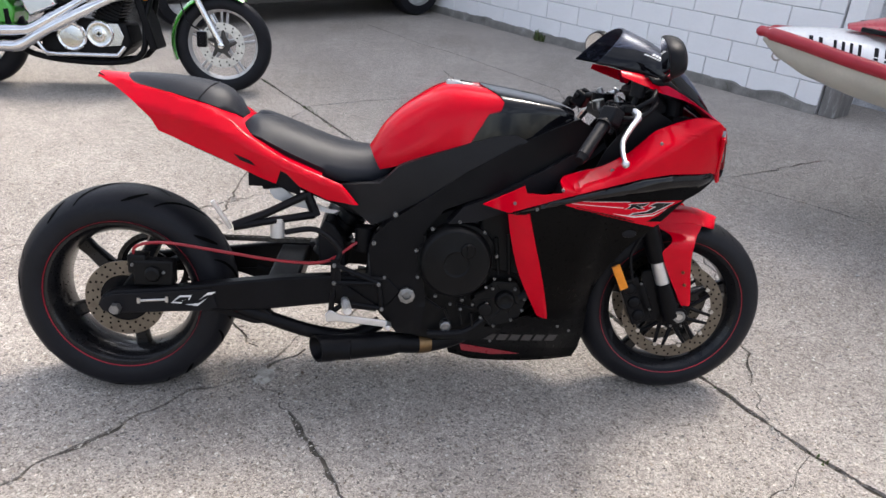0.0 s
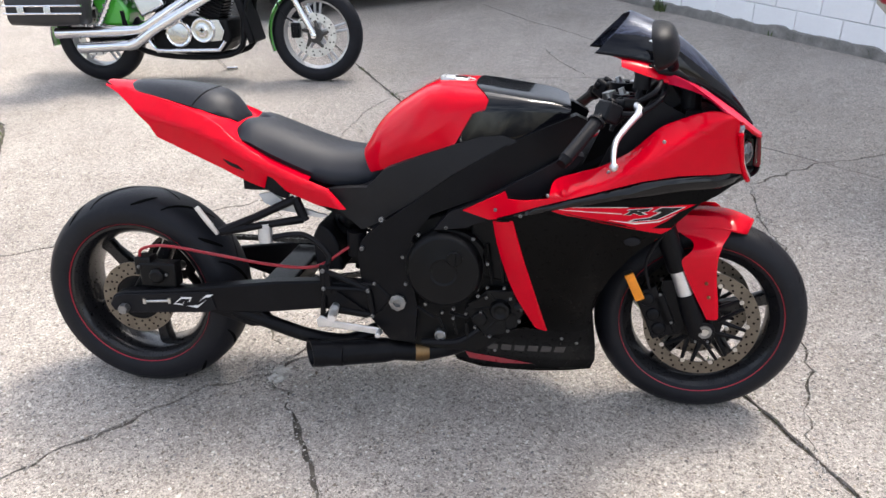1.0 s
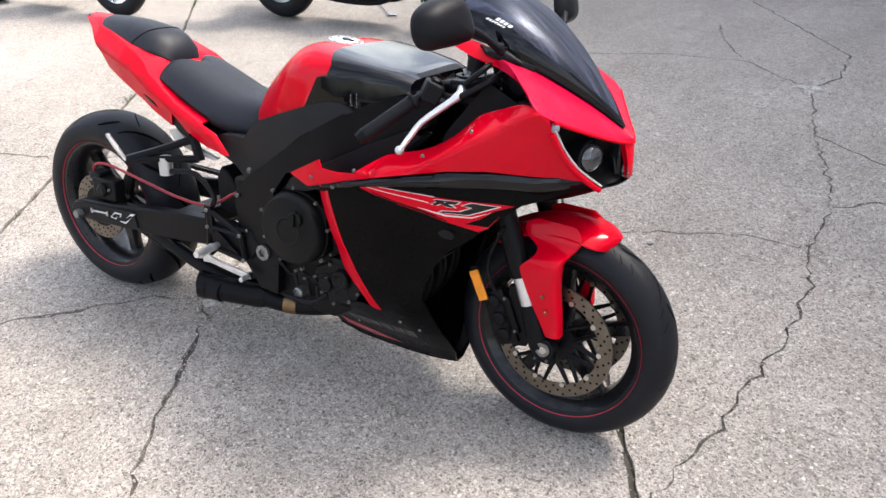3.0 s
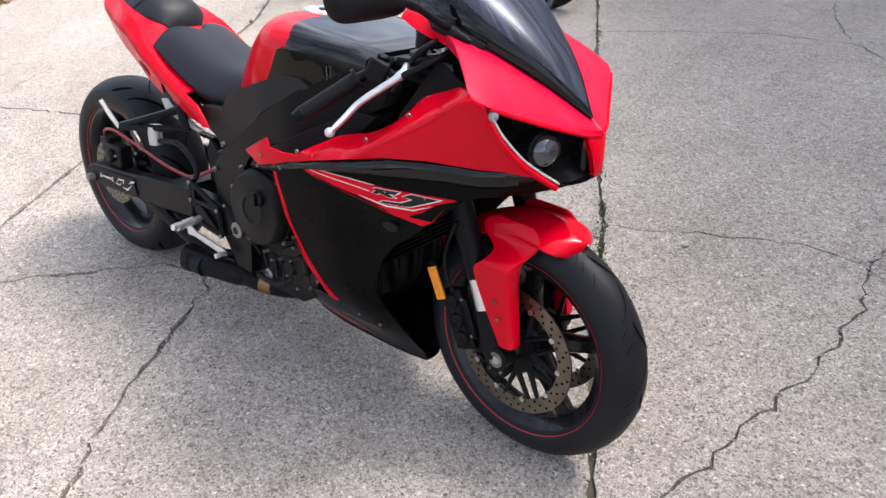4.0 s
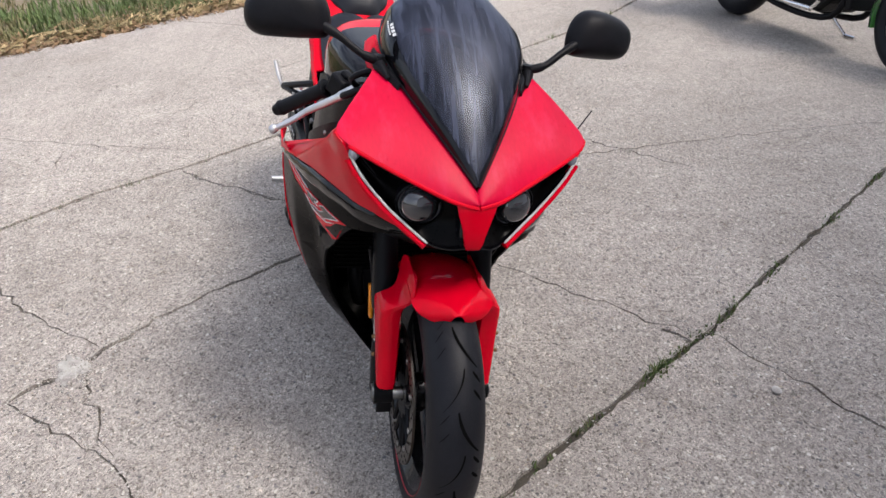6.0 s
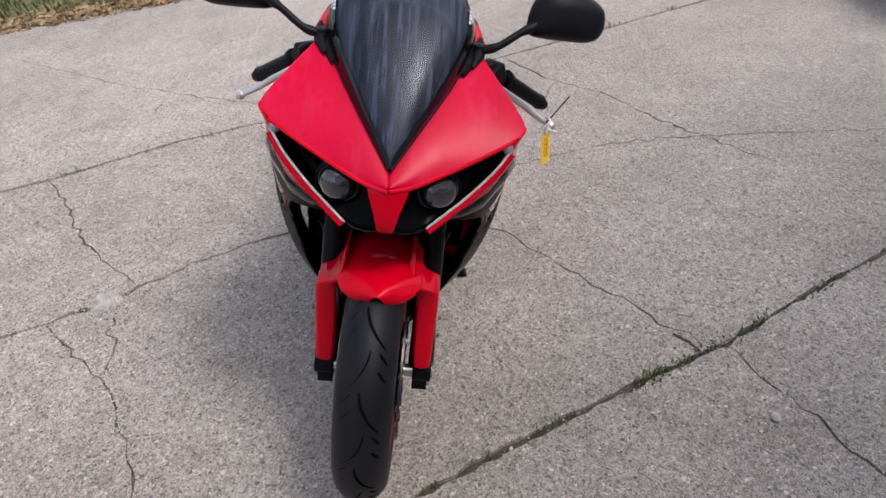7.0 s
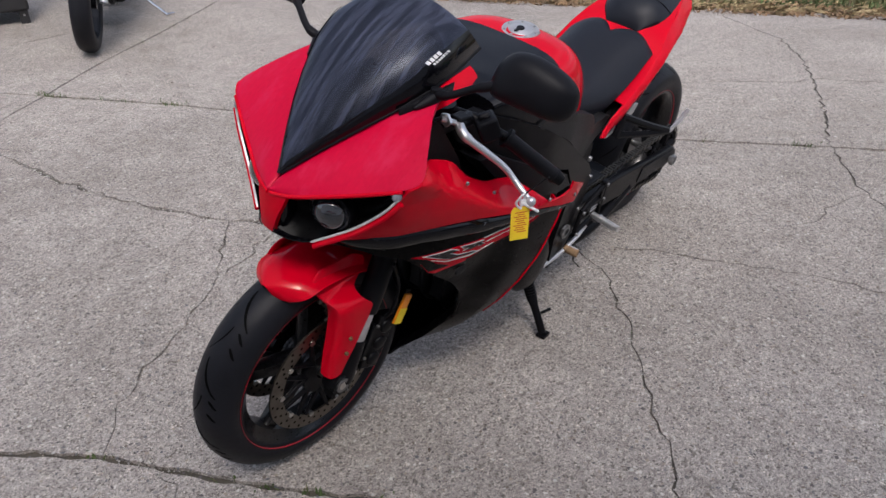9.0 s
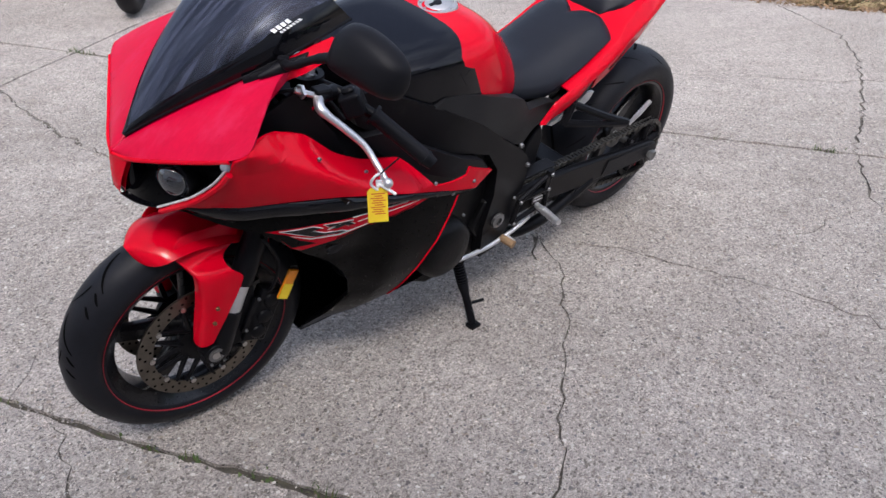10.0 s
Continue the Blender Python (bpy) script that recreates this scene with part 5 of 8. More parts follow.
        thin = [[(a[0] + 0.4 * (b[0] - a[0]), a[1] + 0.4 * (b[1] - a[1])) for a, b in zip(r, f)] for r, f in zip(rims, fills)]
        for q, mt, d in ((thin[0], DECAL, 0.003), (thin[1], DECAL, 0.003), (fills[0], GLOSSBLACK, 0.0042), (fills[1], GLOSSBLACK, 0.0042)):
            part("angular_emblem", panel(art(q), nudge(d), 0.002, s), mt, stripe, "angular black emblem" if mt is GLOSSBLACK else "white emblem outline")
        part("pale_line", panel([at_band(*p) for p in [(1080, 392), (1130, 400), (1170, 400), (1200, 388), (1171, 402), (1128, 402.5)]], nudge(0.0035), 0.002, s), DECAL, stripe)
        accent = [(-0.60, 0.645), (-0.575, 0.647), (-0.475, 0.684), (-0.406, 0.703), (-0.231, 0.744), (-0.139, 0.756), (-0.07, 0.753), (0.0, 0.75), (0.05, 0.735), (0.02, 0.722), (-0.03, 0.71), (-0.1, 0.715), (-0.16, 0.712), (-0.26, 0.703), (-0.4, 0.684), (-0.5, 0.664)]
        top, foot = accent[:9], accent[:8:-1] + [accent[8]]

        def swell(x, z):
            lo, hi = lut(x, foot), lut(x, top)
            u = min(1.0, max(0.0, (z - lo) / max(0.006, hi - lo)))
            return fair_half(x, z) + 0.004 + 0.3 * min(hi - lo, 0.045) * math.sin(math.pi * u) ** 0.8
        ac = part("accent_panel", panel(accent, swell, 0.006, s, 0.016), GLOSSBLACK, bike, "gloss black accent panel", angle=60)
        low = [(-0.26, 0.703), (-0.16, 0.712), (-0.1, 0.715), (-0.03, 0.71), (0.02, 0.722), (0.045, 0.728), (-0.02, 0.698), (-0.075, 0.678), (-0.12, 0.681), (-0.2, 0.689)]
        part("accent_lower", panel(low, lambda x, z: fair_half(x, z) + 0.003, 0.004, s, 0.025), FAIRBLACK, ac)
        # the face below the ridge stands on the fairing; above the ridge it folds inwards to the crest
        edge = [(-0.45, 0.707), (-0.44, 0.725), (-0.42, 0.738), (-0.38, 0.75), (-0.32, 0.768), (-0.257, 0.803), (-0.22, 0.835), (-0.186, 0.866), (-0.155, 0.881), (-0.126, 0.892), (-0.095, 0.905), (-0.067, 0.912), (-0.04, 0.908), (-0.012, 0.89)]
        edge = [(p.x, p.y) for p in spline([(x, z, 0) for x, z in edge], 4)]
        upper = [(-0.657, 0.667), (-0.552, 0.724), (-0.545, 0.704), (-0.5, 0.702)] + edge + [(-0.004, 0.848), (0.012, 0.81), (0.034, 0.772), (0.064, 0.722),
                 (0.045, 0.738), (0.0, 0.752), (-0.07, 0.755), (-0.139, 0.758), (-0.231, 0.747), (-0.406, 0.705), (-0.475, 0.687), (-0.59, 0.65)]
        ridge = [(-0.62, 0.72), (-0.46, 0.712), (-0.36, 0.722), (-0.31, 0.738), (-0.236, 0.78), (-0.163, 0.826), (-0.11, 0.858), (-0.067, 0.888), (-0.04, 0.9), (0.1, 0.92)]

        def up_half(x, z):
            zr, zc = (sum(lut(x + 0.012 * k, tb) for k in (-2, -1, 0, 1, 2)) / 5 for tb in (ridge, edge))
            out = fair_half(x, min(z, zr)) + 0.008 + 0.004 * math.sin(math.pi * min(1.0, max(0.0, (z - 0.75) / 0.1)))
            if z <= zr or x < -0.46:
                return out
            t = min(1.0, (z - zr) / max(0.012, zc - zr))
            return out + (lut(x, [(-0.46, 0.262), (-0.43, 0.215), (-0.38, 0.212), (-0.12, 0.203), (-0.067, 0.232), (-0.04, 0.246), (-0.01, 0.234)]) - out) * t
        up = part("upper_fairing", panel(upper, up_half, 0.005, s, 0.014), RED, bike, "glossy red upper side fairing", angle=60)
        # shelf from the upper edge inwards below the handlebar
        A = [vec(p.x, s * up_half(p.x, p.y), p.y) for p in spline([(x, z, 0) for x, z in edge], 2)]
        inner = [p + vec(0.0, -s * 0.012, -0.006) for p in A]
        part("inner_shelf", patch(A, inner, 2, 0.003, (0, 0, 1), 0.004), RED, up, "glossy red inner edge of the fairing", angle=60)
        part("inner_lining", patch(inner, [p + vec(-0.01, -s * 0.07, -0.075) for p in inner], 4, 0.006, (0, 0, 1), 0.004), GREYBLK, up, "black inner fairing")
        part("shelf_bolt", bolt((-0.305, s * (up_half(-0.305, 0.762) + 0.001), 0.762), 0.008, 0.004, s), BOLT, up, kind="stuff")
        spots = [(-0.514, 0.662, 0.001), (-0.237, 0.73, 0.006), (-0.042, 0.728, 0.006), (-0.181, 0.841, -0.012), (-0.45, 0.716, 0.008), (-0.575, 0.677, 0.008), (-0.393, 0.276, 0.001), (-0.35, 0.25, 0.001), (-0.58, 0.19, 0.001)]
        part("fairing_bolt", join(*[bolt((x, s * (fair_half(x, z) + d), z), 0.0075, 0.004, s) for x, z, d in spots]), BOLT, fairing, "bare metal fairing bolts", kind="stuff")
        part("indicator_plug", moved(lathe([(1e-4, 0), (0.02, 0), (0.018, s * 0.004), (1e-4, s * 0.005)], 16, "y", (0, 0, 0)), Matrix.Translation((-0.235, s * (fair_half(-0.235, 0.585) + 0.001), 0.585)) @ Matrix.Diagonal((1.1, 1, 0.6, 1))), GREYBLK, fairing)
        part("belly_stripe", panel([(-0.67, 0.165), (-0.56, 0.142), (-0.47, 0.118), (-0.56, 0.112), (-0.66, 0.13)], nudge(0.0015), 0.003, s), MAROON, fairing, "thin dark red belly stripe")
        # maker's lettering as plain bars
        for i in range(6):
            x = -0.60 + 0.038 * i
            part("letter_bar", panel([(x, 0.197), (x + 0.028, 0.195), (x + 0.032, 0.229), (x + 0.004, 0.231)], nudge(0.0015), 0.002, s), GREYDECAL, fairing)
    sides(side)
    # belly pan and front duct
    low = [(-0.7, 0.12), (-0.627, 0.092), (-0.54, 0.087), (-0.455, 0.087), (-0.37, 0.096), (-0.296, 0.112)]
    A = [vec(x, -fair_half(x, z), z) for x, z in low]
    B = [vec(x, fair_half(x, z), z) for x, z in low]
    part("belly_pan", patch(A, B, 4, -0.006, (0, 0, 1), 0.004), FAIRBLACK, bike, "black belly pan", angle=60)
    rad = part("radiator", box((-0.385, 0, 0.52), (0.03, 0.40, 0.24)), GROOVE, bike, "dark radiator", bevel=0.002)
    for i in range(19):
        part("radiator_fin", box((-0.366, 0, 0.41 + 0.012 * i), (0.006, 0.37, 0.003)), FAIRBLACK, rad)
    part("oil_cooler", box((-0.42, 0, 0.33), (0.03, 0.24, 0.09)), SATIN, bike, bevel=0.003)
    part("exhaust_header", join(*[tube(spline([(-0.44, y, 0.44), (-0.40, y, 0.36), (-0.44, y * 0.8, 0.26), (-0.58, y * 0.5, 0.19), (-0.70, -0.05, 0.195)], 6), 0.02, 10) for y in (-0.12, -0.04, 0.04, 0.12)]), SATIN, bike)

    # nose: wings over the lights from the screen to the corners
    I = spline([(0.104, 0, 0.822), (0.078, -0.004, 0.842), (0.02, -0.042, 0.888), (-0.04, -0.08, 0.928), (-0.10, -0.113, 0.962), (-0.168, -0.142, 0.994), (-0.19, -0.148, 1.0), (-0.203, -0.151, 1.003)], 6)
    Oc = spline([(0.106, -0.002, 0.817), (0.092, -0.045, 0.823), (0.061, -0.105, 0.841), (0.028, -0.168, 0.863), (-0.006, -0.23, 0.888), (-0.04, -0.248, 0.91), (-0.098, -0.2, 0.95), (-0.19, -0.15, 0.973)], 6)
    brow = spline([(0.106, -0.002, 0.817), (0.092, -0.045, 0.823), (0.061, -0.105, 0.841), (0.028, -0.168, 0.863), (-0.006, -0.23, 0.887)], 8)
    lower = spline([(0.112, -0.016, 0.735), (0.095, -0.045, 0.724), (0.066, -0.08, 0.724), (0.032, -0.15, 0.775), (0.006, -0.218, 0.853)], 8)
    strip = spline([(0.07, -0.078, 0.722), (0.047, -0.12, 0.752), (0.03, -0.155, 0.78), (0.012, -0.2, 0.828), (0.0, -0.226, 0.868)], 6)
    flip = lambda c: [vec(p.x, -p.y, p.z) for p in c]
    nose = part("nose_fairing", join(patch(I, Oc, 10, 0.005, (0.55, -0.35, 0.75), 0.004), mirrored(patch(I, Oc, 10, 0.005, (0.55, -0.35, 0.75), 0.004))), REDSHEEN, bike, "glossy red nose fairing with dusty streaks and painted-in sky sheen", angle=60)
    col = [[vec(0.104 + dx, y * w, z) for y in (-1, -0.5, 0, 0.5, 1)] for z, w, dx in ((0.826, 0.04, -0.006), (0.815, 0.038, 0.002), (0.80, 0.034, 0.004), (0.77, 0.024, 0.007), (0.74, 0.017, 0.009), (0.728, 0.014, 0.004))]
    for row in col:
        for p in row:
            p.x -= 6.0 * p.y * p.y
    part("nose_bridge", join(loft(col, False, False), loft([[p - vec(0.01, 0, 0) for p in r] for r in col], False, False)), RED, nose, "red bridge between the headlights", angle=60)

    for s in (-1, 1):
        part("brow_lip", tube([vec(p.x + 0.001, p.y * -s, p.z - 0.002) for p in brow], 0.0042, 8), RED, nose, "rounded glossy red edge over the headlight")
        A = [vec(-0.16, s * 0.141, 0.995), vec(-0.2, s * 0.148, 1.006), vec(-0.24, s * 0.15, 1.016), vec(-0.285, s * 0.146, 1.021)]
        B = [vec(-0.16, s * 0.16, 0.965), vec(-0.2, s * 0.172, 0.977), vec(-0.24, s * 0.175, 0.99), vec(-0.285, s * 0.165, 1.005)]
        part("nose_rear_strip", patch(A, B, 3, 0.003, (0, s, 0), 0.004), RED, nose, angle=60)
    part("nose_core", box((0.068, 0, 0.775), (0.05, 0.05, 0.09)), GLOSSBLACK, nose, bevel=0.01)
    part("nose_lining", join(box((-0.1, 0, 0.9), (0.05, 0.24, 0.12)), box((-0.03, 0, 0.86), (0.05, 0.2, 0.06))), GREYBLK, nose, bevel=0.02)

    def lights(s):
        f = (lambda c: c) if s < 0 else flip
        back = lambda c, d: [p + vec(-d, 0, 0) for p in c]
        shell = part("headlight", patch(f(back(brow, 0.02)), f(back(lower, 0.014)), 6, -0.03, (1, 0, 0.2), 0.003), FAIRBLACK, bike, "black headlight recess with projector", angle=60)
        part("recess_rim", join(patch(f(brow), f(back(brow, 0.03)), 1, 0, (0, 0, 1), 0.003), patch(f(lower), f(back(lower, 0.03)), 1, 0, (0, 0, 1), 0.003)), GLOSSBLACK, shell)
        m = Matrix.Translation((0.034, s * 0.094, 0.788)) @ Matrix.Rotation(radians(s * 14), 4, "Z") @ Matrix.Rotation(radians(4), 4, "Y")
        part("projector_barrel", moved(lathe([(0.045, -0.03), (0.046, 0.004), (0.043, 0.007), (0.041, 0.0), (0.035, -0.024), (1e-4, -0.026)], 28, "x"), m), SATIN, shell)
        part("projector_bowl", moved(lathe([(0.0405, 0.004), (0.03, -0.012), (1e-4, -0.02)], 24, "x"), m), BOWL, shell)
        part("projector_lens", moved(ball((0.003, 0, 0), 0.0375, 14, (0.75, 1, 1)), m), PROJECTOR, shell, "round glass projector lens")
        part("position_light", ball((-0.004, s * 0.219, 0.871), 0.013, 10, (0.8, 0.8, 1)), PALELENS, shell, "small pale marker lamp")
        part("light_strip", tube(f(strip), [0.0016] + [0.0026] * (len(strip) - 2) + [0.003], 8), SILVERSTRIP, shell, "silver daylight strip")
        part("strip_lip", tube([p + vec(-0.004, s * 0.004, -0.009) for p in f(strip)], 0.0065, 8), RED, shell, "thin red lip")
        part("mirror_seat", patch(f([vec(-0.22, -0.158, 1.012), vec(-0.16, -0.145, 0.998), vec(-0.10, -0.122, 0.975)]), f([vec(-0.2, -0.17, 1.0), vec(-0.16, -0.163, 0.989), vec(-0.10, -0.127, 0.969)]), 2, 0.004, (0, 0, 1), 0.006), GREYBLK, shell)
    sides(lights)
    # chin below the nose and dark ducts
    A = [vec(p.x - 0.012, p.y, p.z - 0.004) for p in lower[:22]]
    B = [vec(-0.04 - 0.1 * i / 21, -0.02 - 0.16 * i / 21, 0.675 - 0.02 * i / 21) for i in range(22)]
    part("nose_chin", join(patch(A, B, 5, -0.01, (0, 0, 1), 0.003), mirrored(patch(A, B, 5, -0.01, (0, 0, 1), 0.003)), patch([vec(0.1, -0.02, 0.728), vec(0.1, 0.02, 0.728)], [vec(-0.04, -0.02, 0.675), vec(-0.04, 0.02, 0.675)], 2, 0, (0, 0, 1), 0.003)), FAIRBLACK, bike, "black chin below the nose", angle=60)
    part("inner_duct", join(*[prism([(-0.09, 0.70), (-0.06, 0.86), (-0.2, 0.93), (-0.3, 0.80), (-0.36, 0.66), (-0.2, 0.63)], s * 0.14, s * 0.146) for s in (-1, 1)], box((-0.1, 0, 0.83), (0.04, 0.3, 0.14), pose(0, 0, 0))), GREYBLK, bike, "black inner fairing and ducts")

    # windscreen, double skinned
    E = spline([(0.080, 0.002, 0.846), (0.022, 0.044, 0.893), (-0.038, 0.083, 0.934), (-0.10, 0.116, 0.968), (-0.168, 0.142, 1.002), (-0.24, 0.143, 1.022), (-0.345, 0.12, 1.036)], 5)
    Rg = spline([(0.081, 0, 0.848), (0.035, 0, 0.91), (-0.022, 0, 0.977), (-0.08, 0, 1.032), (-0.14, 0, 1.078), (-0.195, 0, 1.108), (-0.255, 0, 1.132)], 5)
    def skin(d):
        rows = []
        for e, r in zip(E, Rg):
            row = []
            for j in range(17):
                f = j / 8 - 1
                k = (1 - abs(f) ** 2.3)
                row.append(vec(e.x + (r.x - e.x) * k - d, e.y * math.sin(f * math.pi / 2) * (1 - d * 4), e.z + (r.z - e.z) * k - d * 0.7))
            rows.append(row)
        return rows
    a, b = skin(0), skin(0.004)
    V1, F1 = loft(a, False, False)
    V2, _ = loft(b, False, False)
    k, cols, n = len(V1), 17, len(a)
    rim = [j for j in range(cols)] + [i * cols + cols - 1 for i in range(1, n)] + [(n - 1) * cols + j for j in range(cols - 2, -1, -1)] + [i * cols for i in range(n - 2, 0, -1)]
    screen = part("windscreen", (V1 + V2, F1 + [tuple(x + k for x in reversed(f)) for f in F1] + [(q, p, p + k, q + k) for p, q in zip(rim, rim[1:] + rim[:1])]), SMOKE, bike, "dark smoked windscreen with painted sky-reflection streaks", angle=70)
    for s in (-1, 1):
        part("screen_edge", tube([vec(p.x, s * p.y, p.z) for p in E], 0.0035, 8), GREYBLK, screen, "black rubber screen edge")
        # printed border: a strip of even width along the edge
        rows = []
        for i, (e, r) in enumerate(zip(E, Rg)):
            wide = lut(i, [(0, 0.012), (8, 0.024), (16, 0.036), (22, 0.052), (30, 0.06)])
            run, f, last, row = 0.0, 1.0, None, []
            while f > 0.02 and run <= wide:
                k2 = 1 - f ** 2.3
                p = vec(e.x + (r.x - e.x) * k2 + 0.0012, s * (e.y * math.sin(f * math.pi / 2) + 0.0008), e.z + (r.z - e.z) * k2 + 0.0012)
                run += (p - last).length if last else 0
                row.append(p)
                last, f = p, f - 0.01
            rows.append([row[int((len(row) - 1) * j / 6)] for j in range(7)])
        part("screen_border", loft(rows, False, False), GLOSSBLACK, screen, "black printed border of the screen", angle=60)
    # maker's mark on the screen as plain bars
    def screen_at(u, f, lift=0.0012):
        i = int(u)
        e, r = E[i].lerp(E[i + 1], u - i), Rg[i].lerp(Rg[i + 1], u - i)
        k2 = 1 - abs(f) ** 2.3
        lift = lift * 2
        return vec(e.x + (r.x - e.x) * k2 + lift, e.y * math.sin(f * math.pi / 2) * (1 + lift * 6), e.z + (r.z - e.z) * k2 + lift)
    for s in (-1, 1):
        for i in range(11):
            u0, f0, du, df = (20.7 + 0.8 * i, 0.68, 0.6, 0.05) if i < 4 else (21.6 + 0.52 * (i - 4), 0.745, 0.36, 0.028)
            q = [screen_at(u0 + a, s * (f0 + c)) for a, c in ((0, 0), (du, 0), (du + 0.25, df), (0.25, df))]
            part("mark_bar", (q, [(0, 1, 2, 3)]), DECAL, screen)

    # tank: a red rear part and a black front cover that meet along a curve
    zt = [(-0.965, 0.745), (-0.955, 0.782), (-0.93, 0.826), (-0.88, 0.878), (-0.82, 0.92), (-0.766, 0.95), (-0.71, 0.957), (-0.64, 0.95), (-0.53, 0.934), (-0.43, 0.918), (-0.39, 0.90)]
    wd = [(-0.965, 0.075), (-0.93, 0.10), (-0.88, 0.128), (-0.8, 0.168), (-0.7, 0.195), (-0.6, 0.2), (-0.5, 0.185), (-0.42, 0.16), (-0.39, 0.145)]
    zb = [(-0.965, 0.70), (-0.86, 0.735), (-0.70, 0.79), (-0.6, 0.80), (-0.42, 0.83), (-0.39, 0.83)]
    sm = lambda x, tb: (lut(x - 0.02, tb) + lut(x - 0.01, tb) + lut(x, tb) + lut(x + 0.01, tb) + lut(x + 0.02, tb)) / 5

    def skin_tank(x, f, square=0.0):
        th = abs(f) * math.pi / 2
        peak = lut(x, [(-0.965, 0.3), (-0.87, 0.26), (-0.74, 0.0)])
        y, z = sm(x, wd) * math.sin(th) ** (0.72 - 0.4 * square + peak), sm(x, zb) + (sm(x, zt) - sm(x, zb)) * math.cos(th) ** (0.62 - 0.44 * square + peak)
        return vec(x, y * (1 if f > 0 else -1), z)
    meet = lambda f: lut(abs(f), [(0, -0.648), (0.25, -0.632), (0.48, -0.615), (0.7, -0.603), (0.9, -0.612), (1, -0.70)])
    fs = [i / 16 - 1 for i in range(33)]
    red = [[skin_tank(-0.965 + (meet(f) + 0.965) * i / 20, f, (i / 20) ** 2 * 0.9) for f in fs] for i in range(21)]
    blk = [[skin_tank(meet(f) + (-0.40 - meet(f)) * i / 14, f, min(1, 0.9 + i / 50)) for f in fs] for i in range(15)]
    for row, i in zip(blk, range(15)):
        for p in row:
            p.z += 0.003
    tank = part("fuel_tank", loft(red, False, False), RED, bike, "glossy red fuel tank", angle=60)
    part("tank_cover", join(loft(blk, False, False), ([p.copy() for p in blk[-1]] + [vec(-0.39, 0, 0.82)], [(i, i + 1, 33) for i in range(32)])), GLOSSBLACK, tank, "gloss black airbox cover", angle=40)
    cm = Matrix.Translation((-0.70, 0, 0.953)) @ Matrix.Rotation(radians(7), 4, "Y")
    cap = part("filler_cap", moved(lathe([(1e-4, 0.006), (0.028, 0.006), (0.032, 0.003), (0.047, 0.0045), (0.05, -0.002), (0.05, -0.01)], 36, "z"), cm), CASTALU, tank, "silver filler cap with ring of bolts")
    part("cap_bolt", moved(join(*[lathe([(0.0035, 0.003), (0.0035, 0.0065), (1e-4, 0.0065)], 8, "z", (0.041 * math.cos(radians(a)), 0.041 * math.sin(radians(a)), 0)) for a in range(0, 360, 52)]), cm), STEEL, cap, kind="stuff")
    part("cap_lock", moved(join(lathe([(1e-4, 0.009), (0.01, 0.009), (0.011, 0.005)], 14, "z"), box((0.014, 0, 0.007), (0.02, 0.008, 0.004))), cm), GREYBLK, cap)

    def flank(s):
        cover = [(-1.07, 0.66), (-1.03, 0.675), (-0.93, 0.684), (-0.88, 0.735), (-0.863, 0.744), (-0.78, 0.778), (-0.684, 0.814), (-0.62, 0.834), (-0.565, 0.838), (-0.53, 0.823), (-0.60, 0.79), (-0.695, 0.735), (-0.80, 0.655), (-0.86, 0.615), (-0.90, 0.585), (-0.95, 0.56), (-1.0, 0.60)]
        dep = lambda x, z: lut(x, [(-1.1, 0.135), (-0.95, 0.15), (-0.85, 0.172), (-0.7, 0.198), (-0.55, 0.2)]) + 0.012 * math.sin(max(0, min(1, (0.84 - z) / 0.25)) * math.pi)
        if s < 0:
            part("airbox", prism([(-1.0, 0.6), (-0.86, 0.58), (-0.5, 0.68), (-0.45, 0.82), (-0.6, 0.82), (-0.85, 0.72), (-1.0, 0.66)], -0.14, 0.14), GREYBLK, bike, "black airbox between the frame spars", bevel=0.01)
        part("tank_side_cover", panel(cover, dep, 0.03, s, 0.03), SIDEGREY, bike, "charcoal side cover below the tank", angle=60)
        beam = [(-0.34, 0.86), (-0.385, 0.884), (-0.46, 0.858), (-0.552, 0.818), (-0.695, 0.734), (-0.80, 0.655), (-0.86, 0.612), (-0.905, 0.58), (-0.945, 0.538), (-0.957, 0.50), (-0.945, 0.40), (-0.93, 0.32), (-0.87, 0.25), (-0.80, 0.25), (-0.79, 0.36), (-0.81, 0.47), (-0.80, 0.56), (-0.75, 0.625), (-0.665, 0.66), (-0.56, 0.70), (-0.45, 0.745), (-0.36, 0.80)]
        dep2 = lambda x, z: lut(x, [(-0.96, 0.187), (-0.8, 0.2), (-0.6, 0.212), (-0.45, 0.185), (-0.34, 0.13)])
        fr = part("frame_spar", panel(beam, dep2, 0.05, s, 0.04), SATIN, bike, "satin black twin-spar frame", bevel=0.004, angle=50)
        part("frame_bolt", join(bolt((-0.884, s * 0.196, 0.606), 0.013, 0.008, s), bolt((-0.942, s * 0.19, 0.52), 0.011, 0.008, s), bolt((-0.91, s * 0.195, 0.42), 0.008, 0.005, s)), BOLT, fr, kind="stuff")
        part("pivot_nut", join(lathe([(0.012, 0), (0.024, 0), (0.024, s * 0.008), (0.012, s * 0.01)], 8, "y", (-0.845, s * 0.2, 0.37)), lathe([(1e-4, s * 0.002), (0.012, s * 0.002), (0.012, s * 0.008)], 6, "y", (-0.845, s * 0.2, 0.37))), BOLT, fr, "bare metal swingarm pivot nut")
        duct = [(-0.70, 0.64), (-0.62, 0.675), (-0.5, 0.74), (-0.40, 0.79), (-0.36, 0.78), (-0.43, 0.70), (-0.56, 0.64), (-0.66, 0.60), (-0.74, 0.59)]
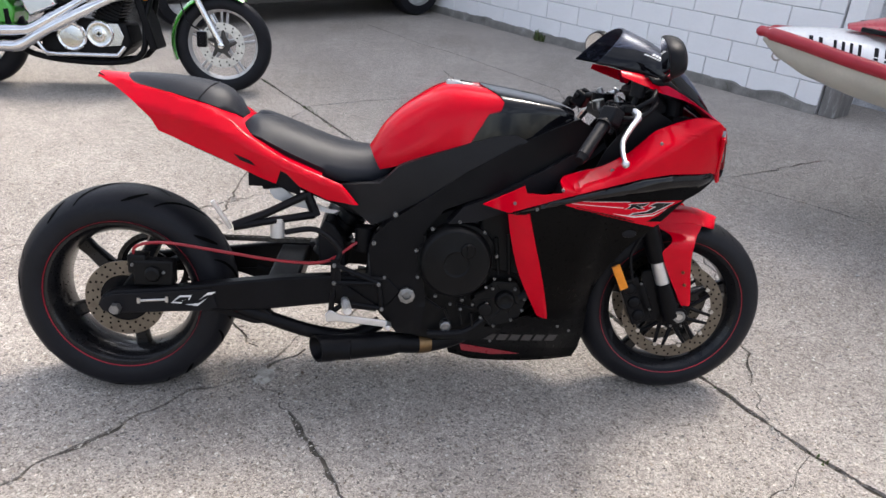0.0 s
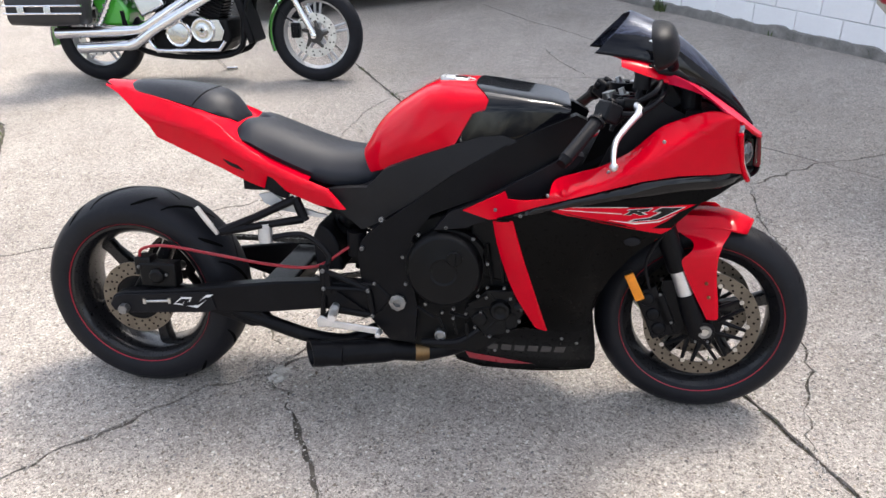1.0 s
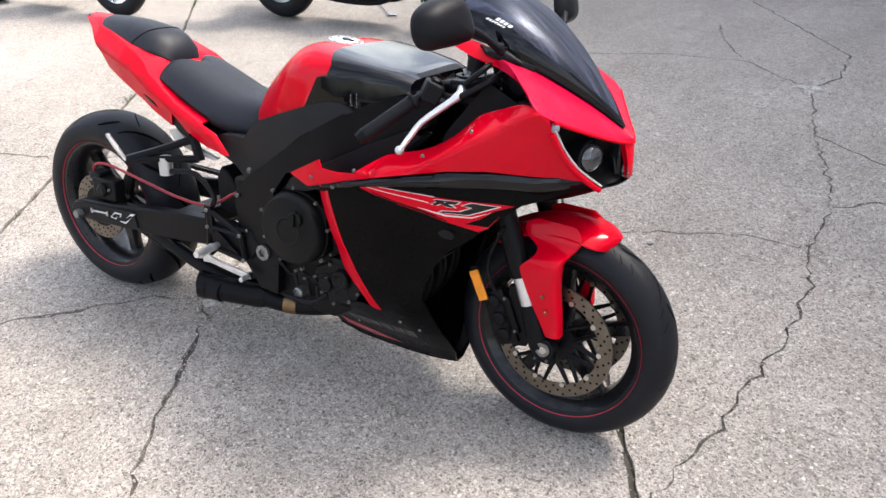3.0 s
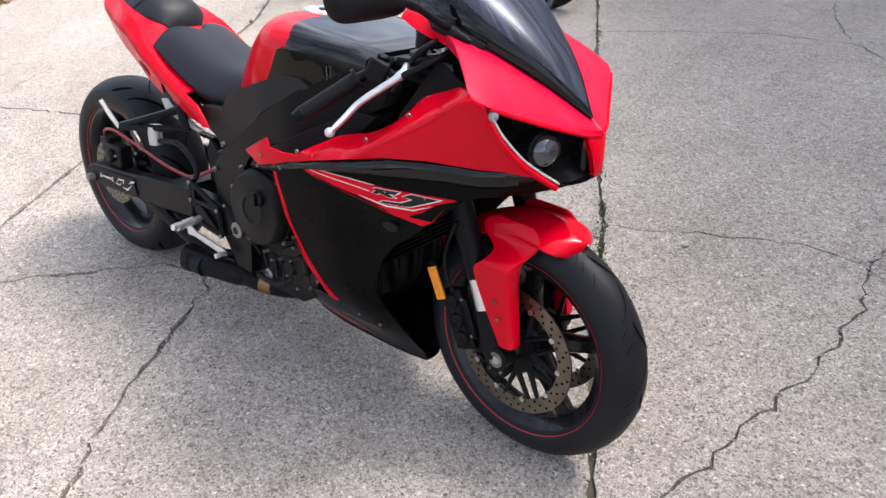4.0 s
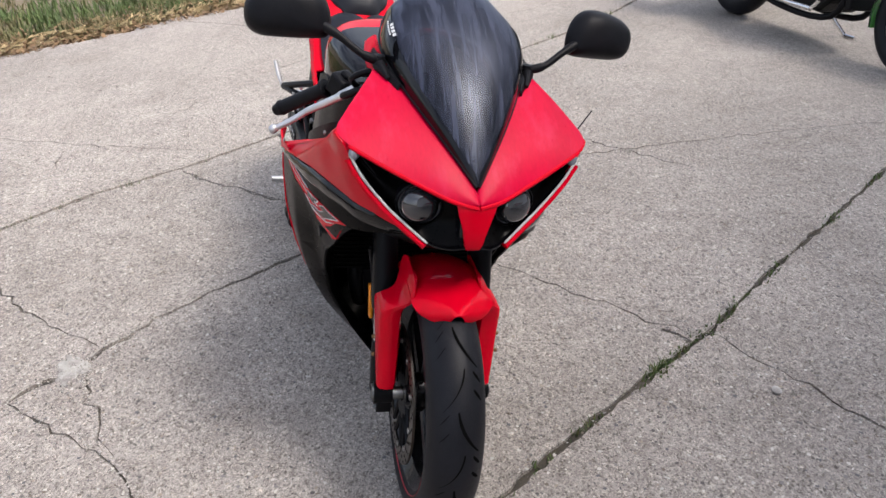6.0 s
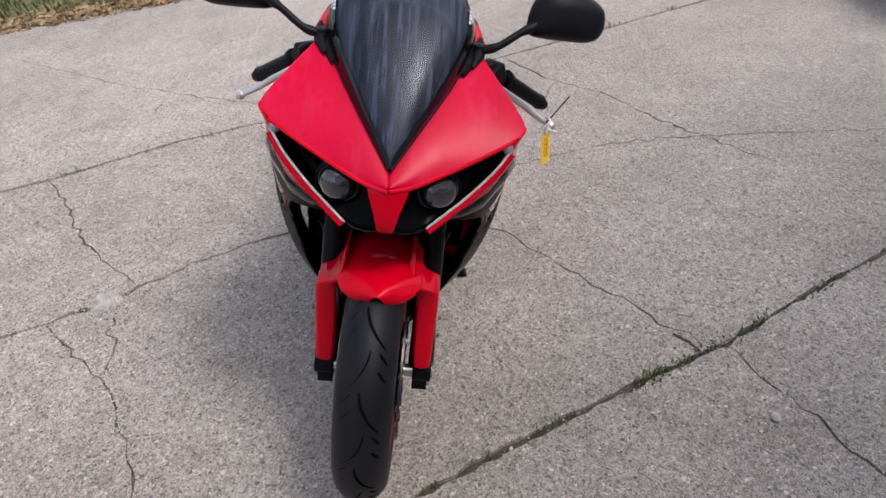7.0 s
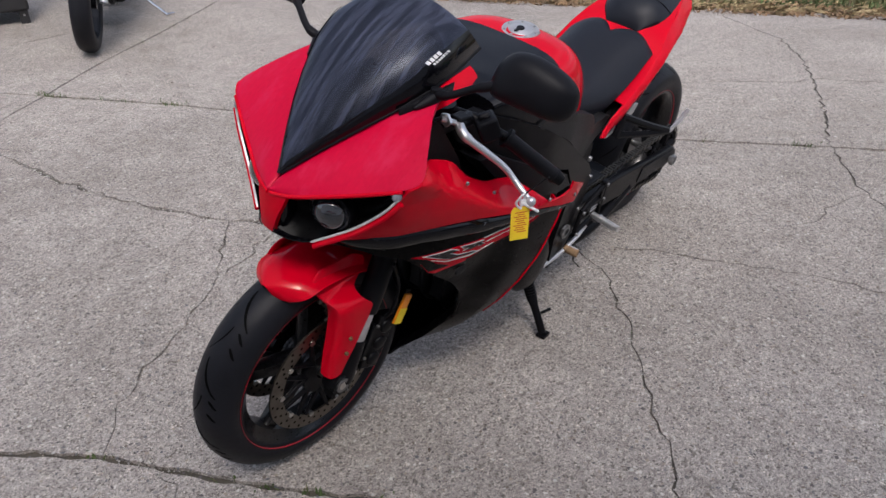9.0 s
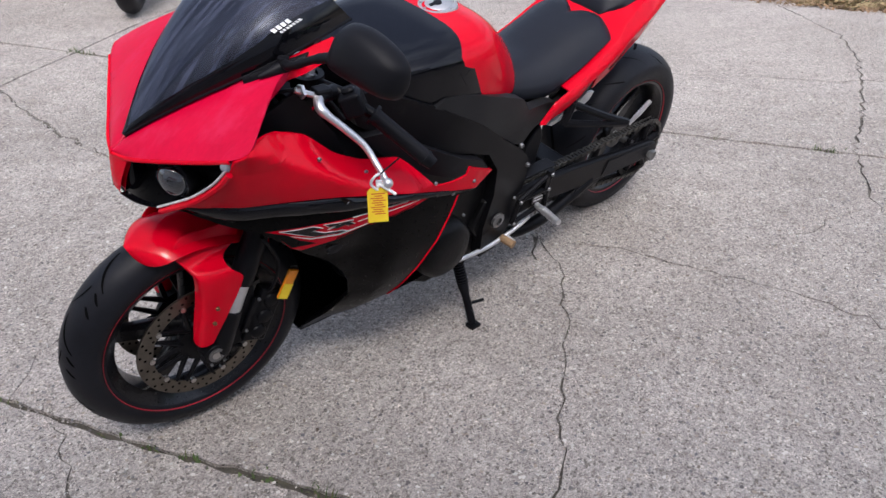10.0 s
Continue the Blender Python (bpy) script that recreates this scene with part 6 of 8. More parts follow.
        part("air_duct", panel(duct, lambda x, z: dep2(x, z) + 0.02, 0.06, s, 0.04), GREYBLK, bike, bevel=0.006)
    sides(flank)

    # tail unit: side panels, deck and underside
    crease = [(-1.71, 0.92), (-1.6, 0.868), (-1.527, 0.85), (-1.424, 0.832), (-1.334, 0.80), (-1.212, 0.735), (-1.111, 0.692), (-1.036, 0.667), (-0.99, 0.61)]

    def th(x, z):
        over = z - lut(x, crease)
        return lut(x, [(-1.72, 0.04), (-1.6, 0.108), (-1.45, 0.152), (-1.3, 0.178), (-1.1, 0.184), (-0.98, 0.18)]) - (0.75 * over if over > 0 else -0.28 * over)
    topline = [(-1.712, 0.930), (-1.64, 0.925), (-1.5, 0.893), (-1.40, 0.868), (-1.335, 0.838), (-1.30, 0.81), (-1.195, 0.745), (-1.09, 0.70), (-1.035, 0.678), (-0.988, 0.622)]
    tl = topline + [(-1.07, 0.632), (-1.15, 0.668), (-1.185, 0.705), (-1.20, 0.712), (-1.215, 0.672), (-1.255, 0.686), (-1.338, 0.722), (-1.46, 0.77), (-1.537, 0.797), (-1.555, 0.83), (-1.60, 0.872), (-1.66, 0.908)]

    def tail(s):
        t = part("tail_panel", panel(tl, th, 0.004, s, 0.014), RED, bike, "glossy red tail panel", angle=60)
        part("tail_slot", panel([(-1.325, 0.75), (-1.282, 0.735), (-1.268, 0.72), (-1.311, 0.735)], lambda x, z: th(x, z) + 0.0025, 0.003, s, 0.01), GREYBLK, t)
        part("tail_infill", panel([(-1.20, 0.712), (-1.185, 0.705), (-1.15, 0.668), (-1.15, 0.64), (-1.2, 0.655), (-1.215, 0.672)], lambda x, z: th(x, z) - 0.006, 0.01, s), GREYBLK, t)
    sides(tail)
    deck = [(-1.712, 0.930), (-1.64, 0.926), (-1.5, 0.896), (-1.40, 0.868), (-1.335, 0.836), (-1.30, 0.808), (-1.195, 0.745), (-1.09, 0.70)]
    A, B = [vec(x, -th(x, z), z) for x, z in deck], [vec(x, th(x, z), z) for x, z in deck]
    part("tail_deck", patch(A, B, 8, 0.012, (0, 0, 1), 0.004), RED, bike, "red tail deck", angle=60)
    under = [(-1.712, 0.928), (-1.66, 0.908), (-1.60, 0.872), (-1.555, 0.83), (-1.537, 0.797), (-1.475, 0.764), (-1.40, 0.735), (-1.30, 0.697), (-1.235, 0.668), (-1.15, 0.645)]
    A, B = [vec(x, 0.008 - th(x, z), z + 0.01) for x, z in under], [vec(x, th(x, z) - 0.008, z + 0.01) for x, z in under]
    part("undertail", patch(A, B, 6, 0, (0, 0, 1), 0.004), GREYBLK, bike, angle=60)
    part("subframe", join(box((-1.15, 0, 0.68), (0.3, 0.2, 0.06), pose(0, 0, 0)), *[tube([vec(-0.9, s * 0.13, 0.56), vec(-1.06, s * 0.13, 0.63), vec(-1.25, s * 0.115, 0.70)], 0.016, 8) for s in (-1, 1)]), SATIN, bike)
    part("seat_lock", join(lathe([(1e-4, 0.008), (0.014, 0.007), (0.016, 0)], 18, "z", (-1.345, -0.02, 0.846)), ), ALU, bike, "round bare metal seat lock")

    def pad(x0, x1, top, low_, width, name, label, nx=22, heart=0.0, lip=0.012):
        rows = []
        for i in range(nx + 1):
            row = []
            for j in range(25):
                f = j / 12 - 1
                u = i / nx
                back = heart * (1 - min(1, abs(abs(f) - 0.55) / 0.55) ** 2) * (1 - u) ** 2
                x = x0 + (x1 - x0) * u - back
                w = sm(x, width)
                end = min(1, (u + 0.001) / 0.06) ** 0.5 * min(1, (1 - u + 0.001) / 0.05) ** 0.5
                zl, zh = sm(x, low_), sm(x, top)
                k = (1 - abs(f) ** 4.5)
                row.append(vec(x, w * f, zl + (zh - zl) * (0.12 + 0.88 * k) * (0.25 + 0.75 * end) - 0.02 * f * f * k))
            rows.append(row + [vec(row[j].x, row[j].y * 0.94, sm(row[j].x, low_) - lip) for j in range(24, -1, -4)])
        return part(name, loft(rows), VINYL, bike, label, angle=60)
    pad(-1.258, -0.885, [(-1.35, 0.855), (-1.27, 0.852), (-1.2, 0.828), (-1.1, 0.79), (-1.04, 0.772), (-0.97, 0.764), (-0.9, 0.767), (-0.88, 0.765)], [(-1.35, 0.83), (-1.29, 0.806), (-1.2, 0.757), (-1.1, 0.712), (-1.04, 0.69), (-0.94, 0.687), (-0.9, 0.70), (-0.88, 0.74)],
        [(-1.36, 0.13), (-1.26, 0.144), (-1.15, 0.148), (-1.06, 0.145), (-0.97, 0.118), (-0.88, 0.085)], "rider_seat", "black vinyl rider's seat", heart=0.055)
    pil = pad(-1.65, -1.318, [(-1.66, 0.938), (-1.6, 0.943), (-1.5, 0.94), (-1.42, 0.928), (-1.37, 0.916), (-1.34, 0.892), (-1.31, 0.855)], [(-1.66, 0.925), (-1.5, 0.893), (-1.4, 0.868), (-1.33, 0.84), (-1.28, 0.825)],
              [(-1.66, 0.05), (-1.6, 0.07), (-1.5, 0.093), (-1.42, 0.105), (-1.37, 0.1), (-1.33, 0.07), (-1.31, 0.045)], "pillion_seat", "black vinyl pillion pad", lip=0.004)
    seam = []
    for j in range(17):
        f = j / 8 - 1
        x, k = -1.43 + 0.035 * (1 - f * f), 1 - abs(f) ** 4.5
        zl, zh = sm(x, [(-1.5, 0.893), (-1.4, 0.868), (-1.33, 0.84)]), sm(x, [(-1.5, 0.94), (-1.42, 0.928), (-1.37, 0.916)])
        seam.append(vec(x, f * sm(x, [(-1.5, 0.093), (-1.42, 0.105), (-1.37, 0.1)]), zl + (zh - zl) * (0.12 + 0.88 * k) - 0.02 * f * f * k + 0.0005))
    part("seat_seam", tube(seam, 0.002, 6), GREYBLK, pil)


bodywork()


def engine():
    block = [(-0.89, 0.30), (-0.86, 0.235), (-0.75, 0.215), (-0.62, 0.215), (-0.52, 0.28), (-0.47, 0.40), (-0.46, 0.56), (-0.52, 0.64), (-0.66, 0.645), (-0.79, 0.60), (-0.84, 0.48)]
    eng = part("engine_block", join(prism(block, -0.17, 0.165), prism([(-0.66, 0.46), (-0.46, 0.42), (-0.43, 0.60), (-0.50, 0.66), (-0.64, 0.66)], -0.19, 0.19)), ENGINE, bike, "black engine block with silver bolts", bevel=0.008)
    ring = lambda x, z, r, n, a0=0, a1=360: [(x + r * math.cos(radians(a0 + (a1 - a0) * i / n)), z + r * math.sin(radians(a0 + (a1 - a0) * i / n))) for i in range(n)]
    out = [(x + (0.012 if 200 < (180 + i * 10) % 360 < 340 else 0), z) for i, (x, z) in enumerate(ring(-0.712, 0.482, 0.108, 36))]
    part("clutch_cover", join(prism(out, -0.17, -0.215), lathe([(0.104, -0.215), (0.099, -0.238), (0.092, -0.245), (0.05, -0.248), (0.036, -0.251), (0.034, -0.247), (1e-4, -0.247)], 48, "y", (-0.712, 0, 0.482))), ENGINE, eng, "round black clutch cover", bevel=0.003)
    part("oil_filler", join(lathe([(0.021, -0.24), (0.021, -0.254), (0.018, -0.257), (1e-4, -0.257)], 20, "y", (-0.682, 0, 0.522)), box((-0.682, -0.259, 0.522), (0.006, 0.008, 0.034))), ENGINE, eng)
    part("cover_bolt", join(*[bolt((x, -0.218, z), 0.0085, 0.009) for x, z in ring(-0.712, 0.482, 0.116, 9, 10)]), BOLT, eng, "bare metal cover bolts", kind="stuff")
    part("pump_cover", join(prism([(-0.66, 0.36), (-0.60, 0.42), (-0.53, 0.42), (-0.50, 0.36), (-0.52, 0.30), (-0.60, 0.28)], -0.17, -0.205), lathe([(0.03, -0.205), (0.027, -0.222), (0.02, -0.226), (0.012, -0.22), (1e-4, -0.22)], 28, "y", (-0.562, 0, 0.365)), lathe([(0.022, -0.2), (0.02, -0.216), (1e-4, -0.217)], 20, "y", (-0.618, 0, 0.335))), ENGINE, eng, "black pump cover", bevel=0.003)
    for a, b in (((-0.65, 0.375), (-0.6, 0.405)), ((-0.64, 0.36), (-0.585, 0.37)), ((-0.6, 0.3), (-0.565, 0.345)), ((-0.545, 0.31), (-0.555, 0.345)), ((-0.52, 0.35), (-0.54, 0.36)), ((-0.53, 0.405), (-0.55, 0.385)), ((-0.59, 0.41), (-0.572, 0.385)), ((-0.7, 0.345), (-0.65, 0.335)), ((-0.735, 0.335), (-0.72, 0.3)), ((-0.69, 0.33), (-0.68, 0.285)), ((-0.655, 0.32), (-0.65, 0.27)), ((-0.79, 0.36), (-0.745, 0.33)), ((-0.80, 0.55), (-0.79, 0.42)), ((-0.60, 0.55), (-0.585, 0.44)), ((-0.565, 0.56), (-0.555, 0.445))):
        part("casting_rib", tube([vec(a[0], -0.2, a[1]), vec(b[0], -0.204, b[1])], [0.006, 0.0045], 6), ENGINE, eng)
    spots = [(-0.66, 0.405), (-0.625, 0.423), (-0.598, 0.43), (-0.553, 0.43), (-0.535, 0.40), (-0.505, 0.37), (-0.51, 0.335), (-0.54, 0.305), (-0.59, 0.285), (-0.63, 0.31), (-0.655, 0.35), (-0.69, 0.335), (-0.72, 0.35), (-0.6, 0.4), (-0.615, 0.355), (-0.54, 0.36)]
    part("pump_bolt", join(*[bolt((x, -0.206, z), 0.0075, 0.008) for x, z in spots]), BOLT, eng, kind="stuff")
    part("sight_glass", lathe([(0.016, -0.17), (0.016, -0.209), (0.012, -0.212), (0.0105, -0.206), (1e-4, -0.206)], 20, "y", (-0.728, 0.012, 0.272)), BOLT, eng, "round oil sight glass")
    part("coolant_hose", join(tube(spline([(-0.52, -0.2, 0.37), (-0.47, -0.2, 0.42), (-0.5, -0.19, 0.55), (-0.46, -0.17, 0.6)], 6), 0.014, 10), tube(spline([(-0.62, -0.195, 0.30), (-0.68, -0.2, 0.26), (-0.78, -0.19, 0.25)], 6), 0.009, 8)), GREYBLK, eng)
    part("alternator_cover", lathe([(0.09, 0.165), (0.09, 0.205), (0.084, 0.228), (0.068, 0.24), (0.03, 0.245), (1e-4, 0.245)], 40, "y", (-0.62, 0, 0.38)), ENGINE, eng, "round black alternator cover")
    part("sprocket_cover", prism([(-0.95, 0.33), (-0.9, 0.29), (-0.8, 0.30), (-0.76, 0.36), (-0.80, 0.44), (-0.92, 0.45)], 0.15, 0.185), ENGINE, eng, bevel=0.006)
    part("cover_bolt", join(*[bolt((x, 0.197, z), 0.0075, 0.006, 1) for x, z in ring(-0.63, 0.385, 0.093, 8)]), BOLT, eng, kind="stuff")
    pipe = spline([(-0.62, -0.05, 0.22), (-0.70, -0.11, 0.205), (-0.79, -0.15, 0.200), (-0.87, -0.17, 0.208)], 5)
    ex = part("exhaust", join(tube(pipe, 0.03, 16), tube([vec(-0.865, -0.17, 0.208), vec(-0.89, -0.176, 0.208), vec(-1.07, -0.215, 0.205)], [0.031, 0.036, 0.038], 22, False), lathe([(0.038, 0), (0.034, 0.0), (0.032, 0.07), (1e-4, 0.075)], 22, "x", (-1.07, -0.215, 0.205))), SATIN, bike, "short black stub exhaust")
    part("exhaust_tip", moved(lathe([(0.0385, 0.0), (0.039, -0.03), (0.034, -0.03), (0.033, 0.02)], 24, "x"), Matrix.Translation((-1.07, -0.215, 0.205)) @ Matrix.Rotation(radians(5), 4, "Z") @ Matrix(((1, -0.5, 0, 0), (0, 1, 0, 0), (0, 0, 1, 0), (0, 0, 0, 1)))), SATIN, ex)
    part("heat_band", tube(pipe[9:12], 0.0312, 16), BRONZE, ex, "heat-tinted pipe collar")
    stand = spline([(-0.765, 0.12, 0.27), (-0.762, 0.165, 0.195), (-0.756, 0.225, 0.11), (-0.753, 0.262, 0.052)], 4)
    foot = Matrix.Translation((-0.753, 0.266, 0.05)) @ Matrix.Rotation(radians(9.5), 4, "X")
    sd = part("side_stand", join(tube(stand, [0.017] * 7 + [0.0125] * (len(stand) - 7), 10), tube([vec(-0.765, 0.12, 0.285), vec(-0.763, 0.15, 0.215)], 0.026, 10), box((0, 0, 0), (0.034, 0.03, 0.01), foot)), SATIN, bike, "black side stand resting on the concrete")
    part("stand_tang", tube([vec(-0.756, 0.228, 0.105), vec(-0.805, 0.245, 0.11)], 0.005, 8), SATIN, sd)
    part("stand_spring", join(*[tube([stand[0].lerp(stand[-6], t), stand[0].lerp(stand[-6], t + 0.02)], 0.0185, 10) for t in [0.3 + 0.05 * i for i in range(10)]]), SATIN, sd, kind="stuff")


engine()


def controls():
    def side(s):
        bar = [vec(-0.262, s * 0.125, 0.925), vec(-0.29, s * 0.175, 0.918), vec(-0.335, s * 0.243, 0.882), vec(-0.40, s * 0.335, 0.812)]
        b = part("handlebar", st(join(tube(bar, 0.011, 12), lathe([(0.022, -0.014), (0.034, -0.014), (0.034, 0.014), (0.022, 0.014)], 20, "z", (-0.258, s * 0.108, 0.922)))), SATIN, bike, "black clip-on handlebar")
        g0, g1 = vec(-0.328, s * 0.235, 0.888), vec(-0.397, s * 0.33, 0.815)
        part("grip", st(join(tube([g0, g1], 0.0165, 16), tube([g0, g0.lerp(g1, 0.05)], 0.022, 16), tube([g1, g1.lerp(g0, 0.03)], 0.018, 16))), GREYBLK, b, "black rubber grip")
        part("bar_end", st(tube([g1, g1 + (g1 - g0).normalized() * 0.018], [0.0165, 0.013], 16)), SATIN, b)
        hm = Matrix.Translation((-0.303, s * 0.203, 0.905)) @ Matrix.Rotation(radians(s * 52), 4, "Z") @ Matrix.Rotation(radians(25 * s), 4, "X")
        part("switch_housing", st(join(box((0, 0, 0), (0.05, 0.045, 0.048), hm), box((0, 0, 0.028), (0.018, 0.026, 0.012), hm), box((-0.026, 0.01 * s, 0.005), (0.012, 0.02, 0.02), hm))), GREYBLK, b, "black switch housing", bevel=0.006)
        perch = vec(-0.238, s * 0.18, 0.92)
        part("lever_perch", st(join(tube([vec(-0.285, s * 0.165, 0.915), perch], [0.017, 0.013], 10), box((-0.25, s * 0.172, 0.924), (0.035, 0.03, 0.022)))), SATIN, b, bevel=0.004)
        lev = spline([perch, vec(-0.229, s * 0.206, 0.908), vec(-0.258, s * 0.242, 0.878), vec(-0.281, s * 0.276, 0.852), vec(-0.287, s * 0.308, 0.828), vec(-0.287, s * 0.346, 0.806)], 6)
        part("lever", st(join(tube(lev, [0.0105] * 8 + [0.0085 - 0.0025 * i / (len(lev) - 9) for i in range(len(lev) - 8)], 10), ball((-0.287, s * 0.349, 0.805), 0.0105, 8))), ALU, b, "bare metal brake lever" if s < 0 else "bare metal clutch lever")
        if s < 0:
            part("fluid_reservoir", st(join(tube([vec(-0.225, -0.145, 0.955), vec(-0.222, -0.145, 0.985)], 0.021, 16), tube([vec(-0.222, -0.145, 0.985), vec(-0.221, -0.145, 0.994)], 0.023, 16), tube([vec(-0.235, -0.15, 0.92), vec(-0.226, -0.146, 0.955)], 0.008, 8))), GREYBLK, b)
            part("throttle_cable", st(tube(spline([(-0.29, -0.16, 0.86), (-0.22, -0.17, 0.93), (-0.17, -0.1, 0.92), (-0.2, -0.04, 0.82)], 6), 0.006, 8)), GREYBLK, b)
        else:
            part("clutch_adjuster", st(join(tube([vec(-0.23, 0.175, 0.925), vec(-0.195, 0.165, 0.94)], 0.006, 8), lathe([(1e-4, -0.003), (0.015, -0.003), (0.015, 0.003), (1e-4, 0.003)], 5, "x", (-0.208, 0.168, 0.935)))), ALU, b, "bare metal clutch adjuster")
            part("clutch_cable", st(tube(spline([(-0.195, 0.165, 0.94), (-0.13, 0.12, 0.92), (-0.12, 0.05, 0.85), (-0.2, 0.03, 0.75)], 6), 0.004, 8)), GREYBLK, b)
        # mirror on its stalk
        base, hd = vec(-0.167, s * 0.155, 1.0), vec(-0.212, s * 0.33, 1.068)
        stalk = spline([base, vec(-0.162, s * 0.19, 1.012), vec(-0.178, s * 0.235, 1.04), vec(-0.195, s * 0.275, 1.058)], 5)
        mir = part("mirror_stalk", join(tube(stalk, [0.0095] * 5 + [0.0075] * 6 + [0.0095] * (len(stalk) - 11), 12), tube([base + vec(0.045, -s * 0.012, -0.022), base + vec(0.01, 0, -0.008), base + vec(-0.03, s * 0.006, -0.002)], [0.004, 0.013, 0.008], 12), lathe([(1e-4, 0.013), (0.011, 0.011), (0.013, -0.01)], 16, "z", base)), GREYBLK, bike, "black mirror stalk")
        rows, mm = [], Matrix.Translation(hd) @ Matrix.Rotation(radians(s * 12), 4, "Z") @ Matrix.Rotation(radians(-12), 4, "Y")
        shape = spline([(p, q, 0) for p, q in ((0.082, -0.008), (0.075, 0.02), (0.045, 0.04), (-0.005, 0.053), (-0.045, 0.05), (-0.07, 0.026), (-0.08, -0.012), (-0.074, -0.034), (-0.045, -0.041), (0.005, -0.045), (0.05, -0.046), (0.074, -0.034))], 4, True)
        for d, k in ((0.0, 1.0), (0.006, 1.03), (0.02, 0.98), (0.034, 0.86), (0.043, 0.68), (0.048, 0.42), (0.05, 0.05)):
            rows.append([mm @ vec(d - 0.02, s * p.x * k, p.y * k) for p in shape])
        part("mirror_shell", loft(rows), GREYBLK, mir, "black plastic mirror shell", angle=60)
        gl = [mm @ vec(-0.0206, s * p.x * 0.93, p.y * 0.93) for p in shape]
        part("mirror_glass", (gl, [tuple(range(len(gl)))]), MIRRORGLASS, mir, "mirror glass")
    sides(side)
    part("instrument_panel", join(box((0, 0, 0), (0.05, 0.2, 0.09), Matrix.Translation((-0.16, 0, 0.935)) @ Matrix.Rotation(radians(-35), 4, "Y")), lathe([(0.04, -0.035), (0.045, -0.03), (0.045, 0.0), (1e-4, 0.005)], 24, "x", (-0.16, 0.03, 0.945))), GREYBLK, bike, "black instrument panel", bevel=0.008)
    part("fairing_stay", join(tube([vec(-0.17, -0.12, 0.99), vec(-0.12, 0, 0.90), vec(-0.17, 0.12, 0.99)], 0.008, 8), tube([vec(-0.12, 0, 0.90), vec(-0.2, 0, 0.82)], 0.012, 8)), SATIN, bike)
    part("brake_hose_loop", st(tube(spline([(-0.235, -0.178, 0.925), (-0.195, -0.195, 0.955), (-0.18, -0.15, 0.975), (-0.2, -0.09, 0.94), (-0.21, -0.05, 0.84)], 8), 0.0065, 10)), GREYBLK, bike, "thick black brake hose")
    part("cable_loop", st(tube(spline([(-0.285, -0.19, 0.9), (-0.23, -0.21, 0.905), (-0.175, -0.17, 0.94), (-0.17, -0.1, 0.95), (-0.2, -0.06, 0.86)], 8), 0.0075, 10)), GREYBLK, bike)
    part("wiring_loom", join(*[tube(spline(p, 6), 0.006, 8) for p in ([(-0.3, -0.17, 0.85), (-0.26, -0.12, 0.92), (-0.2, -0.03, 0.9), (-0.22, 0.02, 0.8)], [(-0.3, 0.17, 0.85), (-0.25, 0.12, 0.92), (-0.2, 0.04, 0.9), (-0.22, 0.0, 0.8)], [(-0.24, -0.1, 0.84), (-0.2, -0.14, 0.8), (-0.16, -0.13, 0.72)], [(-0.24, 0.1, 0.84), (-0.2, 0.14, 0.8), (-0.16, 0.13, 0.72)])]), GREYBLK, bike, kind="stuff")


controls()


def price_tag():
    """Yellow tag on a cable tie round the clutch lever."""
    m = BIKE @ STEER
    p = m @ vec(-0.27, 0.335, 0.817)
    t = empty("price_tag", Matrix.Translation(p), "yellow card tag tied to the clutch lever", "tag")
    R = Matrix.Rotation(radians(-25), 4, "Z")
    card = prism([(-0.02, -0.10), (0.02, -0.10), (0.02, -0.032), (0.014, -0.024), (-0.014, -0.024), (-0.02, -0.032)], -0.0008, 0.0008)
    c = part("card", moved(card, R), YELLOW, t)
    part("print_bar", moved(join(*[prism([(-0.015 + 0.003 * (i % 3), z), ((0.006, 0.012, 0.009, 0.014)[i % 4], z), ((0.006, 0.012, 0.009, 0.014)[i % 4], z + 0.0022), (-0.015 + 0.003 * (i % 3), z + 0.0022)], -0.0014 * q, -0.0012 * q) for q in (1, -1) for i, z in enumerate([-0.082 + 0.005 * k for k in range(10)])]), R), REDINK, c, kind="stuff")
    part("tie", moved(join(tube(spline([(0.0, 0, -0.028), (0.012, 0.004, -0.012), (0.004, 0.012, 0.008), (-0.01, 0.0, 0.006), (-0.008, -0.006, -0.012), (0, 0, -0.028)], 5), 0.0026, 6), box((-0.004, 0, -0.014), (0.012, 0.007, 0.012)), tube([vec(0.0, 0, -0.012), vec(-0.035, 0.01, -0.035)], [0.004, 0.003], 6)), R), WHITE, t, "white cable tie")
    part("tie_tail", tube([vec(0, 0, 0), vec(-0.02, 0.05, 0.055)], 0.0016, 6), GREYBLK, t, "thin dark cable end")


price_tag()


